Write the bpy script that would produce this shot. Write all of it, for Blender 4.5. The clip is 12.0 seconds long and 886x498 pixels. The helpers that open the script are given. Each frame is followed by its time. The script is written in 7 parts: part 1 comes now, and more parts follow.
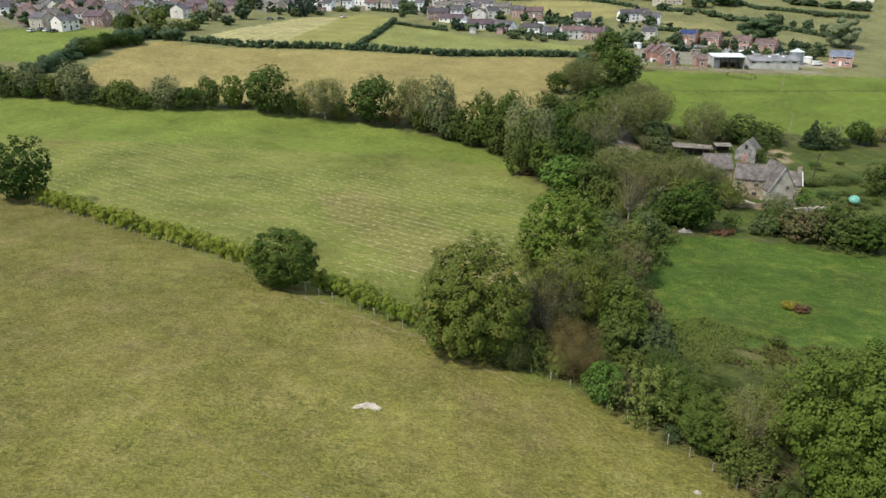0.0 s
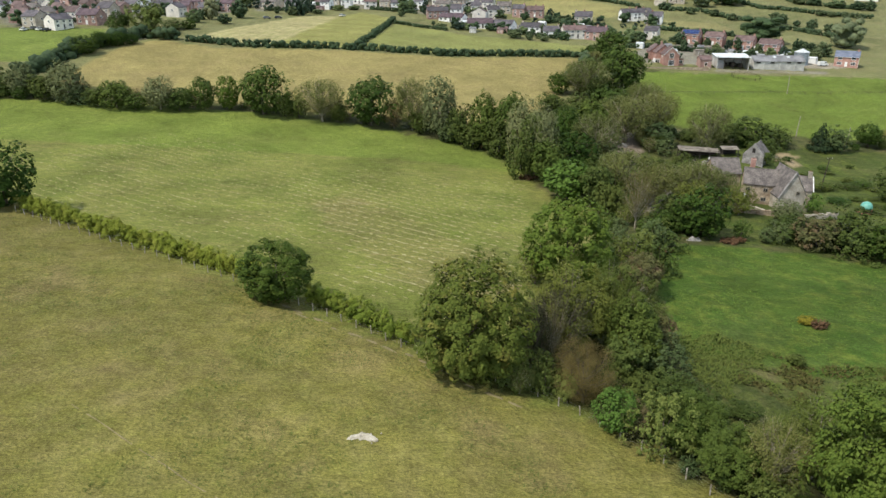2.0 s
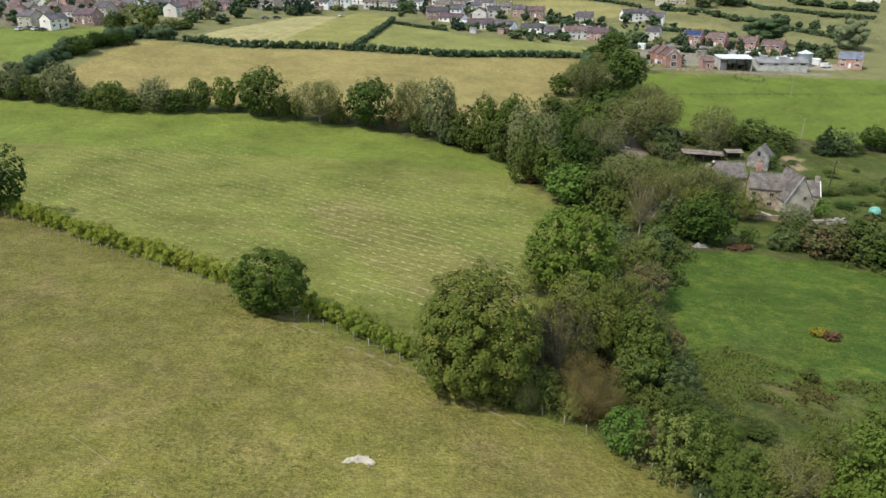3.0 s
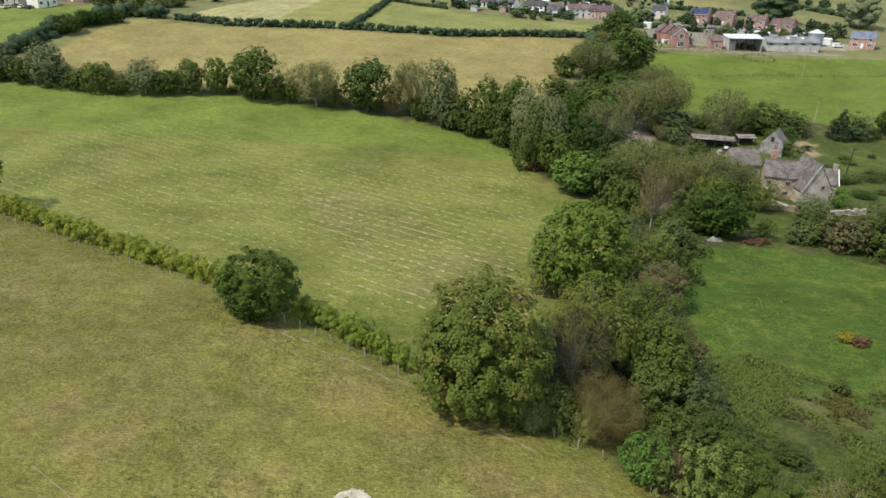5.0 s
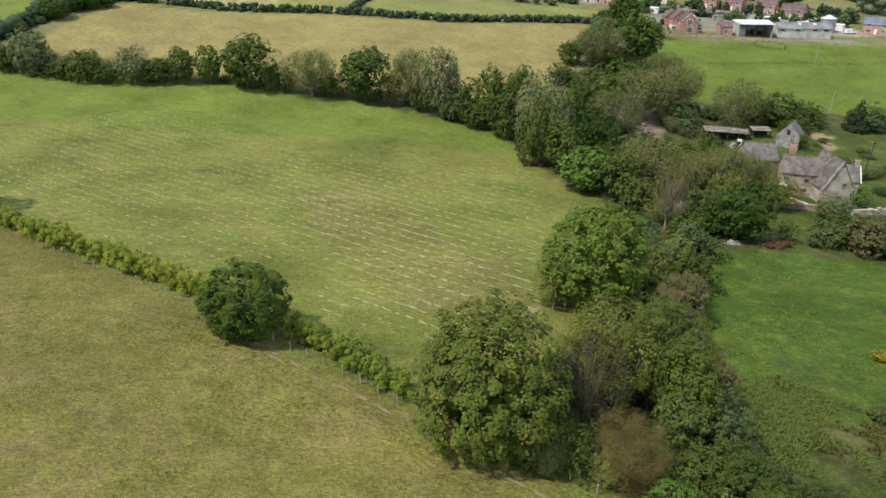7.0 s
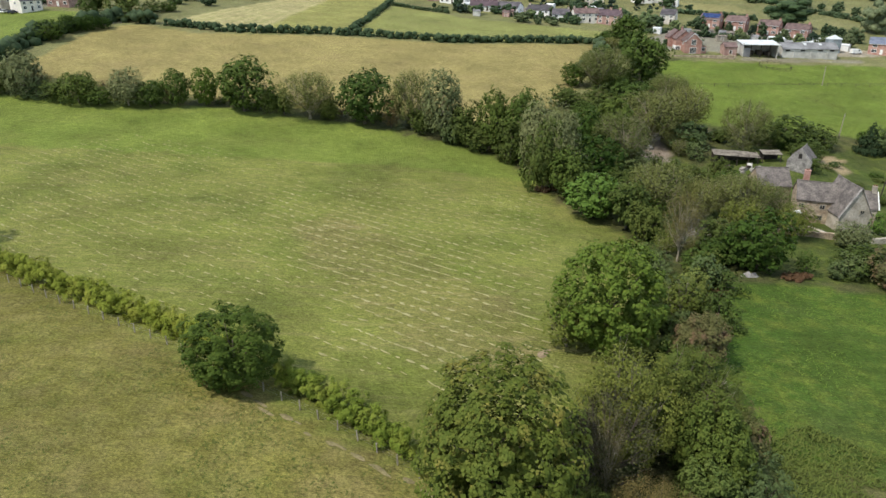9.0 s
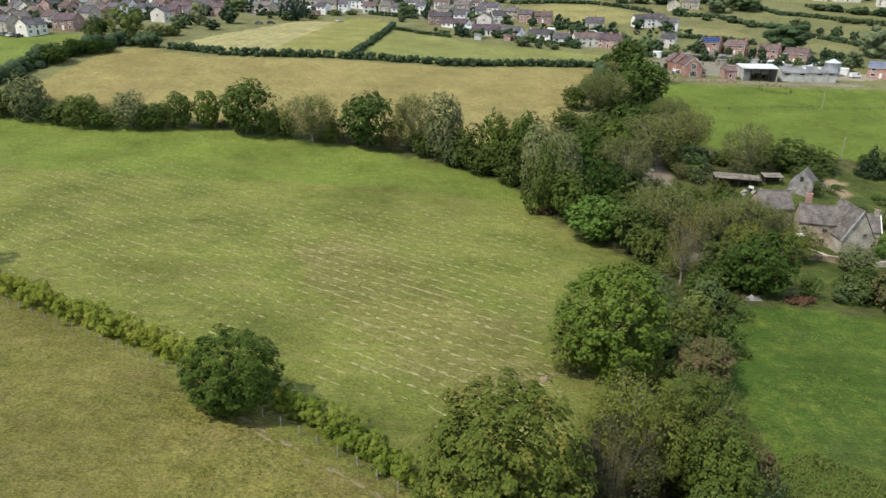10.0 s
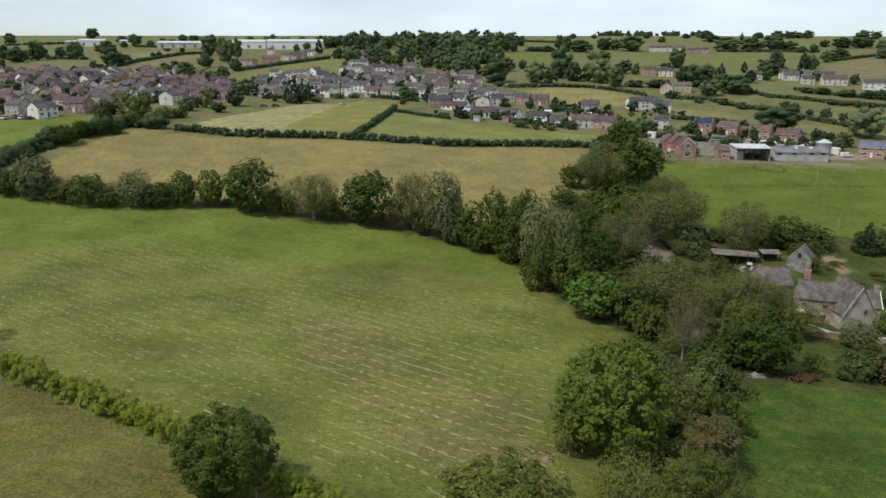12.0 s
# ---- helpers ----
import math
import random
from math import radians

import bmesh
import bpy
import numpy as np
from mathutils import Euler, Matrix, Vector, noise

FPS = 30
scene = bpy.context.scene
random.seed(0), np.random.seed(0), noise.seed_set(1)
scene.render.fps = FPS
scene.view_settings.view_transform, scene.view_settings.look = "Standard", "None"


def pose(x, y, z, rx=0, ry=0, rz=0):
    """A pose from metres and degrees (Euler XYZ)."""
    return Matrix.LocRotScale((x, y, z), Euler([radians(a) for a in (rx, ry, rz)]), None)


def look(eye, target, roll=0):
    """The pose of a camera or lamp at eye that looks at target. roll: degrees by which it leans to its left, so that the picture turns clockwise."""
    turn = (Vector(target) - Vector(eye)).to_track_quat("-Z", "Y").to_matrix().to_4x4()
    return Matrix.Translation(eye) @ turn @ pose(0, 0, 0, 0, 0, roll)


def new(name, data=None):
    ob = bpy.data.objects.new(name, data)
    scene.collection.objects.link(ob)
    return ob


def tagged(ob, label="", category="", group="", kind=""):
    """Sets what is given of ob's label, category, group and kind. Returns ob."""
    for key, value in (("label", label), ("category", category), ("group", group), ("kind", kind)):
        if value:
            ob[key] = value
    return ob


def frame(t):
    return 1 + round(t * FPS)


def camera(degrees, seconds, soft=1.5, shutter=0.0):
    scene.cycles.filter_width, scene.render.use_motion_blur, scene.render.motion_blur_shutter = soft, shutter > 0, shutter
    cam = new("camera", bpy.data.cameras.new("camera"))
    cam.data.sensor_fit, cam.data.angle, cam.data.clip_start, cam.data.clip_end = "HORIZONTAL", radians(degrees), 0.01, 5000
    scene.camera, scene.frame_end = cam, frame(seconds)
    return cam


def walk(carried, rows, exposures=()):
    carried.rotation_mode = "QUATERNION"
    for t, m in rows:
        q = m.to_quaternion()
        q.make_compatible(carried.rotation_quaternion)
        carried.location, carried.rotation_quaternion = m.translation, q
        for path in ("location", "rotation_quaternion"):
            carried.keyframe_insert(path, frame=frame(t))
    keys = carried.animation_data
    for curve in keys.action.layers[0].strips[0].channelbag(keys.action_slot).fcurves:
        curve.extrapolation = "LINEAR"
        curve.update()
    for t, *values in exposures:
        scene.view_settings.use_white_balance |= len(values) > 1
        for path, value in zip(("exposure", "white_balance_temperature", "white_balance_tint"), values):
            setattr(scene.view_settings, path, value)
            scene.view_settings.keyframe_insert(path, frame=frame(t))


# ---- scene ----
cam = camera(64.3, 12.0, soft=1.5)
PATH = [
    (0.0, look((3.17, 3.57, 40.18), (3.722, 96.864, 4.182), -0.19)),
    (0.5, look((3.11, 4.71, 40.16), (3.704, 97.961, 4.040), -0.19)),
    (1.0, look((3.07, 5.99, 40.16), (3.717, 99.246, 4.051), -0.19)),
    (1.5, look((3.05, 7.42, 40.17), (3.742, 100.655, 4.014), -0.19)),
    (2.0, look((2.99, 8.95, 40.20), (3.684, 102.179, 4.027), -0.09)),
    (2.5, look((2.93, 10.64, 40.22), (3.674, 103.863, 4.044), -0.09)),
    (3.0, look((2.86, 12.35, 40.20), (3.651, 105.578, 4.022), 0.01)),
    (5.0, look((2.60, 19.73, 40.14), (3.472, 111.851, 1.243), 0.08)),
    (5.5, look((2.60, 21.68, 40.16), (3.453, 113.355, 0.226), -0.04)),
    (6.0, look((2.52, 23.66, 40.19), (3.384, 115.030, -0.437), 0.05)),
    (6.5, look((2.39, 25.68, 40.23), (3.281, 116.943, -0.643), 0.04)),
    (7.0, look((2.33, 27.70, 40.30), (3.219, 118.938, -0.622), 0.14)),
    (9.0, look((1.99, 33.91, 40.34), (2.874, 126.121, 1.653), 0.08)),
    (9.5, look((1.92, 34.31, 40.29), (2.714, 126.904, 2.544), 0.19)),
    (10.0, look((1.94, 34.39, 40.31), (2.660, 127.752, 4.498), 0.12)),
    (10.5, look((2.00, 34.40, 40.32), (2.618, 129.211, 8.514), 0.07)),
    (11.0, look((2.02, 34.31, 40.27), (2.700, 130.148, 11.728), 0.10)),
    (11.5, look((2.07, 34.25, 40.22), (2.778, 130.704, 13.820), 0.02)),
    (12.0, look((2.09, 34.20, 40.20), (2.773, 130.924, 14.833), 0.03)),
]
walk(cam, PATH, [(0.0, 0.0), (10.6, -0.02), (11.0, -0.12), (11.2, -0.22), (11.5, -0.5), (12.0, -0.6)])

# ---- sky and light ----
SUN_ELEVATION, SUN_AZIMUTH = 57.0, -118.0  # degrees; azimuth from the way ahead, towards the right
world = bpy.data.worlds.new("sky")
scene.world = world
world.use_nodes = True
wn, wl = world.node_tree.nodes, world.node_tree.links
background = wn["Background"]
sky = wn.new("ShaderNodeTexSky")
sky.sky_type = "NISHITA"
sky.sun_disc = False
sky.sun_elevation = radians(SUN_ELEVATION)
sky.sun_rotation = radians(SUN_AZIMUTH)
sky.air_density, sky.dust_density, sky.ozone_density = 1.0, 0.6, 1.6
# thin high cloud over the whole sky, thicker in places
w_coord = wn.new("ShaderNodeTexCoord")
w_map = wn.new("ShaderNodeMapping")
w_map.inputs["Scale"].default_value = (1.0, 1.0, 3.0)
w_noise = wn.new("ShaderNodeTexNoise")
w_noise.inputs["Scale"].default_value = 1.6
w_noise.inputs["Detail"].default_value = 5.0
w_ramp = wn.new("ShaderNodeMapRange")
w_ramp.inputs["From Min"].default_value = 0.44
w_ramp.inputs["From Max"].default_value = 0.62
w_ramp.inputs["To Min"].default_value = 0.3
w_ramp.inputs["To Max"].default_value = 0.95
w_mix = wn.new("ShaderNodeMix")
w_mix.data_type = "RGBA"
w_mix.inputs["B"].default_value = (7.7, 9.0, 10.3, 1.0)
wl.new(w_coord.outputs["Generated"], w_map.inputs["Vector"])
wl.new(w_map.outputs["Vector"], w_noise.inputs["Vector"])
wl.new(w_noise.outputs["Fac"], w_ramp.inputs["Value"])
wl.new(w_ramp.outputs["Result"], w_mix.inputs["Factor"])
wl.new(sky.outputs["Color"], w_mix.inputs["A"])
# the sky pales towards the horizon
w_split = wn.new("ShaderNodeSeparateXYZ")
w_low = wn.new("ShaderNodeMapRange")
w_low.inputs["From Max"].default_value = 0.3
w_low.inputs["To Min"].default_value, w_low.inputs["To Max"].default_value = 1.5, 1.0
w_scale = wn.new("ShaderNodeVectorMath")
w_scale.operation = "SCALE"
wl.new(w_coord.outputs["Generated"], w_split.inputs["Vector"])
wl.new(w_split.outputs["Z"], w_low.inputs["Value"])
wl.new(w_mix.outputs["Result"], w_scale.inputs[0])
wl.new(w_low.outputs["Result"], w_scale.inputs["Scale"])
wl.new(w_scale.outputs["Vector"], background.inputs["Color"])
background.inputs["Strength"].default_value = 0.121

sun_data = bpy.data.lights.new("sun", "SUN")
sun_data.energy, sun_data.angle, sun_data.color = 4.2, radians(3.0), (1.0, 0.93, 0.82)
sun = new("sun", sun_data)
_a, _e = radians(SUN_AZIMUTH), radians(SUN_ELEVATION)
sun.matrix_world = look((0, 0, 300), (-math.sin(_a) * math.cos(_e) * 100, -math.cos(_a) * math.cos(_e) * 100, 300 - math.sin(_e) * 100))


# ---- materials ----
def grain(name, dark, light, scale, rough=0.9, fine=0.0, fine_scale=8.0, bump=0.0, bump_scale=None, metal=0.0, third=None, per_object=0.0,
          stretch=(1, 1, 1), turn=0.0):
    """A weathered surface: two tones mixed by a large noise, a finer noise over it and a little relief."""
    m = bpy.data.materials.new(name)
    m.use_nodes = True
    n, l = m.node_tree.nodes, m.node_tree.links
    shader = n["Principled BSDF"]
    shader.inputs["Roughness"].default_value = rough
    shader.inputs["Metallic"].default_value = metal
    shader.inputs["Specular IOR Level"].default_value = 0.3
    place = n.new("ShaderNodeNewGeometry")
    mapping = n.new("ShaderNodeMapping")
    mapping.inputs["Scale"].default_value = stretch
    mapping.inputs["Rotation"].default_value = (0, 0, radians(turn))
    l.new(place.outputs["Position"], mapping.inputs["Vector"])
    big = n.new("ShaderNodeTexNoise")
    big.inputs["Scale"].default_value = scale
    big.inputs["Detail"].default_value = 4.0
    l.new(mapping.outputs["Vector"], big.inputs["Vector"])
    ramp = n.new("ShaderNodeValToRGB")
    ramp.color_ramp.elements[0].position, ramp.color_ramp.elements[1].position = 0.35, 0.65
    ramp.color_ramp.elements[0].color = (*dark, 1)
    ramp.color_ramp.elements[1].color = (*light, 1)
    if third:
        mid = ramp.color_ramp.elements.new(0.5)
        mid.color = (*third, 1)
    l.new(big.outputs["Fac"], ramp.inputs["Fac"])
    colour = ramp.outputs["Color"]
    if fine:
        small = n.new("ShaderNodeTexNoise")
        small.inputs["Scale"].default_value = fine_scale
        small.inputs["Detail"].default_value = 3.0
        l.new(mapping.outputs["Vector"], small.inputs["Vector"])
        spread = n.new("ShaderNodeMapRange")
        spread.inputs["From Min"].default_value, spread.inputs["From Max"].default_value = 0.3, 0.7
        spread.inputs["To Min"].default_value, spread.inputs["To Max"].default_value = 1 - fine, 1 + fine
        l.new(small.outputs["Fac"], spread.inputs["Value"])
        times = n.new("ShaderNodeVectorMath")
        times.operation = "SCALE"
        l.new(colour, times.inputs[0])
        l.new(spread.outputs["Result"], times.inputs["Scale"])
        colour = times.outputs["Vector"]
    if per_object:
        info = n.new("ShaderNodeObjectInfo")
        spread = n.new("ShaderNodeMapRange")
        spread.inputs["To Min"].default_value, spread.inputs["To Max"].default_value = 1 - per_object, 1 + per_object
        l.new(info.outputs["Random"], spread.inputs["Value"])
        times = n.new("ShaderNodeVectorMath")
        times.operation = "SCALE"
        l.new(colour, times.inputs[0])
        l.new(spread.outputs["Result"], times.inputs["Scale"])
        colour = times.outputs["Vector"]
    l.new(colour, shader.inputs["Base Color"])
    if bump:
        relief = n.new("ShaderNodeTexNoise")
        relief.inputs["Scale"].default_value = bump_scale or fine_scale
        relief.inputs["Detail"].default_value = 4.0
        l.new(mapping.outputs["Vector"], relief.inputs["Vector"])
        b = n.new("ShaderNodeBump")
        b.inputs["Strength"].default_value = bump
        b.inputs["Distance"].default_value = 0.05
        l.new(relief.outputs["Fac"], b.inputs["Height"])
        l.new(b.outputs["Normal"], shader.inputs["Normal"])
    return m


def foliage(name, dark, light, accent=None, accent_share=0.0, glow=0.1, lumpy=0.0):
    """Leaves: each leaf its own tone between two, some in an accent tone, each plant a little different, light shining through."""
    m = bpy.data.materials.new(name)
    m.use_nodes = True
    n, l = m.node_tree.nodes, m.node_tree.links
    shader = n["Principled BSDF"]
    shader.inputs["Roughness"].default_value = 0.7
    shader.inputs["Specular IOR Level"].default_value = 0.1
    place = n.new("ShaderNodeNewGeometry")
    info = n.new("ShaderNodeObjectInfo")
    ramp = n.new("ShaderNodeValToRGB")
    dark, light = (dark[0] * 1.08, dark[1], dark[2] * 0.95), (light[0] * 1.08, light[1], light[2] * 0.95)
    middle = [(a + b) / 2 for a, b in zip(dark, light)]
    ramp.color_ramp.elements[0].color = (*[m_ * 0.45 + a * 0.55 for m_, a in zip(middle, dark)], 1)
    ramp.color_ramp.elements[1].color = (*[m_ * 0.45 + b * 0.55 for m_, b in zip(middle, light)], 1)
    l.new(place.outputs["Random Per Island"], ramp.inputs["Fac"])
    colour = ramp.outputs["Color"]
    if accent:
        patch = n.new("ShaderNodeTexNoise")
        patch.inputs["Scale"].default_value = 0.45
        patch.inputs["Detail"].default_value = 2.0
        l.new(place.outputs["Position"], patch.inputs["Vector"])
        step = n.new("ShaderNodeMapRange")
        step.inputs["From Min"].default_value = 0.62 - accent_share * 0.5
        step.inputs["From Max"].default_value = 0.74 - accent_share * 0.5
        l.new(patch.outputs["Fac"], step.inputs["Value"])
        mix = n.new("ShaderNodeMix")
        mix.data_type = "RGBA"
        mix.inputs["B"].default_value = (*accent, 1)
        l.new(step.outputs["Result"], mix.inputs["Factor"])
        l.new(colour, mix.inputs["A"])
        colour = mix.outputs["Result"]
    if lumpy:
        # sprays of leaves a metre or so across, lighter and darker, standing proud of each other
        spray = n.new("ShaderNodeTexNoise")
        spray.inputs["Scale"].default_value, spray.inputs["Detail"].default_value, spray.inputs["Roughness"].default_value = 1.0 / lumpy, 5.0, 0.7
        l.new(place.outputs["Position"], spray.inputs["Vector"])
        range_ = n.new("ShaderNodeMapRange")
        for key, v in (("From Min", 0.3), ("From Max", 0.7), ("To Min", 0.55), ("To Max", 1.5)):
            range_.inputs[key].default_value = v
        l.new(spray.outputs["Fac"], range_.inputs["Value"])
        times = n.new("ShaderNodeVectorMath")
        times.operation = "SCALE"
        l.new(colour, times.inputs[0])
        l.new(range_.outputs["Result"], times.inputs["Scale"])
        colour = times.outputs["Vector"]
        relief = n.new("ShaderNodeBump")
        relief.inputs["Strength"].default_value, relief.inputs["Distance"].default_value = 0.6, lumpy * 0.35
        l.new(spray.outputs["Fac"], relief.inputs["Height"])
        l.new(relief.outputs["Normal"], shader.inputs["Normal"])
    hue = n.new("ShaderNodeHueSaturation")
    spread = n.new("ShaderNodeMapRange")
    spread.inputs["To Min"].default_value, spread.inputs["To Max"].default_value = 0.485, 0.515
    l.new(info.outputs["Random"], spread.inputs["Value"])
    l.new(spread.outputs["Result"], hue.inputs["Hue"])
    value = n.new("ShaderNodeMapRange")
    value.inputs["To Min"].default_value, value.inputs["To Max"].default_value = 1.2, 0.82
    l.new(info.outputs["Random"], value.inputs["Value"])
    l.new(value.outputs["Result"], hue.inputs["Value"])
    l.new(colour, hue.inputs["Color"])
    l.new(hue.outputs["Color"], shader.inputs["Base Color"])
    thin = n.new("ShaderNodeBsdfTranslucent")
    l.new(hue.outputs["Color"], thin.inputs["Color"])
    both = n.new("ShaderNodeMixShader")
    both.inputs["Fac"].default_value = glow
    l.new(shader.outputs["BSDF"], both.inputs[1])
    l.new(thin.outputs["BSDF"], both.inputs[2])
    l.new(both.outputs["Shader"], n["Material Output"].inputs["Surface"])
    return m


def grassland():
    """Grass whose tone each field carries in the mesh; mottled at several sizes, with worn streaks along the mowing."""
    m = bpy.data.materials.new("grassland")
    m.use_nodes = True
    n, l = m.node_tree.nodes, m.node_tree.links
    shader = n["Principled BSDF"]
    shader.inputs["Roughness"].default_value = 0.95
    shader.inputs["Specular IOR Level"].default_value = 0.1
    place = n.new("ShaderNodeNewGeometry")
    tone = n.new("ShaderNodeVertexColor")
    tone.layer_name = "tone"
    dry = n.new("ShaderNodeVertexColor")
    dry.layer_name = "dry"

    def noise_at(scale, detail, lo, hi, to_lo, to_hi, stretch=None, turn=0.0, rough=0.55):
        tex = n.new("ShaderNodeTexNoise")
        tex.inputs["Scale"].default_value, tex.inputs["Detail"].default_value = scale, detail
        tex.inputs["Roughness"].default_value = rough
        mp = n.new("ShaderNodeMapping")
        mp.inputs["Rotation"].default_value = (0, 0, radians(turn))
        mp.inputs["Scale"].default_value = stretch or (1, 1, 1)
        l.new(place.outputs["Position"], mp.inputs["Vector"])
        l.new(mp.outputs["Vector"], tex.inputs["Vector"])
        r = n.new("ShaderNodeMapRange")
        for key, v in (("From Min", lo), ("From Max", hi), ("To Min", to_lo), ("To Max", to_hi)):
            r.inputs[key].default_value = v
        l.new(tex.outputs["Fac"], r.inputs["Value"])
        return r.outputs["Result"]

    def mult(a, b):
        k = n.new("ShaderNodeMath")
        k.operation = "MULTIPLY"
        l.new(a, k.inputs[0])
        l.new(b, k.inputs[1])
        return k.outputs[0]

    patches = noise_at(0.06, 6.0, 0.3, 0.7, 0.76, 1.24, rough=0.65)
    tufts = noise_at(0.55, 6.0, 0.3, 0.7, 0.78, 1.22, rough=0.75)
    blades = noise_at(4.5, 5.0, 0.3, 0.7, 0.5, 1.52, stretch=(0.55, 1.5, 1.0), turn=20.0, rough=0.8)
    clods = noise_at(1.7, 6.0, 0.3, 0.7, 0.72, 1.3, stretch=(0.6, 1.3, 1.0), turn=20.0, rough=0.8)
    specks = noise_at(10.0, 3.0, 0.32, 0.68, 0.62, 1.36, rough=0.7)
    amount = mult(mult(mult(mult(patches, tufts), blades), clods), specks)
    # straw showing through: in blotches, and in lines along the mowing
    split = n.new("ShaderNodeSeparateColor")
    l.new(dry.outputs["Color"], split.inputs["Color"])
    blotch = noise_at(0.3, 7.0, 0.42, 0.72, 0.0, 0.9, rough=0.75)
    tan = noise_at(0.085, 5.0, 0.5, 0.7, 0.0, 1.0, rough=0.6)
    line = noise_at(0.5, 4.0, 0.47, 0.72, 0.0, 1.0, stretch=(0.16, 1.5, 1), turn=33.0, rough=0.7)
    straw = n.new("ShaderNodeMath")
    straw.operation = "MAXIMUM"
    l.new(mult(blotch, split.outputs["Red"]), straw.inputs[0])
    l.new(mult(line, split.outputs["Green"]), straw.inputs[1])
    mix = n.new("ShaderNodeMix")
    mix.data_type = "RGBA"
    mix.inputs["B"].default_value = (0.25, 0.21, 0.1, 1)
    l.new(straw.outputs[0], mix.inputs["Factor"])
    l.new(tone.outputs["Color"], mix.inputs["A"])
    # worn tan patches, a few metres wide
    bare = n.new("ShaderNodeMix")
    bare.data_type = "RGBA"
    bare.inputs["B"].default_value = (0.225, 0.165, 0.085, 1)
    l.new(mult(tan, split.outputs["Red"]), bare.inputs["Factor"])
    l.new(mix.outputs["Result"], bare.inputs["A"])
    mix = bare
    # fresh yellow-green growth between
    fresh = n.new("ShaderNodeMix")
    fresh.data_type = "RGBA"
    fresh.inputs["B"].default_value = (0.124, 0.15, 0.026, 1)
    l.new(mult(noise_at(0.22, 6.0, 0.48, 0.66, 0.0, 0.85, rough=0.75), split.outputs["Blue"]), fresh.inputs["Factor"])
    l.new(mix.outputs["Result"], fresh.inputs["A"])
    mix = fresh
    # lush darker green in damp places
    damp = noise_at(0.07, 4.0, 0.5, 0.7, 0.0, 0.75)
    lush = n.new("ShaderNodeMix")
    lush.data_type = "RGBA"
    lush.inputs["B"].default_value = (0.056, 0.088, 0.014, 1)
    l.new(mult(damp, split.outputs["Blue"]), lush.inputs["Factor"])
    l.new(mix.outputs["Result"], lush.inputs["A"])
    scaled = n.new("ShaderNodeVectorMath")
    scaled.operation = "SCALE"
    l.new(lush.outputs["Result"], scaled.inputs[0])
    l.new(amount, scaled.inputs["Scale"])
    l.new(scaled.outputs["Vector"], shader.inputs["Base Color"])
    relief = n.new("ShaderNodeTexNoise")
    relief.inputs["Scale"].default_value, relief.inputs["Detail"].default_value = 2.2, 8.0
    l.new(place.outputs["Position"], relief.inputs["Vector"])
    b = n.new("ShaderNodeBump")
    b.inputs["Strength"].default_value, b.inputs["Distance"].default_value = 0.8, 0.35
    l.new(relief.outputs["Fac"], b.inputs["Height"])
    l.new(b.outputs["Normal"], shader.inputs["Normal"])
    return m


def glass():
    m = bpy.data.materials.new("window_glass")
    m.use_nodes = True
    shader = m.node_tree.nodes["Principled BSDF"]
    shader.inputs["Base Color"].default_value = (0.03, 0.035, 0.04, 1)
    shader.inputs["Roughness"].default_value = 0.08
    return m


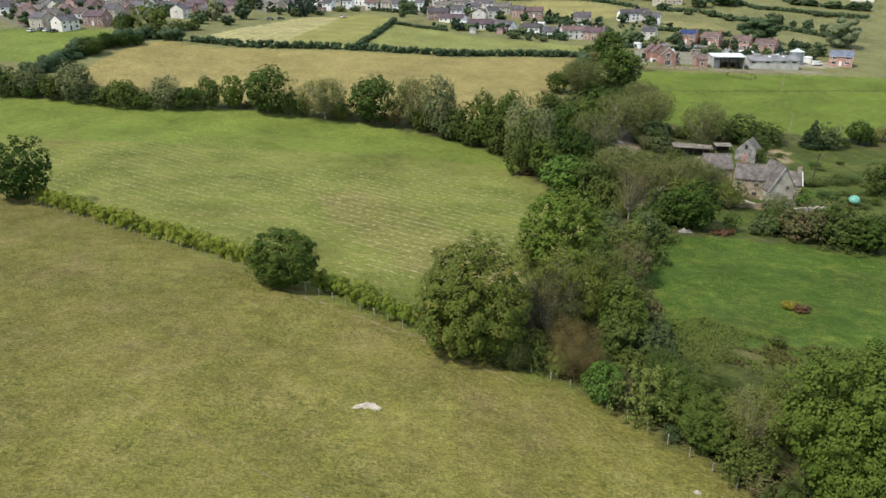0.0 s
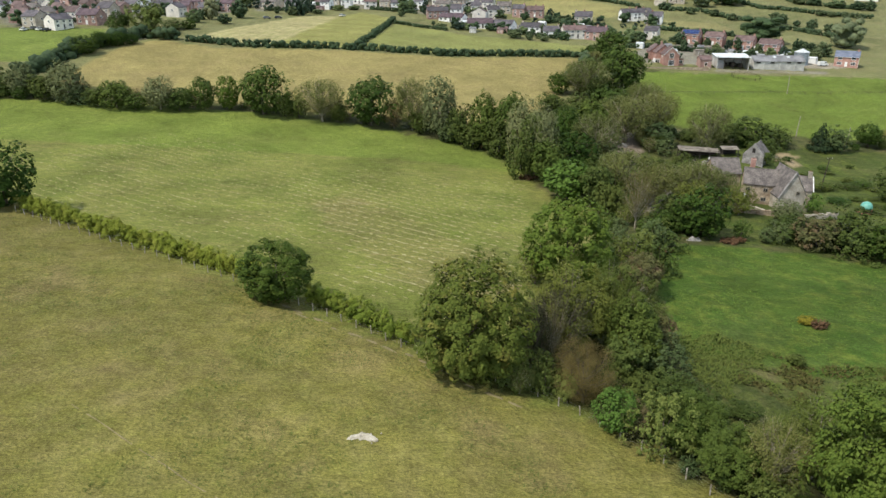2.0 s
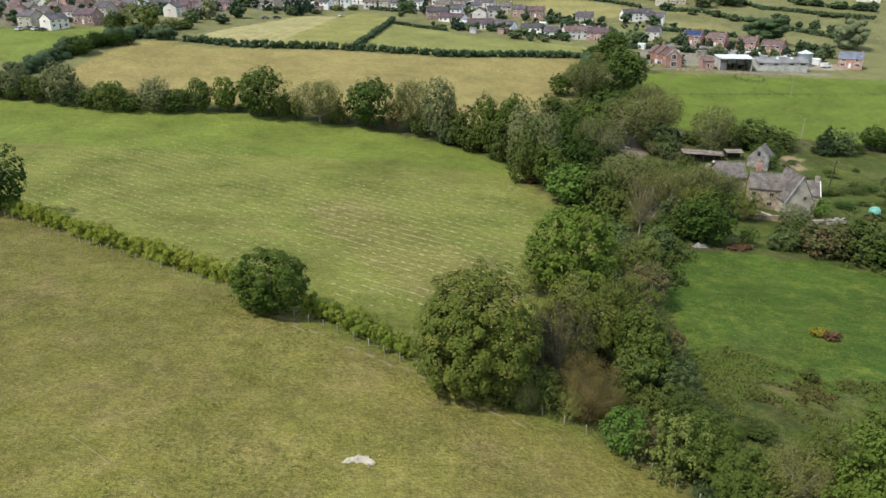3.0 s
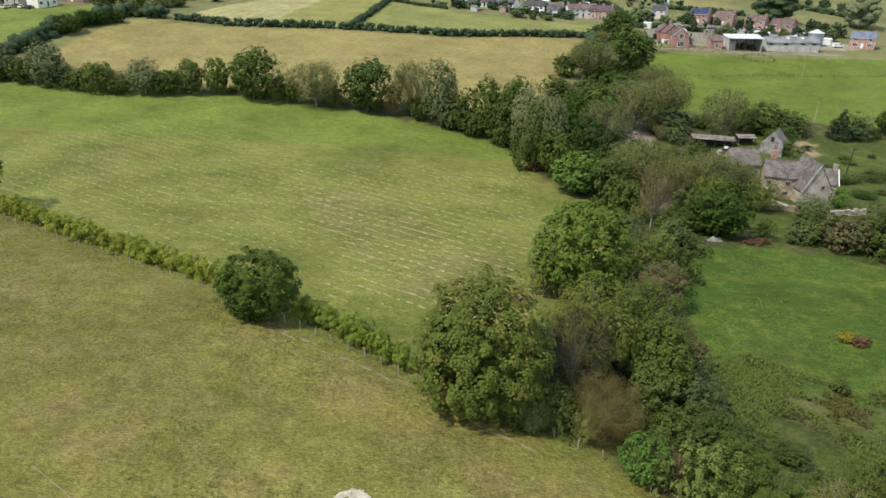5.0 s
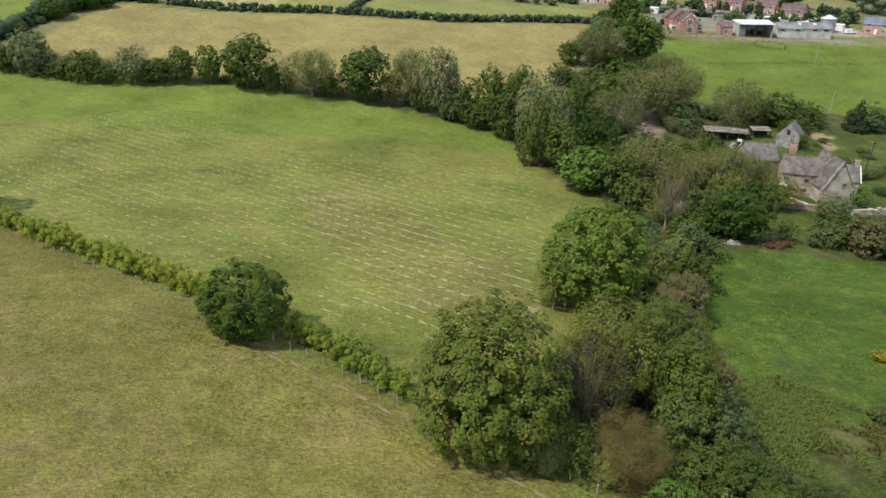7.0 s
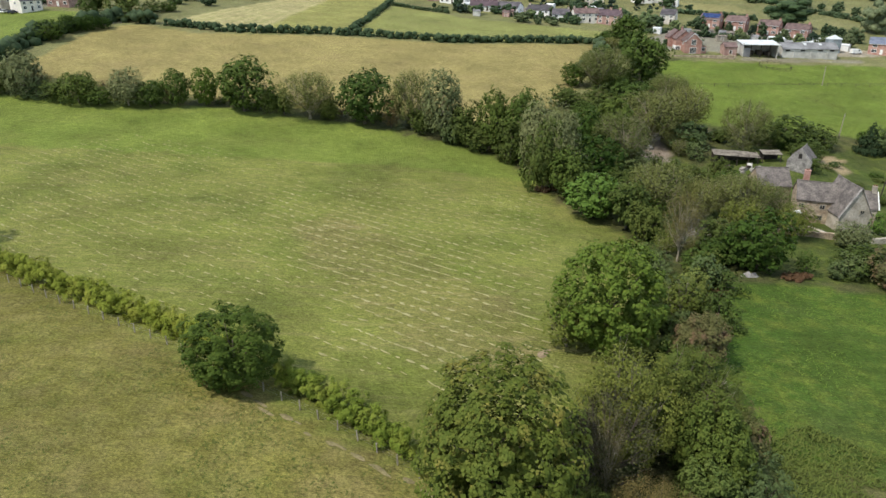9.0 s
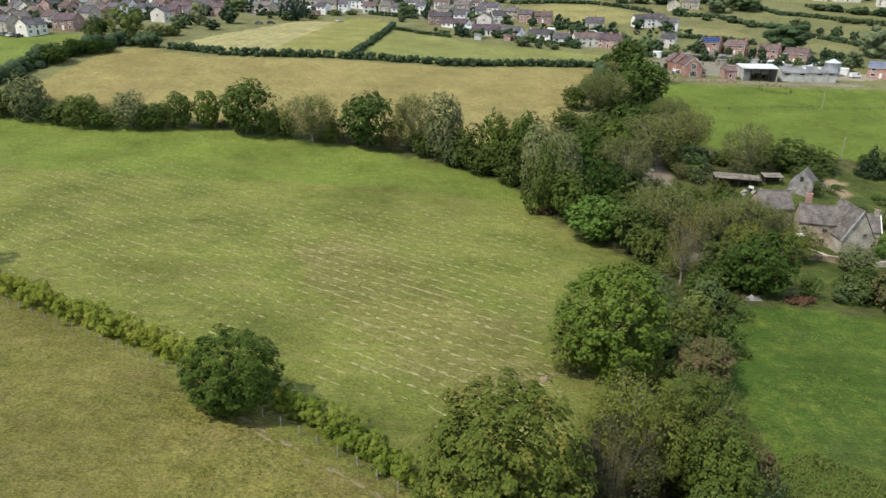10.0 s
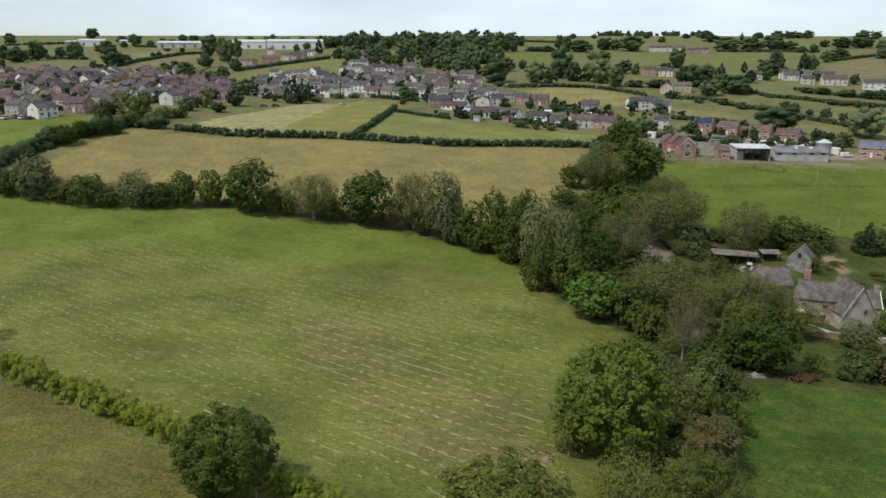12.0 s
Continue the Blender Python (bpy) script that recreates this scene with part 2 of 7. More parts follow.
LEAF = {
    "ash": foliage("ash_leaves", (0.031, 0.064, 0.011), (0.088, 0.132, 0.027)),
    "hawthorn": foliage("hawthorn_leaves", (0.022, 0.05, 0.008), (0.056, 0.1, 0.015)),
    "sycamore": foliage("sycamore_leaves", (0.04, 0.068, 0.011), (0.112, 0.146, 0.026), (0.175, 0.165, 0.036), 0.14),
    "roundtree": foliage("round_tree_leaves", (0.046, 0.094, 0.013), (0.108, 0.166, 0.027)),
    "willow": foliage("willow_leaves", (0.085, 0.11, 0.046), (0.17, 0.2, 0.09)),
    "sallow": foliage("sallow_leaves", (0.06, 0.088, 0.016), (0.138, 0.168, 0.036)),
    "lime": foliage("pale_leaves", (0.068, 0.112, 0.024), (0.155, 0.19, 0.052)),
    "limebush": foliage("bright_leaves", (0.05, 0.11, 0.018), (0.1, 0.18, 0.035)),
    "olive": foliage("olive_leaves", (0.032, 0.058, 0.012), (0.092, 0.125, 0.03)),
    "dusky": foliage("dusky_leaves", (0.052, 0.068, 0.024), (0.128, 0.138, 0.055), (0.14, 0.1, 0.052), 0.22),
    "brightash": foliage("bright_ash_leaves", (0.054, 0.095, 0.014), (0.132, 0.18, 0.032)),
    "rusty": foliage("rusty_leaves", (0.1, 0.084, 0.03), (0.21, 0.165, 0.064)),
    "twiggy": foliage("sparse_leaves", (0.075, 0.098, 0.028), (0.155, 0.176, 0.056)),
    "bare": foliage("grey_leaves", (0.035, 0.042, 0.02), (0.075, 0.085, 0.04)),
    "birch": foliage("birch_leaves", (0.08, 0.09, 0.03), (0.17, 0.16, 0.06)),
    "bluegreen": foliage("blue_green_leaves", (0.044, 0.076, 0.026), (0.1, 0.14, 0.054)),
    "conifer": foliage("conifer_needles", (0.015, 0.035, 0.014), (0.04, 0.065, 0.028)),
    "hedge": foliage("hedge_leaves", (0.084, 0.135, 0.017), (0.19, 0.25, 0.036), (0.2, 0.23, 0.036), 0.25),
    "gorse": foliage("gorse_flowers", (0.08, 0.1, 0.02), (0.3, 0.26, 0.03)),
    "rush": foliage("rushes", (0.045, 0.05, 0.015), (0.11, 0.1, 0.034)),
    "bracken": foliage("dead_bracken", (0.06, 0.042, 0.022), (0.13, 0.088, 0.045)),
    "rough": foliage("rough_grass", (0.05, 0.085, 0.018), (0.12, 0.15, 0.036)),
    "lushgrass": foliage("meadow_tufts", (0.06, 0.125, 0.018), (0.125, 0.185, 0.036)),
}
# distant foliage, lightened and blued: haze put into the leaf colours
HAZED_LEAF = {
    "ash": foliage("hazed_ash_leaves", (0.042, 0.078, 0.035), (0.101, 0.151, 0.068), lumpy=2.4),
    "hawthorn": foliage("hazed_hawthorn_leaves", (0.030, 0.056, 0.028), (0.070, 0.108, 0.053), lumpy=2.0),
    "olive": foliage("hazed_olive_leaves", (0.046, 0.076, 0.036), (0.112, 0.147, 0.070), lumpy=1.8),
    "lime": foliage("hazed_pale_leaves", (0.084, 0.126, 0.053), (0.161, 0.210, 0.091), lumpy=2.2),
    "willow": foliage("hazed_willow_leaves", (0.084, 0.123, 0.067), (0.168, 0.210, 0.117), lumpy=2.2),
    "conifer": foliage("hazed_conifer_needles", (0.017, 0.036, 0.024), (0.042, 0.070, 0.047), lumpy=1.6),
    "birch": foliage("hazed_birch_leaves", (0.105, 0.133, 0.067), (0.196, 0.217, 0.124), lumpy=1.5),
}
BARK = grain("bark", (0.06, 0.048, 0.035), (0.16, 0.135, 0.105), 1.2, fine=0.25, fine_scale=9.0, bump=0.5)
GREY_BARK = grain("grey_bark", (0.19, 0.165, 0.115), (0.38, 0.335, 0.25), 1.0, fine=0.2, fine_scale=9.0, bump=0.4)
GRASS = grassland()
HAY = grain("cut_hay", (0.215, 0.203, 0.085), (0.325, 0.3, 0.15), 0.8, fine=0.25, fine_scale=7.0, bump=0.6)
EARTH = grain("bare_earth", (0.16, 0.12, 0.07), (0.3, 0.23, 0.15), 0.6, fine=0.25, fine_scale=5.0, bump=0.6)
CHALK = grain("pale_stone", (0.27, 0.24, 0.175), (0.47, 0.43, 0.35), 0.8, fine=0.22, fine_scale=4.0, bump=0.7)
POST = grain("weathered_timber", (0.2, 0.17, 0.13), (0.4, 0.36, 0.3), 3.0, fine=0.2, fine_scale=20.0, bump=0.3)
DARK_TIMBER = grain("dark_timber", (0.03, 0.025, 0.02), (0.08, 0.065, 0.05), 3.0, fine=0.2, fine_scale=15.0, bump=0.3)
WIRE = grain("galvanised_wire", (0.3, 0.3, 0.3), (0.42, 0.42, 0.42), 3.0, rough=0.45, metal=0.8)
STONE = grain("field_stone_wall", (0.25, 0.185, 0.125), (0.46, 0.37, 0.265), 0.9, fine=0.35, fine_scale=3.2, bump=0.8, third=(0.33, 0.27, 0.2), per_object=0.05)
PALE_STONE = grain("limewashed_wall", (0.3, 0.265, 0.21), (0.5, 0.45, 0.38), 0.5, fine=0.22, fine_scale=3.0, bump=0.6)
GREY_STONE = grain("grey_stone_wall", (0.17, 0.16, 0.15), (0.34, 0.32, 0.3), 0.8, fine=0.3, fine_scale=3.0, bump=0.8)
SLATE = grain("stone_slate_roof", (0.085, 0.075, 0.07), (0.185, 0.162, 0.147), 0.7, rough=0.75, fine=0.32, fine_scale=3.5, bump=0.9, per_object=0.06)
VILLAGE_SLATE = grain("grey_roof_tiles", (0.05, 0.046, 0.053), (0.115, 0.103, 0.112), 0.5, rough=0.7, fine=0.2, fine_scale=3.0, bump=0.5, per_object=0.25)
BROWN_TILE = grain("brown_roof_tiles", (0.085, 0.057, 0.053), (0.165, 0.113, 0.105), 0.5, rough=0.75, fine=0.2, fine_scale=3.0, bump=0.5, per_object=0.2)
PURPLE_TILE = grain("plum_roof_tiles", (0.066, 0.044, 0.053), (0.13, 0.09, 0.102), 0.5, rough=0.75, fine=0.2, fine_scale=3.0, bump=0.5, per_object=0.2)
BRICK = grain("red_brick", (0.31, 0.165, 0.13), (0.47, 0.285, 0.235), 0.8, fine=0.18, fine_scale=6.0, bump=0.3, per_object=0.12)
DULL_BRICK = grain("dull_brick", (0.28, 0.165, 0.14), (0.48, 0.33, 0.28), 0.6, fine=0.18, fine_scale=5.0, bump=0.3, per_object=0.2)
WHITE_WALL = grain("white_render", (0.78, 0.77, 0.74), (0.88, 0.87, 0.85), 0.4, rough=0.85, fine=0.05, fine_scale=4.0, bump=0.1)
GREY_WALL = grain("grey_render", (0.6, 0.56, 0.5), (0.78, 0.73, 0.66), 0.5, fine=0.12, fine_scale=4.0, bump=0.2, per_object=0.15)
STONE_WALL = grain("village_stone", (0.38, 0.33, 0.265), (0.58, 0.52, 0.43), 0.6, fine=0.2, fine_scale=4.0, bump=0.4, per_object=0.2)
WHITE_PAINT = grain("white_paint", (0.72, 0.72, 0.7), (0.84, 0.84, 0.82), 1.5, rough=0.5)
BLUE_TILE = grain("blue_grey_roof_tiles", (0.1, 0.12, 0.17), (0.18, 0.2, 0.26), 0.5, rough=0.6, fine=0.15, fine_scale=3.0, bump=0.4)
SOLAR = grain("solar_panel", (0.02, 0.035, 0.1), (0.04, 0.07, 0.19), 1.0, rough=0.15)
TIN = grain("corrugated_sheet", (0.5, 0.53, 0.54), (0.68, 0.7, 0.7), 0.3, rough=0.7, metal=0.1, fine=0.12, fine_scale=2.0, bump=0.2)
GREY_TIN = grain("grey_sheet_roof", (0.13, 0.13, 0.135), (0.24, 0.24, 0.245), 0.3, rough=0.6, fine=0.15, fine_scale=2.0, bump=0.3)
SILO_STEEL = grain("silo_steel", (0.25, 0.29, 0.32), (0.38, 0.42, 0.45), 0.4, rough=0.5, metal=0.5, fine=0.1)
BLOCK = grain("concrete_block", (0.38, 0.37, 0.34), (0.56, 0.55, 0.51), 0.4, fine=0.15, fine_scale=3.0, bump=0.3)
# near-black that stands in for the shade inside openings
INSIDE_SHADE = grain("inside_shade", (0.02, 0.018, 0.016), (0.05, 0.045, 0.04), 1.0)
RUST = grain("rusty_iron", (0.14, 0.06, 0.035), (0.26, 0.12, 0.07), 1.5, fine=0.25, fine_scale=6.0, bump=0.4)
TARMAC = grain("gravel_yard", (0.26, 0.24, 0.21), (0.4, 0.37, 0.33), 0.6, fine=0.2, fine_scale=5.0, bump=0.4)
CLUTTER = grain("weathered_junk", (0.14, 0.125, 0.11), (0.4, 0.38, 0.35), 1.3, rough=0.7, fine=0.3, fine_scale=6.0)
SHED_ROOF = grain("shed_roof_boards", (0.1, 0.085, 0.07), (0.25, 0.22, 0.18), 0.8, fine=0.3, fine_scale=4.0, bump=0.5)
TEAL = grain("teal_sheet", (0.1, 0.33, 0.27), (0.2, 0.46, 0.38), 1.0, rough=0.45, fine=0.08)
RUBBER = grain("black_rubber", (0.015, 0.015, 0.015), (0.035, 0.035, 0.035), 2.0, rough=0.7)
CAR_PAINT = grain("dark_blue_paint", (0.03, 0.04, 0.06), (0.05, 0.06, 0.085), 1.0, rough=0.25, metal=0.3)
GLASS = glass()


# ---- building blocks ----
def mesh_of(name, verts, faces, materials, indices=None, smooth=False):
    me = bpy.data.meshes.new(name)
    me.from_pydata(verts, [], faces)
    for m in materials:
        me.materials.append(m)
    if indices:
        me.polygons.foreach_set("material_index", indices)
    if smooth:
        me.polygons.foreach_set("use_smooth", [True] * len(me.polygons))
    me.update()
    return me


def quads_mesh(name, quads, *materials, indices=None):
    """One mesh from an array of loose quads, shape (n, 4, 3)."""
    q = np.asarray(quads, dtype=np.float32)
    count = len(q)
    me = bpy.data.meshes.new(name)
    me.vertices.add(count * 4)
    me.vertices.foreach_set("co", q.reshape(-1))
    me.loops.add(count * 4)
    me.loops.foreach_set("vertex_index", np.arange(count * 4, dtype=np.int32))
    me.polygons.add(count)
    me.polygons.foreach_set("loop_start", np.arange(0, count * 4, 4, dtype=np.int32))
    for m in materials:
        me.materials.append(m)
    if indices is not None:
        me.polygons.foreach_set("material_index", np.asarray(indices, dtype=np.int32))
    me.update(calc_edges=True)
    return me


def thing(name, x, y, z=None, yaw=0.0, label="", category="", group="", kind=""):
    ob = new(name)
    ob.empty_display_size = 0.3
    ob.matrix_world = pose(x, y, height(x, y) if z is None else z, 0, 0, yaw)
    return tagged(ob, label, category, group, kind)


def part(name, mesh, parent, label="", m=None):
    ob = new(name, mesh)
    ob.parent = parent
    if m is not None:
        ob.matrix_basis = m
    if label:
        ob["label"] = label
    return ob


class Build:
    """Gathers boxes, prisms and tubes into one mesh."""

    def __init__(self):
        self.v, self.f, self.i = [], [], []

    def poly(self, points, mat=0):
        k = len(self.v)
        self.v += [tuple(p) for p in points]
        self.f.append(tuple(range(k, k + len(points))))
        self.i.append(mat)
        return self

    def box(self, x0, x1, y0, y1, z0, z1, mat=0, m=None):
        k = len(self.v)
        pts = [(x, y, z) for z in (z0, z1) for y in (y0, y1) for x in (x0, x1)]
        if m is not None:
            pts = [tuple(m @ Vector(p)) for p in pts]
        self.v += pts
        for q in ((0, 2, 3, 1), (4, 5, 7, 6), (0, 1, 5, 4), (2, 6, 7, 3), (0, 4, 6, 2), (1, 3, 7, 5)):
            self.f.append(tuple(k + j for j in q))
            self.i.append(mat)
        return self

    def prism(self, outline, direction, mat=0):
        """A flat outline of points pushed along a direction, closed at both ends."""
        k, n, d = len(self.v), len(outline), Vector(direction)
        self.v += [tuple(p) for p in outline] + [tuple(Vector(p) + d) for p in outline]
        self.f += [tuple(range(k + n - 1, k - 1, -1)), tuple(range(k + n, k + 2 * n))]
        self.i += [mat, mat]
        for j in range(n):
            a, b = k + j, k + (j + 1) % n
            self.f.append((a, b, b + n, a + n))
            self.i.append(mat)
        return self

    def tube(self, points, radii, sides=6, mat=0, cap=True):
        k = len(self.v)
        pts = [Vector(p) for p in points]
        for j, p in enumerate(pts):
            d = (pts[min(j + 1, len(pts) - 1)] - pts[max(j - 1, 0)]).normalized()
            side = d.cross(Vector((0.31, 0.87, 0.39))).normalized()
            up = d.cross(side)
            for s in range(sides):
                a = 2 * math.pi * s / sides
                self.v.append(tuple(p + (side * math.cos(a) + up * math.sin(a)) * radii[j]))
        for j in range(len(pts) - 1):
            for s in range(sides):
                a, b = k + j * sides + s, k + j * sides + (s + 1) % sides
                self.f.append((a, b, b + sides, a + sides))
                self.i.append(mat)
        if cap:
            self.f.append(tuple(range(k + sides - 1, k - 1, -1)))
            e = k + (len(pts) - 1) * sides
            self.f.append(tuple(range(e, e + sides)))
            self.i += [mat, mat]
        return self

    def mesh(self, name, *materials, smooth=False):
        return mesh_of(name, self.v, self.f, materials, self.i, smooth)


# ---- ground ----
def _smooth(a, b, t):
    t = max(0.0, min(1.0, (t - a) / (b - a)))
    return t * t * (3 - 2 * t)


PROFILE = [(-2000, 30), (-300, 14), (-60, 3.0), (0, 0.0), (100, -3.57), (180, -6.35), (205, -6.3), (235, -3.2),
           (270, 0.8), (335, 9.0), (455, 17.5), (620, 33.0), (900, 52.0), (1300, 83.0), (1500, 80.0), (2600, 132.0), (4500, 90.0)]


def _profile(y):
    k = 1
    while k < len(PROFILE) - 2 and y > PROFILE[k][0]:
        k += 1
    (x0, y0), (x1, y1) = PROFILE[k - 1], PROFILE[k]
    xa, ya = PROFILE[max(k - 2, 0)]
    xb, yb = PROFILE[k + 1]
    m0 = (y1 - ya) / (x1 - xa)
    m1 = (yb - y0) / (xb - x0)
    if y <= PROFILE[0][0]:
        return PROFILE[0][1]
    if y >= PROFILE[-1][0]:
        return PROFILE[-1][1]
    d = x1 - x0
    t = (y - x0) / d
    t2, t3 = t * t, t * t * t
    return (2 * t3 - 3 * t2 + 1) * y0 + (t3 - 2 * t2 + t) * d * m0 + (3 * t2 - 2 * t3) * y1 + (t3 - t2) * d * m1


def height(x, y):
    """The ground's height: a field that falls to the right and away, a stream, then a hillside."""
    lean = 0.0635 + (0.012 - 0.0635) * _smooth(340, 560, y) - 0.012 * _smooth(700, 1200, y)
    z = _profile(y) - lean * 190 * math.tanh(x / 190)
    # the near pasture stands a little above the hedge line
    s = 57.3 * (x - 0.0) + 82.0 * (y - 83.5)
    s = -s / 100.0
    z += (1.45 - 0.6 * _smooth(0, 25, x)) * _smooth(-7, 5, s)
    # the wet meadow lies lower
    z -= 1.0 * _smooth(25, 50, x) * _smooth(-60, -15, s) * (1 - _smooth(-15, 0, s)) * (1 - _smooth(165, 190, y))
    # a bank behind the farmhouse
    z += 3.6 * math.exp(-((x - 93) ** 2 + (y - 207) ** 2) / 170.0) + 1.2 * math.exp(-((x - 78) ** 2 + (y - 213) ** 2) / 80.0)
    return z


def spaced(lo, hi, fine_lo, fine_hi, fine, growth):
    xs = list(np.arange(fine_lo, fine_hi + 0.1, fine))
    step, at = fine, fine_hi
    while at < hi:
        step *= growth
        at += step
        xs.append(min(at, hi))
    step, at = fine, fine_lo
    while at > lo:
        step *= growth
        at -= step
        xs.insert(0, max(at, lo))
    return xs


def inside(poly, x, y):
    """Which of the points lie in a polygon."""
    hit = np.zeros(x.shape, bool)
    n = len(poly)
    for k in range(n):
        (xa, ya), (xb, yb) = poly[k], poly[(k + 1) % n]
        cross = (ya > y) != (yb > y)
        with np.errstate(divide="ignore", invalid="ignore"):
            at = (xb - xa) * (y - ya) / (yb - ya) + xa
        hit ^= cross & (x < at)
    return hit


# fields: outline, tone, and how much straw in blotches, straw in lines, damp green
HILL = (0.155, 0.158, 0.07)
FIELDS = [
    # rough ground along the stream, toned dark for undergrowth and the shade between trees
    ([(-160, 236), (-60, 233), (-20, 226), (10, 214), (24, 198), (28, 170), (40, 150), (20, 100), (16, 78), (36, 48), (60, 20), (140, 20), (180, 240),
      (90, 330), (60, 275), (40, 262), (-60, 240), (-130, 262)], (0.048, 0.056, 0.02), 0.25, 0.0, 0.5),
    # wet meadow
    ([(45, 136), (36, 108), (34, 88), (40, 70), (56, 60), (120, 60), (150, 100), (110, 132), (84, 129), (62, 135)], (0.044, 0.084, 0.012), 0.1, 0.08, 0.9),
    # rough rushy end of the meadow
    ([(33, 94), (42, 88), (52, 85), (70, 82), (100, 86), (122, 60), (56, 56), (40, 66)], (0.042, 0.058, 0.014), 0.3, 0.0, 0.5),
    # farmhouse plot
    ([(60, 138), (84, 132), (112, 136), (140, 170), (150, 225), (90, 226), (68, 205), (58, 170)], (0.05, 0.07, 0.017), 0.15, 0.0, 0.7),
    # paddock in front of the farm
    ([(73, 246), (100, 241), (137, 237), (230, 236), (290, 300), (190, 321), (92, 318), (74, 272)], (0.106, 0.15, 0.024), 0.08, 0.12, 0.5),
    # brown hay field
    ([(-132, 258), (-128, 300), (-124, 318), (-113, 324), (-92, 315), (-38, 323), (8, 323), (44, 333), (71, 338), (56, 292), (44, 262), (20, 232), (-60, 240)],
     (0.235, 0.2, 0.075), 0.3, 0.12, 0.0),
    # green field to the west
    ([(-260, 270), (-140, 283), (-141, 299), (-132, 322), (-150, 347), (-260, 330)], (0.13, 0.17, 0.035), 0.1, 0.0, 0.2),
    # mown field below the village
    ([(-107, 330), (-92, 369), (-72, 436), (-53, 437), (-66, 325), (-83, 321)], (0.25, 0.24, 0.1), 0.2, 0.3, 0.0),
    *[([(-107 + k * 6.0, 329), (-103.4 + k * 6.0, 328), (-69 + k * 2.8, 436), (-71 + k * 2.8, 436)], (0.32, 0.29, 0.14), 0.2, 0.2, 0.0) for k in range(7)],
    ([(-66, 325), (-53, 437), (-43, 462), (-22, 437), (-33, 331)], (0.21, 0.21, 0.065), 0.15, 0.25, 0.1),
    ([(-31, 331), (-20, 414), (17, 386), (86, 368), (74, 343), (8, 327)], (0.185, 0.2, 0.062), 0.2, 0.2, 0.1),
    # strips east of the village and the hillside fields
    ([(51, 523), (85, 538), (106, 532), (136, 496), (110, 470), (86, 468), (72, 485), (58, 511)], (0.24, 0.225, 0.085), 0.3, 0.6, 0.0),
    ([(143, 466), (173, 455), (176, 436), (140, 445)], (0.2, 0.19, 0.08), 0.3, 0.2, 0.0),
    ([(-148, 557), (-144, 629), (-108, 772), (-91, 759), (-84, 707), (-80, 611), (-118, 580)], (0.18, 0.185, 0.06), 0.2, 0.2, 0.1),
    ([(329, 661), (457, 829), (511, 861), (350, 595), (314, 574), (315, 624)], (0.185, 0.16, 0.085), 0.3, 0.1, 0.0),
    ([(-345, 624), (-368, 713), (-338, 744), (-303, 715), (-269, 627), (-285, 609), (-304, 616)], (0.17, 0.155, 0.08), 0.2, 0.1, 0.0),
    ([(-263, 618), (-272, 697), (-277, 830), (-253, 840), (-228, 748), (-245, 705), (-229, 600)], (0.2, 0.165, 0.09), 0.3, 0.1, 0.0),
    ([(-558, 1000), (-515, 1052), (-443, 917), (-473, 917)], (0.14, 0.17, 0.06), 0.1, 0.0, 0.2),
    ([(-371, 898), (-321, 921), (-301, 879), (-288, 736), (-350, 857)], (0.22, 0.21, 0.09), 0.2, 0.0, 0.1),
    ([(72, 933), (140, 939), (113, 786), (76, 675), (79, 847)], (0.14, 0.165, 0.05), 0.1, 0.0, 0.2),
    ([(206, 893), (293, 962), (190, 628), (166, 626), (187, 794)], (0.145, 0.165, 0.055), 0.1, 0.0, 0.2),
    ([(292, 896), (419, 931), (459, 916), (260, 649), (235, 714)], (0.15, 0.165, 0.055), 0.15, 0.0, 0.2),
    # drier strip where the hay was cut
    ([(-24, 150), (-14, 128), (-2, 108), (8, 100), (16, 108), (12, 124), (-6, 146), (-18, 158)], (0.142, 0.146, 0.038), 0.3, 0.8, 0.3),
    # stony track through the wood, and the cluttered ground above it
    ([(49.5, 157), (53, 155), (57, 166), (60.5, 176), (64, 190), (61, 192), (58, 184), (54, 170)], (0.2, 0.18, 0.165), 0.3, 0.0, 0.0),
    ([(53, 212), (63, 210), (66, 226), (66, 246), (54, 246), (52, 228)], (0.22, 0.185, 0.155), 0.3, 0.0, 0.0),
    # streets, drives and yards between the houses
    ([(-331, 588), (-228, 587), (-210, 609), (-136, 539), (-110, 442), (-137, 410), (-150, 392), (-158, 384), (-166, 352), (-188, 342), (-260, 420)], (0.15, 0.148, 0.115), 0.2, 0.0, 0.1),
    ([(-126, 533), (-104, 555), (-60, 585), (-10, 570), (24, 540), (43, 454), (16, 434), (-10, 464), (-28, 480), (-72, 470), (-104, 449)], (0.16, 0.155, 0.115), 0.2, 0.0, 0.1),
    ([(10, 424), (50, 402), (92, 388), (106, 400), (60, 424), (40, 440), (14, 440)], (0.19, 0.18, 0.15), 0.2, 0.0, 0.1),
    ([(98, 336), (122, 336), (130, 345), (176, 346), (182, 372), (140, 392), (112, 384), (98, 360)], (0.2, 0.19, 0.155), 0.2, 0.0, 0.1),
    ([(124, 322), (176, 326), (176, 331), (124, 328)], (0.2, 0.19, 0.14), 0.3, 0.0, 0.0),
    # yard
    ([(172, 338), (190, 338), (192, 350), (172, 352)], (0.3, 0.27, 0.22), 0.5, 0.0, 0.0),
    # worn track behind the farmhouse
    ([(100, 205), (105, 204), (108, 208), (112, 220), (107, 220), (101, 211)], (0.28, 0.22, 0.13), 0.4, 0.0, 0.0),
    ([(76, 236), (84, 233), (84, 239), (77, 241)], (0.25, 0.2, 0.1), 0.4, 0.0, 0.0),
]


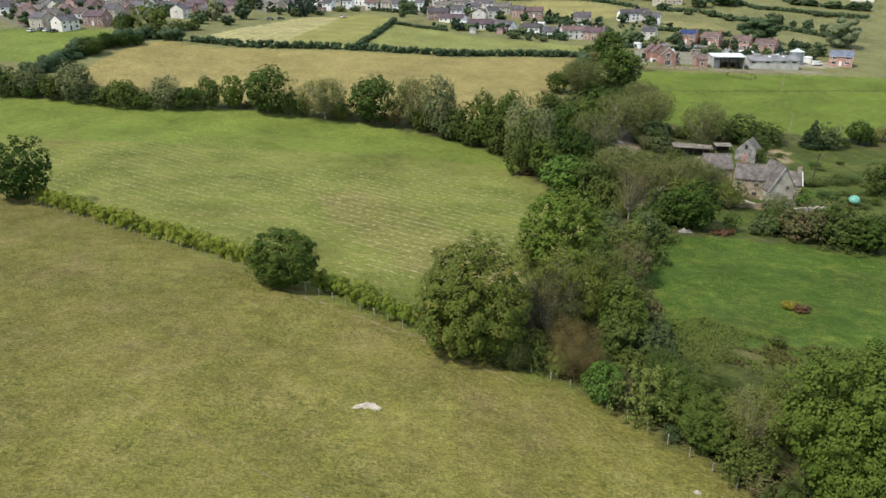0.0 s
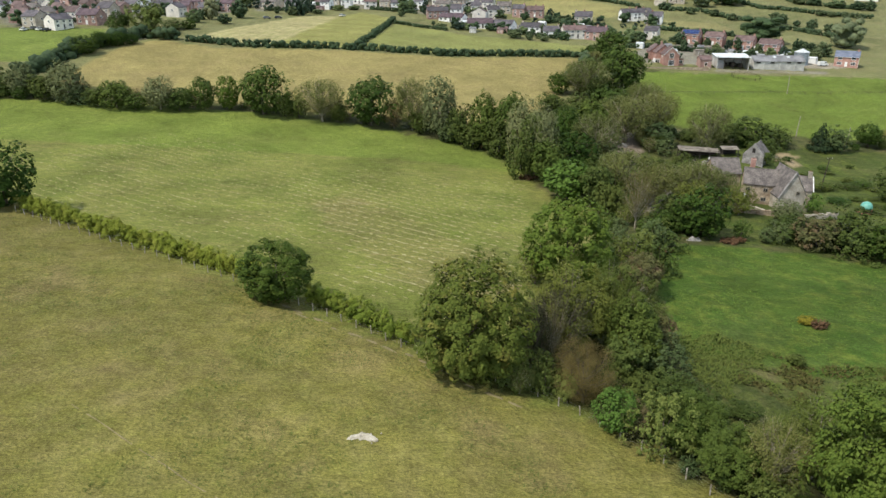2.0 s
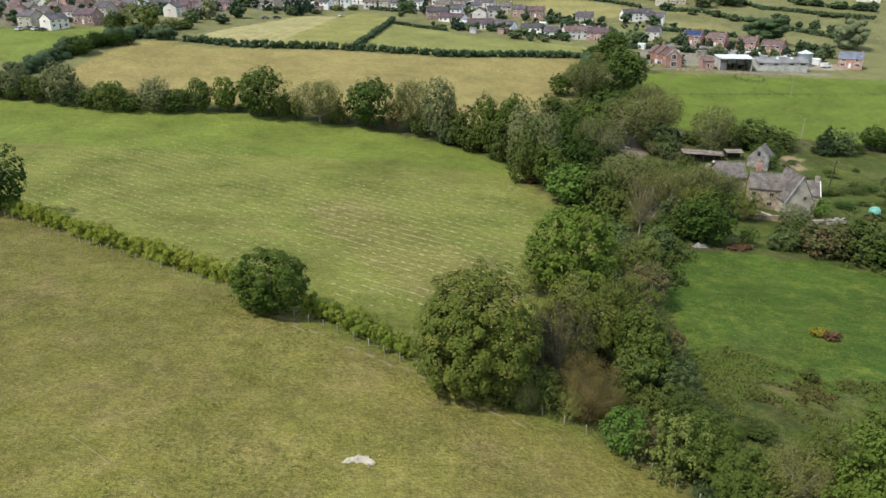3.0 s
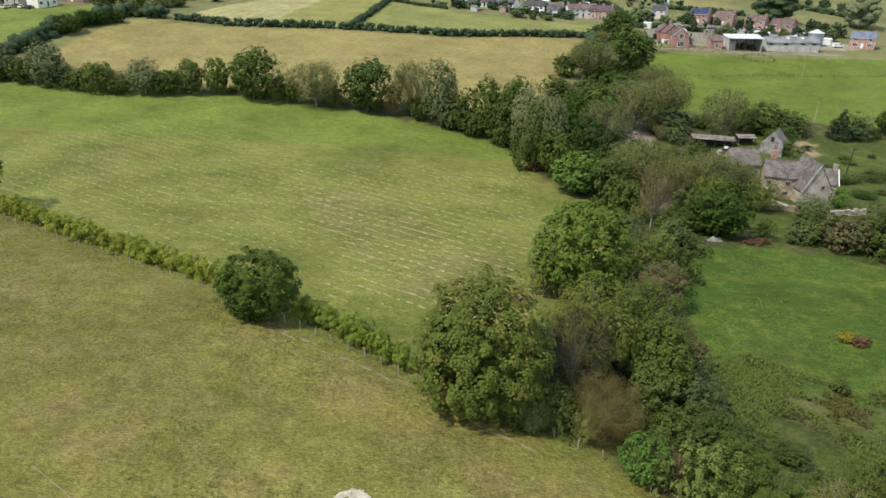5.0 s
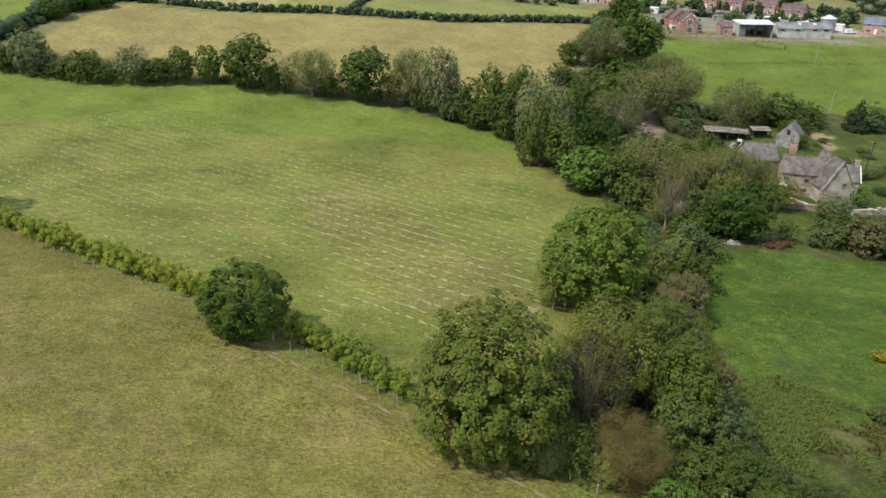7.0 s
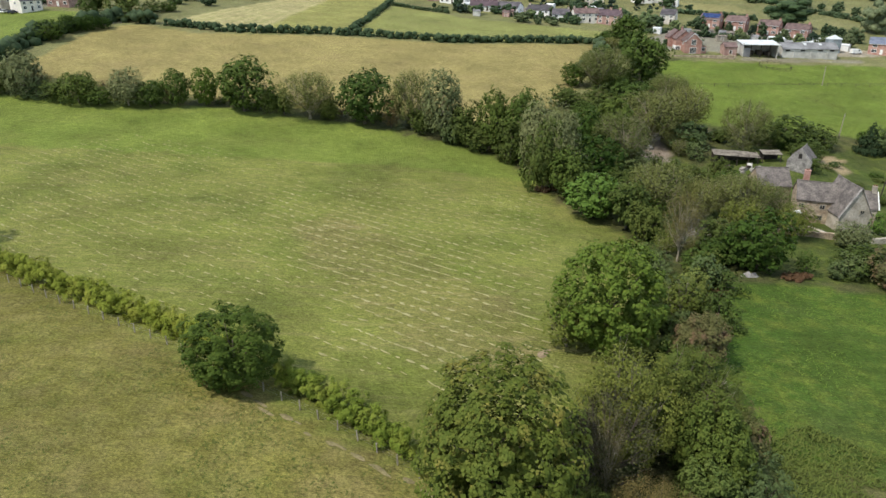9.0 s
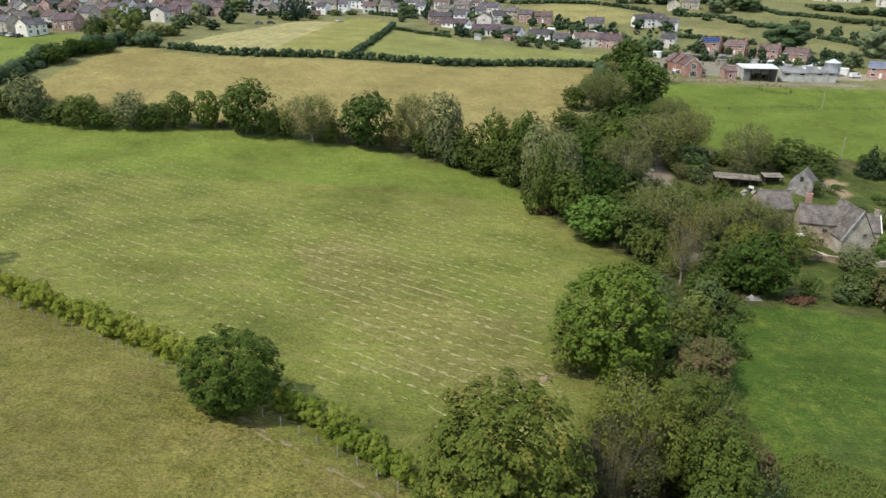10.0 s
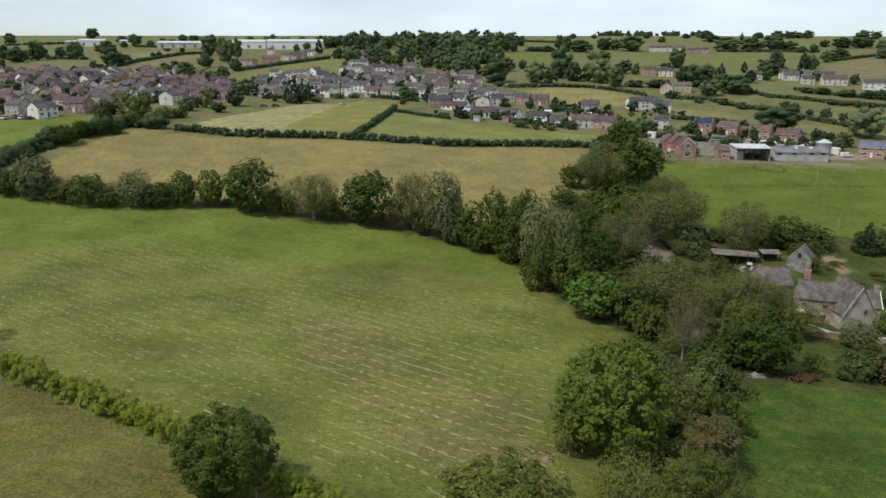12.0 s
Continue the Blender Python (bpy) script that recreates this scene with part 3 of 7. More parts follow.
def build_ground():
    xs = spaced(-4200, 4200, -150, 200, 2.0, 1.09)
    ys = spaced(-2500, 4700, 10, 445, 2.0, 1.05)
    gx, gy = np.meshgrid(xs, ys)
    x, y = gx.ravel(), gy.ravel()
    z = np.array([height(a, b) for a, b in zip(x, y)])
    rng = np.random.default_rng(3)
    z += np.where((y < 420) & (np.abs(x) < 250), rng.normal(0, 0.03, len(z)), 0)
    tone = np.tile(np.array([*HILL, 1.0]), (len(x), 1))
    dry = np.tile(np.array([0.25, 0.1, 0.35, 1.0]), (len(x), 1))
    # the near pasture and the grazed field beyond its hedge
    side = -(57.3 * x + 82.0 * (y - 83.5)) / 100.0
    jitter = rng.normal(0, 0.6, len(x))
    grazed = (y < 240) & (side <= 0)
    tone[grazed, :3] = (0.146, 0.163, 0.037)
    dry[grazed, :3] = (0.16, 0.5, 0.55)
    edge = grazed & (x > -150) & (y + 0.35 * x > 150 - 0.0) & (y > 195 - 0.3 * np.maximum(x, 0) + jitter)
    tone[edge, :3] = (0.13, 0.168, 0.032)
    dry[edge, :3] = (0.1, 0.05, 0.4)
    near = (side > 0) & (y < 240)
    tone[near, :3] = (0.157, 0.146, 0.037)
    # tone darkens leftwards, a lens's corner fall-off put into the grass
    tone[near, :3] *= (1 - 0.22 * np.clip((-x[near] - 8) / 45, 0, 1))[:, None]
    dry[near, :3] = (0.36, 0.05, 0.26)
    wx, wy = x + rng.normal(0, 0.5, len(x)), y + rng.normal(0, 0.5, len(x))
    for outline, colour, blotch, line, damp in FIELDS:
        hit = inside(outline, wx, wy)
        tone[hit, :3] = colour
        dry[hit, :3] = (blotch, line, damp)
    nx, ny = len(xs), len(ys)
    me = bpy.data.meshes.new("ground")
    me.vertices.add(nx * ny)
    me.vertices.foreach_set("co", np.stack([x, y, z], 1).astype(np.float32).ravel())
    k = (np.arange(ny - 1)[:, None] * nx + np.arange(nx - 1)[None, :]).ravel()
    q = np.stack([k, k + 1, k + 1 + nx, k + nx], 1).astype(np.int32)
    me.loops.add(q.size)
    me.loops.foreach_set("vertex_index", q.ravel())
    me.polygons.add(len(q))
    me.polygons.foreach_set("loop_start", np.arange(0, q.size, 4, dtype=np.int32))
    me.update(calc_edges=True)
    me.polygons.foreach_set("use_smooth", [True] * len(q))
    for name, values in (("tone", tone), ("dry", dry)):
        layer = me.color_attributes.new(name, "FLOAT_COLOR", "POINT")
        layer.data.foreach_set("color", values.astype(np.float32).ravel())
    me.materials.append(GRASS)
    return tagged(new("ground", me), "rolling pasture, meadow and hay fields in summer green", "ground", kind="structure")


build_ground()


# ---- leaves, trees, hedges ----
def leaf_quads(rng, centres, radius, count, size, outward=None, flat=0.3, shell=0.62, facing=0.35):
    """Diamond leaves round each clump's centre: shape (clumps * count, 4, 3)."""
    n = len(centres) * count
    c = np.repeat(centres, count, 0)
    r = np.repeat(radius, count)
    d = rng.normal(size=(n, 3))
    if outward is not None:
        d += np.repeat(outward, count, 0) * 0.9
    d /= np.linalg.norm(d, axis=1)[:, None]
    p = c + d * (r * rng.uniform(shell, 1.05, n))[:, None]
    normal = d * (1 - flat) + rng.normal(size=(n, 3)) * flat * 0.7
    if outward is not None:
        normal += np.repeat(outward, count, 0) * facing
    normal[:, 2] += 0.45
    normal /= np.linalg.norm(normal, axis=1)[:, None]
    a = np.cross(normal, rng.normal(size=(n, 3)))
    a /= np.linalg.norm(a, axis=1)[:, None] + 1e-9
    b = np.cross(normal, a)
    s = size * rng.uniform(0.6, 1.4, n)
    la, lb = a * s[:, None] * 0.62, b * s[:, None] * 0.4
    return np.stack([p - la, p - lb + normal * (0.1 * s)[:, None], p + la, p + lb], 1)


def _icosphere():
    bm = bmesh.new()
    bmesh.ops.create_icosphere(bm, subdivisions=1, radius=1.0)
    v = np.array([p.co[:] for p in bm.verts])
    f = np.array([[p.index for p in q.verts] for q in bm.faces])
    bm.free()
    return v, f


LUMP = _icosphere()


def leafy_mesh(name, lumps, quads, *materials, lump_index=None, quad_index=None):
    """Lumps (centre, radius) with uneven skins, and loose leaves over them, in one mesh."""
    rng = np.random.default_rng(len(lumps) + len(quads))
    v0, f0 = LUMP
    verts, faces = [], []
    for k, (c, r) in enumerate(lumps):
        skin = v0 * np.asarray(r) * rng.uniform(0.86, 1.1, (len(v0), 1)) + np.asarray(c)
        verts.append(skin)
        faces.append(f0 + k * len(v0))
    nv, nf = len(lumps) * len(v0), len(lumps) * len(f0)
    q = np.asarray(quads, dtype=np.float32).reshape(-1, 4, 3)
    me = bpy.data.meshes.new(name)
    me.vertices.add(nv + len(q) * 4)
    me.vertices.foreach_set("co", np.concatenate([np.concatenate(verts).ravel(), q.ravel()]).astype(np.float32))
    me.loops.add(nf * 3 + len(q) * 4)
    me.loops.foreach_set("vertex_index", np.concatenate([np.concatenate(faces).ravel(), nv + np.arange(len(q) * 4)]).astype(np.int32))
    me.polygons.add(nf + len(q))
    me.polygons.foreach_set("loop_start", np.concatenate([np.arange(nf) * 3, nf * 3 + np.arange(len(q)) * 4]).astype(np.int32))
    for m in materials:
        me.materials.append(m)
    if lump_index is not None:
        me.polygons.foreach_set("material_index", np.concatenate([np.repeat(lump_index, len(f0)), quad_index]).astype(np.int32))
    me.update(calc_edges=True)
    me.polygons.foreach_set("use_smooth", np.concatenate([np.ones(nf, bool), np.zeros(len(q), bool)]))
    return me


def far_crown(rng, style, lumps, leaves, size):
    """A crown seen from afar, 10 m wide and high: overlapping lumps and a fringe of leaves."""
    s = STYLES[style]
    cone = s.get("cone")
    n = lumps
    k = np.arange(n) + 0.5
    zz = 1 - 2 * k / n
    turn = k * 2.39996 + rng.uniform(0, 6)
    flat = np.sqrt(1 - zz * zz)
    d = np.stack([flat * np.cos(turn), flat * np.sin(turn), zz], 1) + rng.normal(0, 0.16, (n, 3))
    c = d * np.array([3.5, 3.5, 3.7]) * rng.uniform(0.88, 1.04, (n, 1)) + np.array([0, 0, 4.9])
    r = rng.uniform(1.4, 1.95, n) * (14 / n) ** 0.3
    if cone:
        taper = (1.05 - c[:, 2] / 10).clip(0.08, 1)
        c[:, :2] *= taper[:, None] * 1.5
        r *= 0.45 + 0.6 * taper
    else:
        # the crown hangs low and broad
        low = (c[:, 2] < 3.2)
        c[low, :2] *= 1.12
        middle = np.array([[0.2, -0.2, 4.6], [-0.3, 0.3, 6.2], [0, 0, 2.2]])
        c, r, d = np.concatenate([c, middle]), np.concatenate([r, [3.0, 2.4, 2.6]]), np.concatenate([d, [[0, 0, 0.3]] * 3])
    c[:, 2] = np.maximum(c[:, 2], r * 0.75 + 0.1)
    squash = np.stack([r, r, r * 0.85], 1)
    q = leaf_quads(rng, c, r * 1.04, max(2, leaves // len(c)), size, d * 0.8 + np.array([0, 0, 0.4]), 0.35, 0.9)
    return list(zip(c, squash)), q


# shape of each kind: crown bottom, widest height, top shape, clumps, clump size, leaf share, limbs seen, sparse
STYLES = {
    "ash": dict(low=0.04, wide=0.5, clumps=150, lump=0.11, rough=0.45, uneven=0.28),
    "hawthorn": dict(low=0.03, wide=0.5, clumps=150, lump=0.1, rough=0.25, uneven=0.25),
    "sycamore": dict(low=0.06, wide=0.45, clumps=560, lump=0.056, rough=0.3, uneven=0.2, rosette=True),
    "roundtree": dict(low=0.02, wide=0.45, clumps=230, lump=0.078, rough=0.12),
    "willow": dict(low=0.03, wide=0.5, clumps=100, lump=0.14, rough=0.2, limbs=14, loose=0.3),
    "sallow": dict(low=0.06, wide=0.6, clumps=120, lump=0.11, rough=0.25, limbs=30, share=1.2, loose=0.3, uneven=0.4, fine=0.72),
    "lime": dict(low=0.0, wide=0.5, clumps=90, lump=0.12, rough=0.6, uneven=0.45),
    "limebush": dict(low=0.05, wide=0.5, clumps=110, lump=0.12, rough=0.1),
    "olive": dict(low=0.0, wide=0.4, clumps=100, lump=0.12, rough=0.7, uneven=0.5),
    "dusky": dict(low=0.02, wide=0.5, clumps=110, lump=0.11, rough=0.3, limbs=22, loose=0.3, uneven=0.35),
    "brightash": dict(low=0.04, wide=0.5, clumps=170, lump=0.1, rough=0.4, uneven=0.25),
    "rusty": dict(low=0.02, wide=0.5, clumps=90, lump=0.12, rough=0.25, limbs=26, loose=0.6, fine=0.6),
    "twiggy": dict(low=0.12, wide=0.6, clumps=110, lump=0.11, rough=0.3, limbs=40, share=1.7, loose=0.55, fine=0.62),
    "bare": dict(low=0.05, wide=0.6, clumps=70, lump=0.1, rough=0.2, limbs=60, share=0.2, loose=0.9),
    "birch": dict(low=0.2, wide=0.6, clumps=70, lump=0.11, rough=0.25, limbs=30, share=0.5, loose=0.9, fine=0.6),
    "bluegreen": dict(low=0.0, wide=0.45, clumps=90, lump=0.12, rough=0.6, uneven=0.5),
    "conifer": dict(low=0.02, wide=0.12, clumps=100, lump=0.11, rough=0.12, cone=True),
}
LODS = {0: (24000, 0.19), 1: (6000, 0.33), 5: (950, 0.64), 7: (2000, 0.46), 8: (6500, 0.27), 9: (46000, 0.138)}


def crown_clumps(rng, style):
    """Clump centres in a crown 10 m wide and 10 m high, with their radii and ways out."""
    s = STYLES[style]
    n = s["clumps"]
    # most clumps lie spread over the crown's outside, the rest fill its inside
    outer = int(n * 0.72)
    k = np.arange(outer) + 0.5
    zz = 1 - 2 * k / outer
    turn = k * 2.39996
    flat = np.sqrt(1 - zz * zz)
    d = np.concatenate([np.stack([flat * np.cos(turn), flat * np.sin(turn), zz], 1) + rng.normal(0, 0.1, (outer, 3)), rng.normal(size=(n - outer, 3))])
    d /= np.linalg.norm(d, axis=1)[:, None]
    bumps = rng.normal(size=(7, 3))
    bumps /= np.linalg.norm(bumps, axis=1)[:, None]
    lobes = 1 + s["rough"] * (np.maximum(d @ bumps.T, 0) ** 3 * rng.uniform(-1.2, 1.0, 7)).sum(1)
    r = np.concatenate([rng.uniform(0.86, 1.02, outer), rng.uniform(0.3, 0.78, n - outer)]) * lobes
    mixed = rng.permutation(n)
    d, r = d[mixed], r[mixed]
    low, wide = s["low"] * 10, s["wide"] * 10
    lump = s["lump"] * 10
    half = 5.0 - lump * 0.75
    up, down = 10 - lump * 0.8 - wide, wide - low - lump * 0.5
    c = d * r[:, None]
    out = np.empty_like(c)
    out[:, 0], out[:, 1] = c[:, 0] * half, c[:, 1] * half
    out[:, 2] = wide + np.where(c[:, 2] > 0, c[:, 2] * up, c[:, 2] * down)
    if s.get("cone"):
        taper = 1 - (out[:, 2] / 10.5).clip(0, 1)
        out[:, 0] *= taper * 1.15 + 0.03
        out[:, 1] *= taper * 1.15 + 0.03
    out[:, 2] = np.maximum(out[:, 2], low + lump * 0.3)
    radius = lump * rng.uniform(0.65, 1.25, n)
    wild = s.get("uneven", 0.0)
    if wild:
        radius *= rng.uniform(1 - wild, 1 + wild, n)
        out *= 1 + wild * 0.28 * rng.normal(0, 1, (n, 1)).clip(-1.2, 1.0) * np.array([1, 1, 0.7])
    if s.get("cone"):
        radius *= 0.6 + 0.6 * (1 - out[:, 2] / 11)
    return out, radius, d


def crown_quads(rng, style, lod):
    leaves, size = LODS[lod]
    leaves = int(leaves * STYLES[style].get("share", 1.0))
    size *= STYLES[style].get("fine", 1.0)
    c, r, d = crown_clumps(rng, style)
    loose = STYLES[style].get("loose", 0.0)
    out = d * np.array([1, 1, 0.8]) + np.array([0, 0, 0.5])
    r = r * (1 + loose * 0.5)
    if STYLES[style].get("rosette"):
        # each clump a rosette of broad leaves turned outwards
        q = leaf_quads(rng, c, r, leaves * 9 // 8 // len(c), size, out * 1.2, 0.15, 0.78, 0.6)
        inner = leaf_quads(rng, c * np.array([0.8, 0.8, 0.9]) + np.array([0, 0, 0.4]), r * 1.3, leaves // 10 // len(c) + 1, size * 1.8, out, 0.3, 0.4)
        return np.concatenate([q, inner]), c
    if lod in (0, 1, 7, 8, 9) and loose < 0.5:
        # every lump of the crown is made of smaller tufts on its outer side
        k = 6 if lod in (0, 9) else 4
        e = rng.normal(size=(len(c) * k, 3)) + np.repeat(out, k, 0) * 0.7
        e /= np.linalg.norm(e, axis=1)[:, None]
        tuft = np.repeat(c, k, 0) + e * np.repeat(r, k)[:, None] * 0.8
        tr = np.repeat(r, k) * rng.uniform(0.3, 0.48, len(tuft))
        q = leaf_quads(rng, tuft, tr, max(5, int(leaves * 0.85) // len(tuft)), size, e * 0.8 + np.repeat(out, k, 0) * 0.35, 0.22, 0.66)
        inner = leaf_quads(rng, c, r, max(4, int(leaves * 0.15) // len(c)), size * 1.7, out, 0.3, 0.4)
        return np.concatenate([q, inner]), c
    q = leaf_quads(rng, c, r, max(6, leaves // len(c)), size, out * (1 - loose), 0.28 + loose * 0.4, 0.66 - loose * 0.5)
    return q, c


def trunk_mesh(rng, style, clumps, lod):
    s = STYLES[style]
    b = Build()
    close = lod in (0, 1, 5, 7, 8, 9)
    sides = 7 if close else 5
    top = 6.5
    lean = rng.uniform(-0.35, 0.35, 2)
    stem = [(lean[0] * k * k, lean[1] * k * k, -0.4 + (top + 0.4) * k) for k in (0, 0.15, 0.4, 0.7, 1.0)]
    b.tube(stem, [0.34, 0.25, 0.2, 0.14, 0.05], sides)
    n = s.get("limbs", 10 if close else 5)
    if not close:
        n = 3
    order = rng.permutation(len(clumps))[:n]
    for j in order:
        end = Vector(clumps[j])
        k = min(0.95, max(0.12, end.z / 10 * 0.75))
        start = Vector((lean[0] * k * k, lean[1] * k * k, top * k * 0.85))
        mid = start.lerp(end, 0.5) + Vector(rng.normal(0, 0.25, 3)) + Vector((0, 0, -0.2))
        w = rng.uniform(0.06, 0.11) * (1.25 if s.get("limbs", 0) > 20 else 1.0)
        b.tube([start, mid, end], [w, w * 0.6, 0.02], 5 if close else 4, cap=False)
        if s.get("limbs", 0) > 20 and close:
            for _ in range(7):
                root = mid.lerp(end, rng.uniform(0.0, 0.9))
                tip = root + (end - mid) * rng.uniform(0.3, 0.8) + Vector(rng.normal(0, 0.55, 3)) + Vector((0, 0, 0.35))
                b.tube([root, root.lerp(tip, 0.5) + Vector(rng.normal(0, 0.1, 3)), tip], [0.032, 0.02, 0.008], 3, cap=False)
    pale = style in ("twiggy", "birch", "willow", "sallow")
    return b.mesh("trunk", GREY_BARK if pale else BARK, smooth=True)


TREE_CACHE = {}
TREE_WORDS = {
    "ash": ("broad full-leaved green tree", "tree"), "hawthorn": ("dense dark green hawthorn tree", "tree"),
    "sycamore": ("sycamore with clumped yellowing leaves", "tree"), "roundtree": ("rounded tree with thick bright leaves", "tree"),
    "sallow": ("yellow-green sallow with grey stems", "tree"),
    "willow": ("grey-green loose-leaved willow", "tree"), "lime": ("pale green leafy young tree", "tree"),
    "limebush": ("bright green rounded bushy tree", "tree"), "olive": ("dull olive-green thicket bush", "bush"),
    "dusky": ("dusky pink-green shrub", "bush"), "brightash": ("bright yellow-green full-leaved tree", "tree"),
    "rusty": ("rusty brown half-bare shrub", "bush"), "twiggy": ("half-bare tree with pale twigs", "tree"),
    "bare": ("grey almost leafless tree", "tree"), "birch": ("sparse birch with pale stems", "tree"),
    "bluegreen": ("blue-green leafy bush", "bush"), "conifer": ("dark pointed conifer", "tree"),
}
SPOTS = random.Random(11)


def plant(style, x, y, tall, wide, beside="beside the field"):
    """One tree or bush: a trunk with limbs under a crown of leaves."""
    far = math.hypot(x, y - 35)
    if wide < 6.5:
        lod = 8 if far < 62 else 7 if far < 105 else 5 if far < 250 else 3
    else:
        lod = 9 if far < 45 else 0 if far < 105 else 1 if far < 345 else 3
    variant = SPOTS.randrange(4 if lod == 3 else 3 if lod in (0, 1, 7, 8) else 2)
    if lod == 3 and style not in HAZED_LEAF:
        style = "birch" if style == "twiggy" else "olive"
    key = (style, variant, lod)
    if key not in TREE_CACHE:
        rng = np.random.default_rng(abs(sum(map(ord, style))) * 10 + variant)
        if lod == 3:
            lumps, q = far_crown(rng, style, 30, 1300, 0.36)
            TREE_CACHE[key] = (leafy_mesh("crown", lumps, q, HAZED_LEAF[style]), trunk_mesh(rng, style, [c for c, _ in lumps], lod))
        else:
            q, clumps = crown_quads(rng, style, lod)
            TREE_CACHE[key] = (quads_mesh("crown", q, LEAF[style]), trunk_mesh(rng, style, clumps, lod))
    crown, trunk = TREE_CACHE[key]
    words, category = TREE_WORDS[style]
    size = "tall" if tall > 12 else "low" if tall < 5 else "mid-sized"
    name = "bush" if category == "bush" else "tree"
    if tall < 5.5:
        name, category = ("shrub", "shrub") if category == "bush" else ("sapling", "young tree")
    ob = thing(name, x, y, label="%s %s, %s" % (size, words, beside), category=category)
    m = pose(0, 0, 0, 0, 0, SPOTS.uniform(0, 360)) @ Matrix.Diagonal((wide / 10, wide / 10, tall / 10, 1))
    part("crown", crown, ob, m=m)
    part("trunk", trunk, ob, m=m)
    return ob


def along(points, step):
    """Places every step metres along a line of points."""
    out, left = [], 0.0
    for (xa, ya), (xb, yb) in zip(points, points[1:]):
        d = math.hypot(xb - xa, yb - ya)
        at = left
        while at < d:
            out.append((xa + (xb - xa) * at / d, ya + (yb - ya) * at / d))
            at += step
        left = at - d
    return out


def hedge(points, tall, wide, leaf, label, seed, per_metre=None, gaps=0.0):
    """A field hedge: clumps of leaves along a line, uneven in height, with gaps."""
    rng = np.random.default_rng(seed)
    step = max(wide * (0.24 if leaf < 0.4 else 0.42), 0.4)
    centres, radius = [], []
    x0, y0 = points[0]
    z0 = height(x0, y0)
    for k, (x, y) in enumerate(along(points, step)):
        swell = 1 + 0.24 * noise.noise((x * 0.12, y * 0.12, seed)) + 0.16 * noise.noise((x * 0.5, y * 0.5, seed))
        if rng.random() < gaps:
            continue
        if leaf >= 0.4:
            x, y = x + rng.normal(0, step * 0.35), y + rng.normal(0, step * 0.35)
        for level in (0.2, 0.5, 0.78):
            for _ in range(2):
                centres.append((x + rng.normal(0, wide * 0.2) - x0, y + rng.normal(0, wide * 0.2) - y0, height(x, y) + tall * level * swell - z0))
                radius.append(wide * (rng.uniform(0.22, 0.36) if leaf < 0.4 else rng.uniform(0.17, 0.42)))
    count = per_metre or 16
    if count > 50:
        # the near hedge: leaves over bare stems
        ob = thing("hedge", x0, y0, z0, label=label, category="hedge", group="field hedges")
        cs, rs = np.array(centres), np.array(radius)
        e = rng.normal(size=(len(cs) * 3, 3)) + np.array([0, 0, 0.6])
        e /= np.linalg.norm(e, axis=1)[:, None]
        tuft = np.repeat(cs, 3, 0) + e * np.repeat(rs, 3)[:, None] * 0.7
        q = leaf_quads(rng, tuft, np.repeat(rs, 3) * rng.uniform(0.35, 0.6, len(tuft)), count // 3, leaf, e, 0.25, 0.6)
        part("leaves", quads_mesh("leaves", q, LEAF["hedge"]), ob)
        stems = Build()
        for x, y in along(points, 0.5):
            a = Vector((x - x0 + rng.normal(0, 0.15), y - y0 + rng.normal(0, 0.15), height(x, y) - z0 - 0.1))
            stems.tube([a, a + Vector((rng.normal(0, 0.2), rng.normal(0, 0.2), tall * 0.7))], [0.035, 0.012], 4, cap=False)
        part("underwood", stems.mesh("underwood", BARK), ob, "bare brown stems")["kind"] = "stuff"
        return ob
    cs, rs = np.array(centres), np.array(radius)
    q = leaf_quads(rng, cs, rs * 1.1, max(3, count // 2), leaf * 0.7, np.tile((0.0, 0.0, 0.6), (len(cs), 1)), 0.3, 0.75)
    core = [(c, (r * 1.15, r * 1.15, r)) for c, r in zip(cs[::2], rs[::2])]
    ob = new("hedge", leafy_mesh("hedge", core, q, HAZED_LEAF["hawthorn"]))
    ob.location = (x0, y0, z0)
    return tagged(ob, label, "hedge", "field hedges")


def wood(area, count, tall, seed, label, kind="ash"):
    """A far wood: crowns of many trees in one mesh."""
    rng = np.random.default_rng(seed)
    xs, ys = [p[0] for p in area], [p[1] for p in area]
    got, lumps, parts, li, qi = 0, [], [], [], []
    for _ in range(count * 8):
        x, y = rng.uniform(min(xs), max(xs)), rng.uniform(min(ys), max(ys))
        if not inside(area, np.array([x]), np.array([y]))[0]:
            continue
        t = tall * rng.uniform(0.65, 1.2)
        w = t * rng.uniform(0.75, 1.1)
        pick = rng.choice(3, p=(0.55, 0.33, 0.12))
        scale = np.array([w / 10, w / 10, t / 10])
        foot = np.array([x, y, height(x, y)])
        ls, q = far_crown(rng, (kind, "hawthorn", "conifer")[pick], 9, 130, 0.9)
        lumps += [(c * scale + foot, r * scale) for c, r in ls]
        parts.append(q * scale + foot)
        li += [pick] * len(ls)
        qi += [pick] * len(q)
        got += 1
        if got == count:
            break
    me = leafy_mesh("far_wood", lumps, np.concatenate(parts), HAZED_LEAF[kind], HAZED_LEAF["hawthorn"], HAZED_LEAF["conifer"], lump_index=li, quad_index=qi)
    return tagged(new("far_wood", me), label, "wood", kind="stuff")


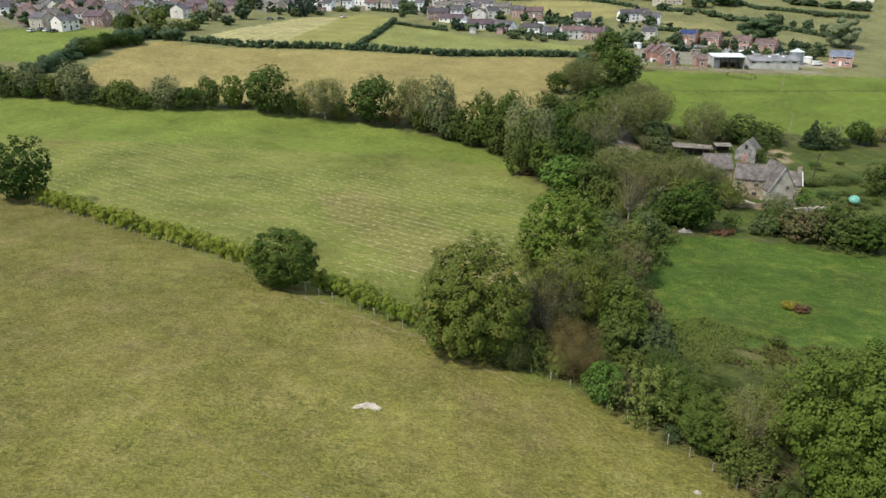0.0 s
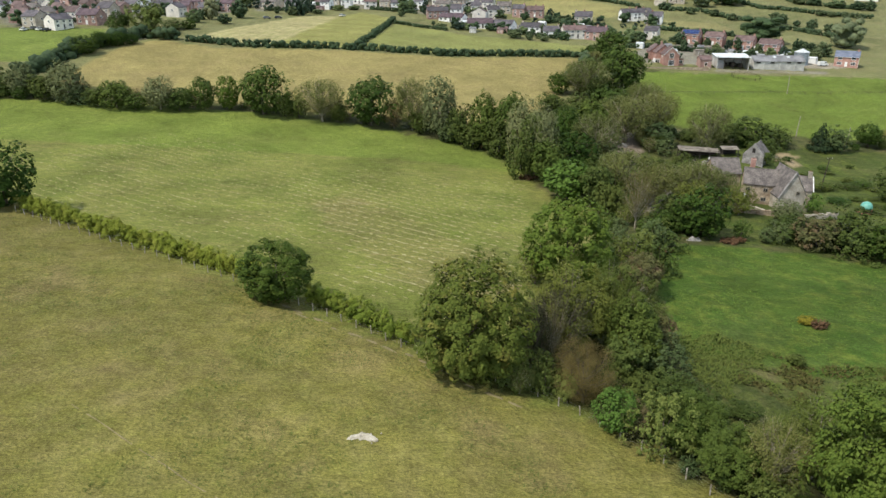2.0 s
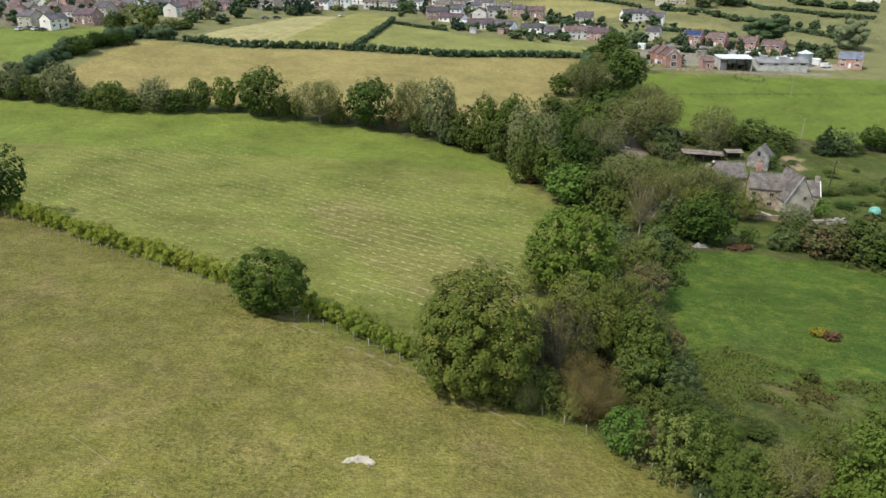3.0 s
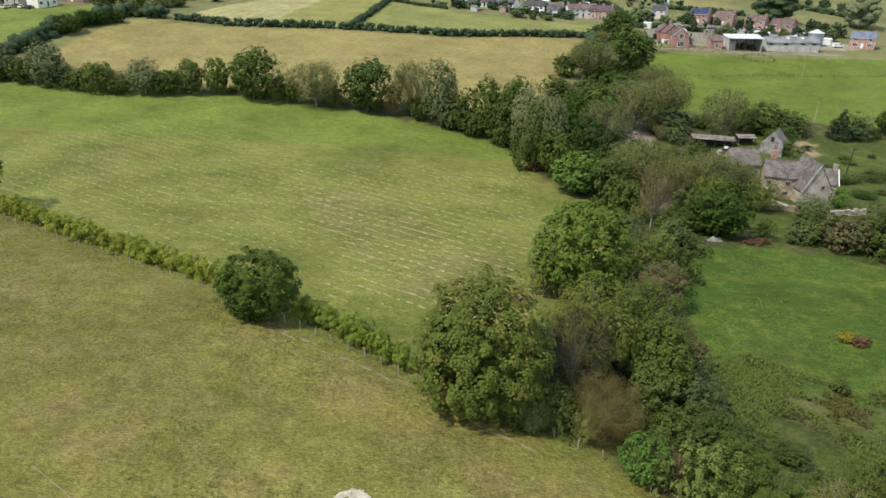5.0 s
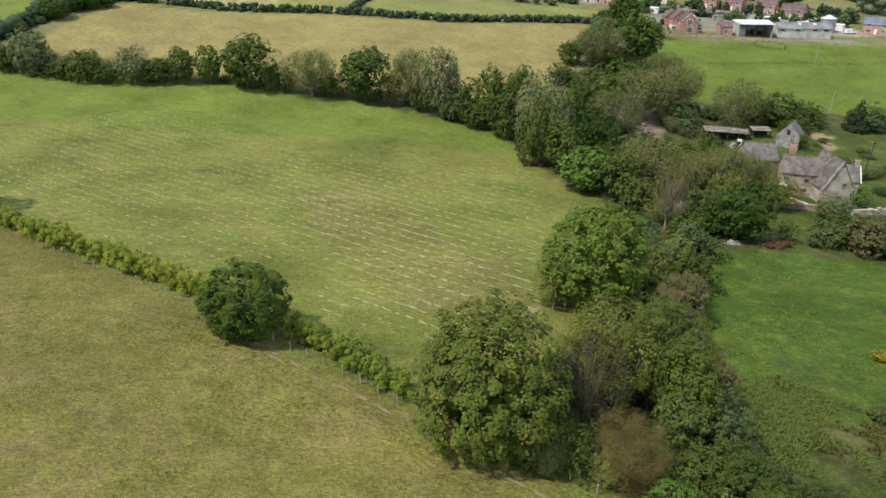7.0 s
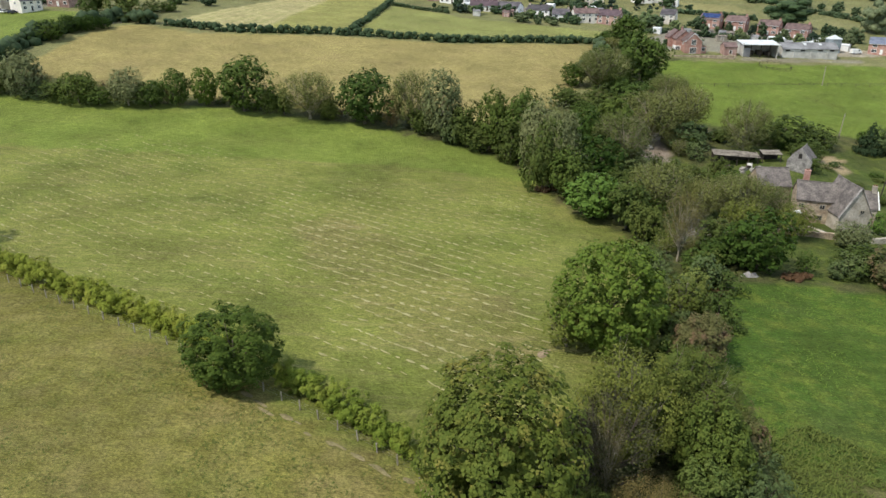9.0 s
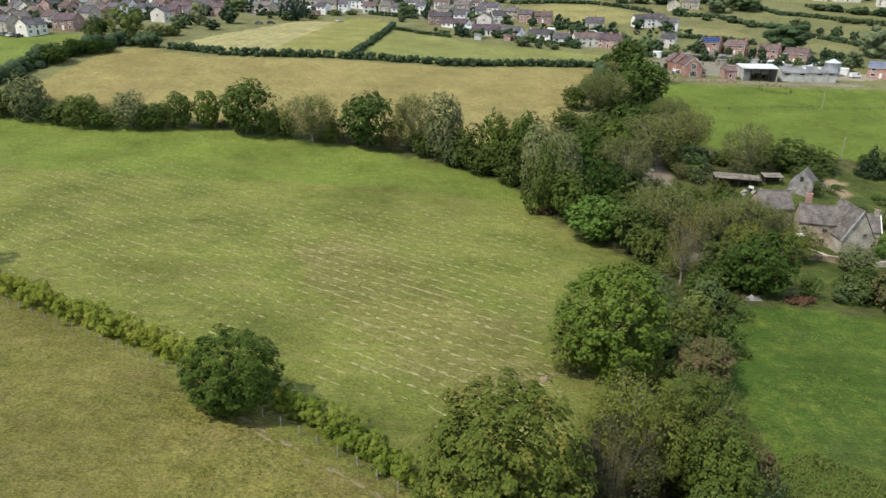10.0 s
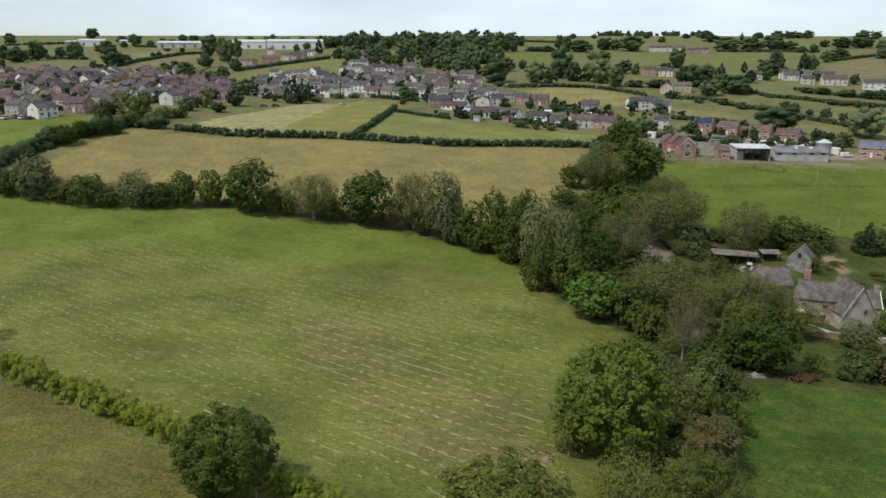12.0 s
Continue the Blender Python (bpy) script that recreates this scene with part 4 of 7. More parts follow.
# ---- hedges and woods ----
hedge([(-72.4, 131.6), (-59.6, 124.2), (-46.6, 117.0), (-35.6, 111.6), (-27.1, 106.9), (-21.6, 103.1)], 2.5, 3.2, 0.15, "clipped field hedge in fresh green beside the wire fence", 1, per_metre=250)
hedge([(-15.1, 99.2), (-6.6, 92.4), (0.1, 86.0)], 2.4, 3.0, 0.15, "clipped field hedge in fresh green beside the wire fence", 2, per_metre=250)
hedge([(-103, 325), (-83, 320.5), (-67, 322), (-38, 326.5), (-15, 327), (8, 326), (44, 336), (72, 341)], 2.6, 3.2, 0.6, "thick dark hedge between hay field and meadows", 3)
hedge([(-33, 333), (-28, 363), (-21.5, 431)], 2.2, 2.6, 0.6, "dark hedge running uphill between two meadows", 4)
hedge([(-141, 262), (-141, 280), (-140, 296), (-132, 318), (-122, 327), (-108, 328)], 4.5, 6.0, 0.7, "tall overgrown hedge at the hay field's edge", 5)
hedge([(-21, 416), (-5, 404), (9, 397.5)], 1.6, 1.8, 0.6, "low dark hedge below the village gardens", 6)
hedge([(72, 336), (62, 308), (54, 290)], 4.0, 5.0, 0.7, "overgrown hedge at the hay field's end", 7)
FAR_HEDGES = [
    [(-590, 1042), (-567, 1060), (-528, 1079)],
    [(-270, 633), (-278, 711), (-283, 846), (-265, 872)],
    [(-383, 759), (-342, 753)],
    [(-399, 1010), (-345, 1003), (-312, 1012)],
    [(-158, 621), (-137, 695), (-110, 790)],
    [(51, 535), (80, 542), (107, 540), (123, 526), (139, 506)],
    [(125, 1153), (174, 1128)],
    [(113, 955), (156, 950)],
    [(127, 434), (150, 426), (169, 418)],
    [(153, 497), (175, 494), (187, 470), (200, 462)],
    [(213, 532), (219, 506), (235, 500), (252, 485), (278, 475)],
    [(251, 534), (263, 518), (286, 501)],
    [(207, 444), (218, 431), (226, 416)],
    [(354, 957), (408, 951), (482, 952)],
    [(415, 797), (466, 844), (524, 894)],
    [(71, 448), (83, 441)],
]
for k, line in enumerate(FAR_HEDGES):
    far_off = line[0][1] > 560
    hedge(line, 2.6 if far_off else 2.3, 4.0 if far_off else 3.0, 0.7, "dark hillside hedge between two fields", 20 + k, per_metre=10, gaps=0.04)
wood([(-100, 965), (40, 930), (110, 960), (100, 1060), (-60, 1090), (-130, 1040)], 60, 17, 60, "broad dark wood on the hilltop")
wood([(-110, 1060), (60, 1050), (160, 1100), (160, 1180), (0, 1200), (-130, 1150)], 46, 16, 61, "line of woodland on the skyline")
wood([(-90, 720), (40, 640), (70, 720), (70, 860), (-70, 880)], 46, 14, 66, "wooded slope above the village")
wood([(560, 2560), (960, 2560), (960, 2640), (560, 2640)], 60, 20, 69, "thin line of haze-tinted woodland on a distant ridge")
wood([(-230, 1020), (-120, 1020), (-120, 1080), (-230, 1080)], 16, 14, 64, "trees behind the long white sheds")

# ---- trees and bushes ----
# near pasture, hedge line
plant("hawthorn", -75.6, 132.4, 11.2, 11.8)
plant("hawthorn", -19.2, 97.3, 8.2, 10.4)
plant("sycamore", 6.6, 80.7, 13.6, 13.1)
# thicket between the pasture and the meadow
plant("bare", 17.0, 84.0, 10.4, 8.0)
plant("bare", 14.0, 82.5, 8.6, 6.0)
plant("sallow", 19.6, 87.6, 11.2, 9.8)
plant("sallow", 25.4, 90.6, 10.6, 10.0)
plant("twiggy", 27.6, 88.6, 7.8, 7.2)
plant("birch", 16.6, 82.0, 9.9, 3.2)
plant("ash", 27.3, 85.0, 9.0, 7.6)
plant("dusky", 30.6, 87.4, 7.2, 5.4)
plant("bluegreen", 30.2, 81.4, 5.2, 5.2)
plant("rusty", 18.9, 75.4, 7.6, 6.6)
plant("lime", 24.6, 81.2, 5.8, 5.8)
plant("olive", 14.9, 76.8, 5.2, 3.8)
plant("twiggy", 11.9, 75.6, 3.4, 2.9)
plant("olive", 11.3, 77.2, 6.2, 4.6)
plant("limebush", 20.9, 69.4, 4.9, 4.9)
plant("olive", 25.2, 76.6, 3.6, 5.6)
plant("olive", 29.0, 77.0, 3.8, 5.0)
plant("lime", 24.8, 66.2, 6.2, 5.0)
plant("olive", 29.2, 72.6, 5.0, 6.8)
plant("ash", 27.6, 66.6, 6.6, 6.6)
plant("ash", 29.8, 61.4, 6.4, 6.8)
plant("twiggy", 32.4, 59.8, 8.2, 5.6)
plant("olive", 31.2, 55.8, 5.4, 5.8)
plant("sallow", 38.6, 63.8, 7.6, 7.6)
plant("brightash", 36.9, 51.1, 16.5, 13.0)
plant("brightash", 44.2, 53.8, 16.3, 9.6)
plant("olive", 49.2, 88.6, 1.6, 3.0)
plant("olive", 36.2, 74.0, 2.6, 4.6)
plant("sallow", 41.0, 70.4, 3.2, 5.0)
plant("dusky", 44.6, 66.6, 3.0, 5.0)
plant("lime", 37.4, 69.0, 3.0, 4.4)
# round tree and the bushes beside it
plant("roundtree", 23.2, 111.2, 14.8, 14.0)
plant("sallow", 18.2, 110.6, 6.0, 6.4)
plant("lime", 29.6, 117.6, 5.6, 6.0)
plant("sallow", 35.9, 121.0, 5.6, 6.0)
plant("dusky", 33.6, 107.6, 7.4, 7.4)
plant("olive", 37.0, 112.6, 5.6, 5.0)
plant("lime", 27.8, 109.3, 3.4, 4.7)
plant("bluegreen", 35.8, 125.2, 4.3, 5.5)
plant("olive", 40.2, 118.3, 5.4, 5.2)
plant("bluegreen", 42.8, 131.4, 6.2, 5.8)
plant("olive", 45.6, 131.0, 4.8, 6.0)
# the stream's trees, left part
plant("olive", -137.9, 239.6, 9.6, 10.4)
plant("willow", -129.0, 238.1, 10.6, 9.4)
plant("ash", -146.9, 244.6, 10.0, 10.0)
plant("olive", -121.8, 235.7, 9.8, 9.8)
plant("willow", -113.0, 234.2, 12.8, 11.4)
plant("bluegreen", -109.9, 233.5, 4.4, 8.9)
plant("olive", -103.1, 231.4, 6.9, 8.3)
plant("ash", -96.7, 230.2, 8.8, 9.9)
plant("ash", -90.9, 229.6, 5.1, 8.7)
plant("willow", -83.5, 230.8, 10.0, 10.2)
plant("ash", -77.3, 230.3, 6.9, 9.9)
plant("ash", -70.1, 232.6, 10.7, 8.4)
plant("roundtree", -63.0, 234.4, 11.1, 7.8)
plant("ash", -51.8, 231.2, 15.7, 15.8)
plant("lime", -44.4, 230.0, 7.3, 5.4)
plant("olive", -40.3, 229.7, 10.0, 6.4)
# the stream's trees, right part
plant("twiggy", -32.9, 228.1, 12.8, 14.6)
plant("olive", -27.1, 228.2, 7.3, 7.9)
plant("ash", -17.7, 226.6, 15.5, 16.4)
plant("rusty", -10.4, 225.1, 9.2, 6.9)
plant("twiggy", -4.7, 225.2, 15.8, 10.4)
plant("olive", -2.2, 222.5, 7.9, 8.5)
plant("willow", 3.8, 217.8, 18.0, 11.2)
plant("olive", 9.9, 214.5, 13.6, 9.9)
plant("bluegreen", 5.8, 215.1, 7.1, 6.6)
plant("ash", 16.9, 211.4, 17.2, 9.7)
plant("olive", 13.1, 212.0, 8.1, 10.6)
plant("ash", 23.3, 208.2, 18.3, 10.1)
plant("olive", 20.5, 204.7, 11.9, 8.5)
# the wood at the stream's bend
plant("willow", 25.3, 192.9, 18.2, 10.0)
plant("willow", 30.0, 189.2, 18.2, 9.1)
plant("olive", 25.2, 181.6, 16.5, 8.7)
plant("ash", 30.0, 176.2, 12.1, 9.6)
plant("limebush", 32.6, 164.7, 9.5, 11.7)
plant("olive", 38.0, 158.9, 11.9, 10.1)
plant("hawthorn", 40.7, 213.3, 12.4, 10.4)
plant("ash", 47.9, 218.7, 15.1, 12.3)
plant("hawthorn", 39.6, 191.1, 10.9, 10.6)
plant("twiggy", 61.3, 225.0, 15.2, 19.0)
plant("twiggy", 72.9, 233.6, 15.0, 14.0)
plant("bluegreen", 70.7, 222.1, 7.7, 12.5)
plant("twiggy", 46.0, 166.6, 12.8, 14.0)
plant("birch", 42.8, 143.1, 13.0, 7.1)
plant("twiggy", 62.5, 164.8, 11.5, 11.5)
plant("twiggy", 65.5, 171.0, 8.0, 8.0)
plant("twiggy", 68.6, 166.4, 8.4, 8.6)
plant("sallow", 59.4, 157.0, 8.0, 8.6)
plant("twiggy", 52.6, 162.6, 10.6, 9.6)
plant("sallow", 70.2, 158.6, 6.4, 7.4)
plant("hawthorn", 55.6, 141.2, 10.0, 10.7)
plant("olive", 40.0, 153.6, 8.6, 7.2)
plant("twiggy", 48.7, 206.1, 13.2, 12.9)
# trees on the far side of the stream
plant("hawthorn", 48.7, 277.0, 8.6, 8.7)
plant("twiggy", 58.0, 276.2, 13.3, 17.7)
plant("ash", 74.6, 286.6, 17.6, 19.4)
plant("ash", 80.5, 335.7, 14.5, 16.4)
plant("olive", 42.6, 255.1, 7.3, 10.8)
plant("olive", 51.7, 251.1, 8.0, 12.4)
plant("ash", 62.8, 255.9, 9.1, 14.5)
plant("twiggy", 74.4, 255.0, 11.5, 12.7)
# bushes round the farmhouse
plant("olive", 73.7, 141.6, 5.6, 9.0)
plant("olive", 94.7, 176.9, 3.0, 6.1)
plant("dusky", 76.5, 136.4, 6.4, 9.0)
plant("olive", 94.7, 201.2, 4.4, 6.4)
plant("olive", 82.5, 134.7, 9.4, 11.3)
plant("hawthorn", 87.1, 130.8, 7.6, 10.4)
plant("hawthorn", 141.0, 230.7, 7.8, 9.6)
plant("conifer", 122.6, 225.0, 8.9, 7.6)
plant("bluegreen", 127.2, 225.5, 6.8, 9.4)
plant("olive", 108.8, 228.7, 6.8, 11.4)
plant("olive", 98.6, 224.8, 9.7, 15.3)
plant("twiggy", 85.3, 220.3, 12.7, 12.7)
plant("olive", 98.7, 212.8, 4.9, 8.9)
plant("olive", 117.9, 178.8, 8.6, 10.3)
plant("rusty", 151.1, 234.5, 5.2, 9.4)
plant("olive", 100.4, 184.7, 3.1, 6.0)
plant("olive", 81.0, 140.8, 3.7, 7.0)
plant("twiggy", 65.0, 180.0, 7.0, 7.0)
plant("willow", 79.5, 155.0, 4.6, 7.4)
plant("limebush", 89.8, 164.0, 4.6, 5.0)
plant("olive", 57.2, 150.0, 7.2, 8.0)
plant("olive", 82.7, 229.1, 4.2, 9.2)
# trees among the village and on the hillside
plant("lime", -125.1, 339.3, 14.5, 18.5, "at the hay field's corner")
plant("ash", -603.5, 1079.4, 15.8, 17.9, "on the far hillside")
plant("ash", -570.3, 1257.4, 18.1, 24.3, "on the far hillside")
plant("ash", -385.0, 742.9, 18.6, 19.7, "on the far hillside")
plant("ash", -356.5, 759.4, 18.0, 19.2, "on the far hillside")
plant("hawthorn", -379.5, 776.3, 11.2, 11.4, "on the far hillside")
plant("hawthorn", -387.4, 712.3, 14.0, 20.8, "on the far hillside")
plant("ash", -426.2, 757.4, 14.9, 12.1, "on the far hillside")
plant("hawthorn", -340.5, 607.6, 11.1, 8.0, "on the far hillside")
plant("olive", -403.8, 758.2, 10.0, 12.1, "on the far hillside")
plant("olive", -388.2, 765.0, 6.4, 8.1, "on the far hillside")
plant("ash", -278.8, 666.6, 16.6, 22.1, "on the far hillside")
plant("ash", -379.1, 876.4, 15.1, 22.2, "on the far hillside")
plant("hawthorn", -282.1, 702.8, 8.3, 10.3, "on the far hillside")
plant("hawthorn", -461.4, 1115.6, 9.5, 16.5, "on the far hillside")
plant("ash", -410.2, 1036.2, 17.1, 19.4, "on the far hillside")
plant("hawthorn", -410.8, 1001.8, 7.4, 10.7, "on the far hillside")
plant("hawthorn", -380.9, 1015.6, 8.6, 10.9, "on the far hillside")
plant("ash", -386.5, 1072.9, 9.7, 10.4, "on the far hillside")
plant("hawthorn", -394.8, 1132.2, 4.2, 12.2, "on the far hillside")
plant("ash", -381.3, 1143.3, 11.0, 15.4, "on the far hillside")
plant("ash", -365.4, 1143.9, 10.4, 18.4, "on the far hillside")
plant("hawthorn", -279.1, 598.5, 5.5, 7.1, "on the far hillside")
plant("hawthorn", -273.1, 618.1, 8.1, 7.3, "on the far hillside")
plant("hawthorn", -271.5, 627.1, 4.9, 6.6, "on the far hillside")
plant("hawthorn", -287.7, 779.9, 6.2, 6.2, "on the far hillside")
plant("hawthorn", -285.3, 790.4, 6.3, 7.4, "on the far hillside")
plant("hawthorn", -299.5, 900.2, 6.0, 7.2, "on the far hillside")
plant("olive", -327.6, 928.4, 3.9, 9.9, "on the far hillside")
plant("ash", -245.2, 831.2, 23.7, 21.1, "on the far hillside")
plant("ash", -203.9, 735.6, 24.2, 13.7, "on the far hillside")
plant("hawthorn", -195.5, 655.0, 11.2, 14.7, "on the far hillside")
plant("hawthorn", -204.4, 607.7, 9.5, 9.6, "on the far hillside")
plant("ash", -191.1, 593.3, 9.6, 14.9, "on the far hillside")
plant("hawthorn", -176.5, 560.2, 8.0, 8.1, "on the far hillside")
plant("hawthorn", -223.6, 637.4, 5.0, 8.4, "on the far hillside")
plant("lime", -162.8, 552.1, 9.5, 15.3, "by the village")
plant("ash", -156.2, 565.1, 10.0, 9.2, "on the far hillside")
plant("ash", -227.1, 423.8, 9.6, 12.6, "by the village")
plant("olive", -265.9, 512.2, 5.3, 14.8, "by the village")
plant("hawthorn", -226.7, 458.4, 6.4, 6.9, "by the village")
plant("olive", -224.8, 442.4, 4.3, 5.1, "by the village")
plant("lime", -189.4, 443.6, 5.5, 7.2, "by the village")
plant("olive", -196.9, 538.4, 5.0, 13.5, "by the village")
plant("hawthorn", -178.6, 494.0, 4.6, 7.1, "by the village")
plant("olive", -304.7, 591.9, 2.8, 4.7, "on the far hillside")
plant("ash", -137.5, 337.1, 9.2, 11.2, "by the village")
plant("hawthorn", -135.7, 296.2, 6.8, 11.3, "by the village")
plant("hawthorn", -133.8, 307.3, 7.1, 8.7, "by the village")
plant("hawthorn", -128.9, 311.3, 6.3, 8.1, "by the village")
plant("hawthorn", -124.5, 315.0, 4.9, 6.6, "by the village")
plant("hawthorn", -140.7, 290.1, 4.0, 8.1, "by the village")
plant("olive", -122.5, 329.0, 2.7, 10.5, "by the village")
plant("olive", -119.2, 352.9, 4.7, 10.9, "by the village")
plant("lime", -118.5, 378.7, 6.2, 8.2, "by the village")
plant("birch", -114.2, 394.4, 11.6, 8.2, "by the village")
plant("hawthorn", -103.3, 378.9, 4.7, 8.0, "by the village")
plant("hawthorn", -113.2, 355.1, 4.2, 7.5, "by the village")
plant("olive", -225.8, 492.7, 3.8, 5.2, "by the village")
plant("lime", -214.6, 552.2, 3.7, 7.3, "by the village")
plant("hawthorn", -266.2, 601.4, 3.1, 4.8, "on the far hillside")
plant("olive", -183.2, 391.5, 3.0, 5.1, "by the village")
plant("hawthorn", -180.3, 350.4, 3.6, 3.6, "by the village")
plant("olive", -151.5, 380.1, 2.9, 4.9, "by the village")
plant("hawthorn", -118.6, 393.0, 6.0, 5.1, "by the village")
plant("ash", -219.8, 998.0, 15.4, 18.2, "on the far hillside")
plant("ash", -209.3, 1014.2, 11.3, 7.6, "on the far hillside")
plant("ash", -278.1, 1133.6, 8.5, 14.6, "on the far hillside")
plant("hawthorn", -168.2, 920.0, 9.3, 8.9, "on the far hillside")
plant("ash", -163.6, 960.5, 9.2, 12.4, "on the far hillside")
plant("conifer", -133.2, 869.8, 18.0, 11.2, "on the far hillside")
plant("ash", -141.3, 1000.6, 13.8, 16.7, "on the far hillside")
plant("hawthorn", -100.6, 791.3, 10.5, 15.2, "on the far hillside")
plant("conifer", -111.1, 951.7, 18.7, 13.3, "on the far hillside")
plant("ash", -195.1, 720.9, 21.8, 16.3, "on the far hillside")
plant("ash", -206.2, 795.7, 21.0, 13.2, "on the far hillside")
plant("ash", -153.9, 564.2, 9.4, 9.8, "on the far hillside")
plant("hawthorn", -160.5, 620.1, 10.1, 10.8, "on the far hillside")
plant("hawthorn", -103.6, 408.6, 9.0, 10.4, "by the village")
plant("lime", -116.1, 473.6, 10.1, 13.6, "by the village")
plant("ash", -78.7, 503.3, 8.1, 8.2, "by the village")
plant("hawthorn", -65.4, 564.4, 8.3, 9.2, "on the far hillside")
plant("olive", -85.5, 588.8, 4.0, 5.0, "on the far hillside")
plant("olive", -20.1, 532.2, 8.6, 8.7, "by the village")
plant("conifer", -9.2, 543.1, 6.5, 4.3, "by the village")
plant("conifer", -4.0, 459.2, 11.0, 5.5, "by the village")
plant("ash", -17.9, 467.7, 8.8, 9.1, "by the village")
plant("ash", -44.6, 706.6, 13.8, 12.0, "on the far hillside")
plant("ash", -34.3, 683.2, 11.2, 11.6, "on the far hillside")
plant("hawthorn", -54.4, 695.3, 9.5, 11.5, "on the far hillside")
plant("ash", -33.0, 857.5, 16.8, 18.8, "on the far hillside")
plant("ash", -13.1, 790.5, 23.4, 20.1, "on the far hillside")
plant("ash", 3.7, 660.2, 16.0, 14.9, "on the far hillside")
plant("hawthorn", -10.0, 678.1, 7.5, 9.4, "on the far hillside")
plant("olive", -90.2, 441.4, 4.6, 4.8, "by the village")
plant("hawthorn", -249.8, 1026.2, 9.3, 11.0, "on the far hillside")
plant("olive", -78.7, 433.1, 5.6, 6.8, "by the village")
plant("conifer", -81.9, 435.5, 9.6, 6.8, "by the village")
plant("conifer", -77.2, 433.4, 12.5, 7.5, "by the village")
plant("conifer", -73.3, 435.7, 13.3, 7.3, "by the village")
plant("conifer", -72.5, 449.6, 9.3, 5.9, "by the village")
plant("hawthorn", -18.0, 659.9, 6.9, 8.8, "on the far hillside")
plant("ash", -97.5, 972.9, 17.1, 15.7, "on the far hillside")
plant("conifer", -82.6, 972.9, 19.1, 9.4, "on the far hillside")
plant("conifer", -77.2, 982.4, 21.4, 9.0, "on the far hillside")
plant("ash", -134.8, 1009.1, 14.8, 19.0, "on the far hillside")
plant("ash", -65.9, 983.3, 15.7, 21.1, "on the far hillside")
plant("ash", -47.7, 994.9, 19.1, 18.7, "on the far hillside")
plant("ash", -3.2, 1017.2, 17.9, 21.9, "on the far hillside")
plant("conifer", -104.5, 991.8, 15.8, 8.5, "on the far hillside")
plant("hawthorn", -79.7, 673.0, 4.6, 5.4, "on the far hillside")
plant("olive", -66.9, 446.0, 3.0, 7.0, "by the village")
plant("lime", -57.5, 467.1, 3.4, 8.6, "by the village")
plant("olive", -64.1, 472.2, 2.7, 8.7, "by the village")
plant("olive", -18.1, 448.2, 3.5, 4.7, "by the village")
plant("lime", -48.6, 471.3, 2.9, 7.4, "by the village")
plant("hawthorn", 1.0, 417.2, 2.2, 2.6, "by the village")
plant("hawthorn", 3.5, 405.2, 2.7, 2.3, "by the village")
plant("ash", 13.9, 1038.1, 19.4, 26.5, "on the far hillside")
plant("ash", 29.9, 1091.8, 16.9, 24.7, "on the far hillside")
plant("ash", 41.7, 941.3, 23.0, 28.3, "on the far hillside")
plant("ash", 59.8, 1003.5, 17.6, 24.3, "on the far hillside")
plant("ash", 80.5, 944.8, 23.1, 22.3, "on the far hillside")
plant("ash", 95.2, 946.5, 20.7, 16.3, "on the far hillside")
plant("ash", 116.8, 1054.3, 14.6, 17.6, "on the far hillside")
plant("ash", 47.8, 835.9, 24.8, 31.8, "on the far hillside")
plant("hawthorn", 16.4, 754.6, 14.0, 18.1, "on the far hillside")
plant("ash", 18.1, 607.5, 13.4, 14.8, "on the far hillside")
plant("ash", 9.1, 622.7, 13.7, 13.9, "on the far hillside")
plant("hawthorn", 30.5, 610.0, 13.1, 13.6, "on the far hillside")
plant("ash", 43.9, 564.1, 18.0, 24.2, "on the far hillside")
plant("ash", 60.3, 648.5, 12.3, 14.5, "on the far hillside")
plant("hawthorn", 48.0, 739.7, 12.1, 16.6, "on the far hillside")
plant("hawthorn", 28.3, 766.2, 12.6, 17.2, "on the far hillside")
plant("ash", 96.5, 593.8, 25.3, 20.2, "on the far hillside")
plant("hawthorn", 103.7, 575.7, 15.1, 13.4, "on the far hillside")
plant("lime", 73.6, 562.4, 16.5, 16.7, "on the far hillside")
plant("hawthorn", 82.7, 556.5, 11.4, 10.9, "by the village")
plant("lime", 121.3, 566.0, 18.1, 19.8, "on the far hillside")
plant("ash", 128.0, 545.9, 14.6, 12.1, "by the village")
plant("ash", 114.8, 576.6, 13.9, 12.8, "on the far hillside")
plant("lime", 166.7, 817.1, 10.0, 12.3, "on the far hillside")
plant("ash", 172.5, 786.6, 11.3, 19.4, "on the far hillside")
plant("hawthorn", 156.7, 639.3, 10.4, 15.7, "on the far hillside")
plant("ash", 163.6, 626.6, 9.9, 7.0, "on the far hillside")
plant("hawthorn", 200.0, 672.2, 5.3, 7.5, "on the far hillside")
plant("ash", 163.8, 950.5, 20.8, 16.4, "on the far hillside")
plant("hawthorn", 159.7, 984.7, 18.9, 14.3, "on the far hillside")
plant("ash", 181.2, 951.9, 15.7, 31.2, "on the far hillside")
plant("hawthorn", 218.3, 987.0, 16.3, 22.3, "on the far hillside")
plant("ash", 233.4, 986.5, 14.7, 17.0, "on the far hillside")
plant("ash", 248.7, 967.2, 20.1, 34.4, "on the far hillside")
plant("ash", 231.4, 1282.8, 8.9, 15.9, "on the far hillside")
plant("hawthorn", 123.0, 955.3, 6.6, 20.5, "on the far hillside")
plant("hawthorn", 139.4, 950.0, 7.6, 17.9, "on the far hillside")
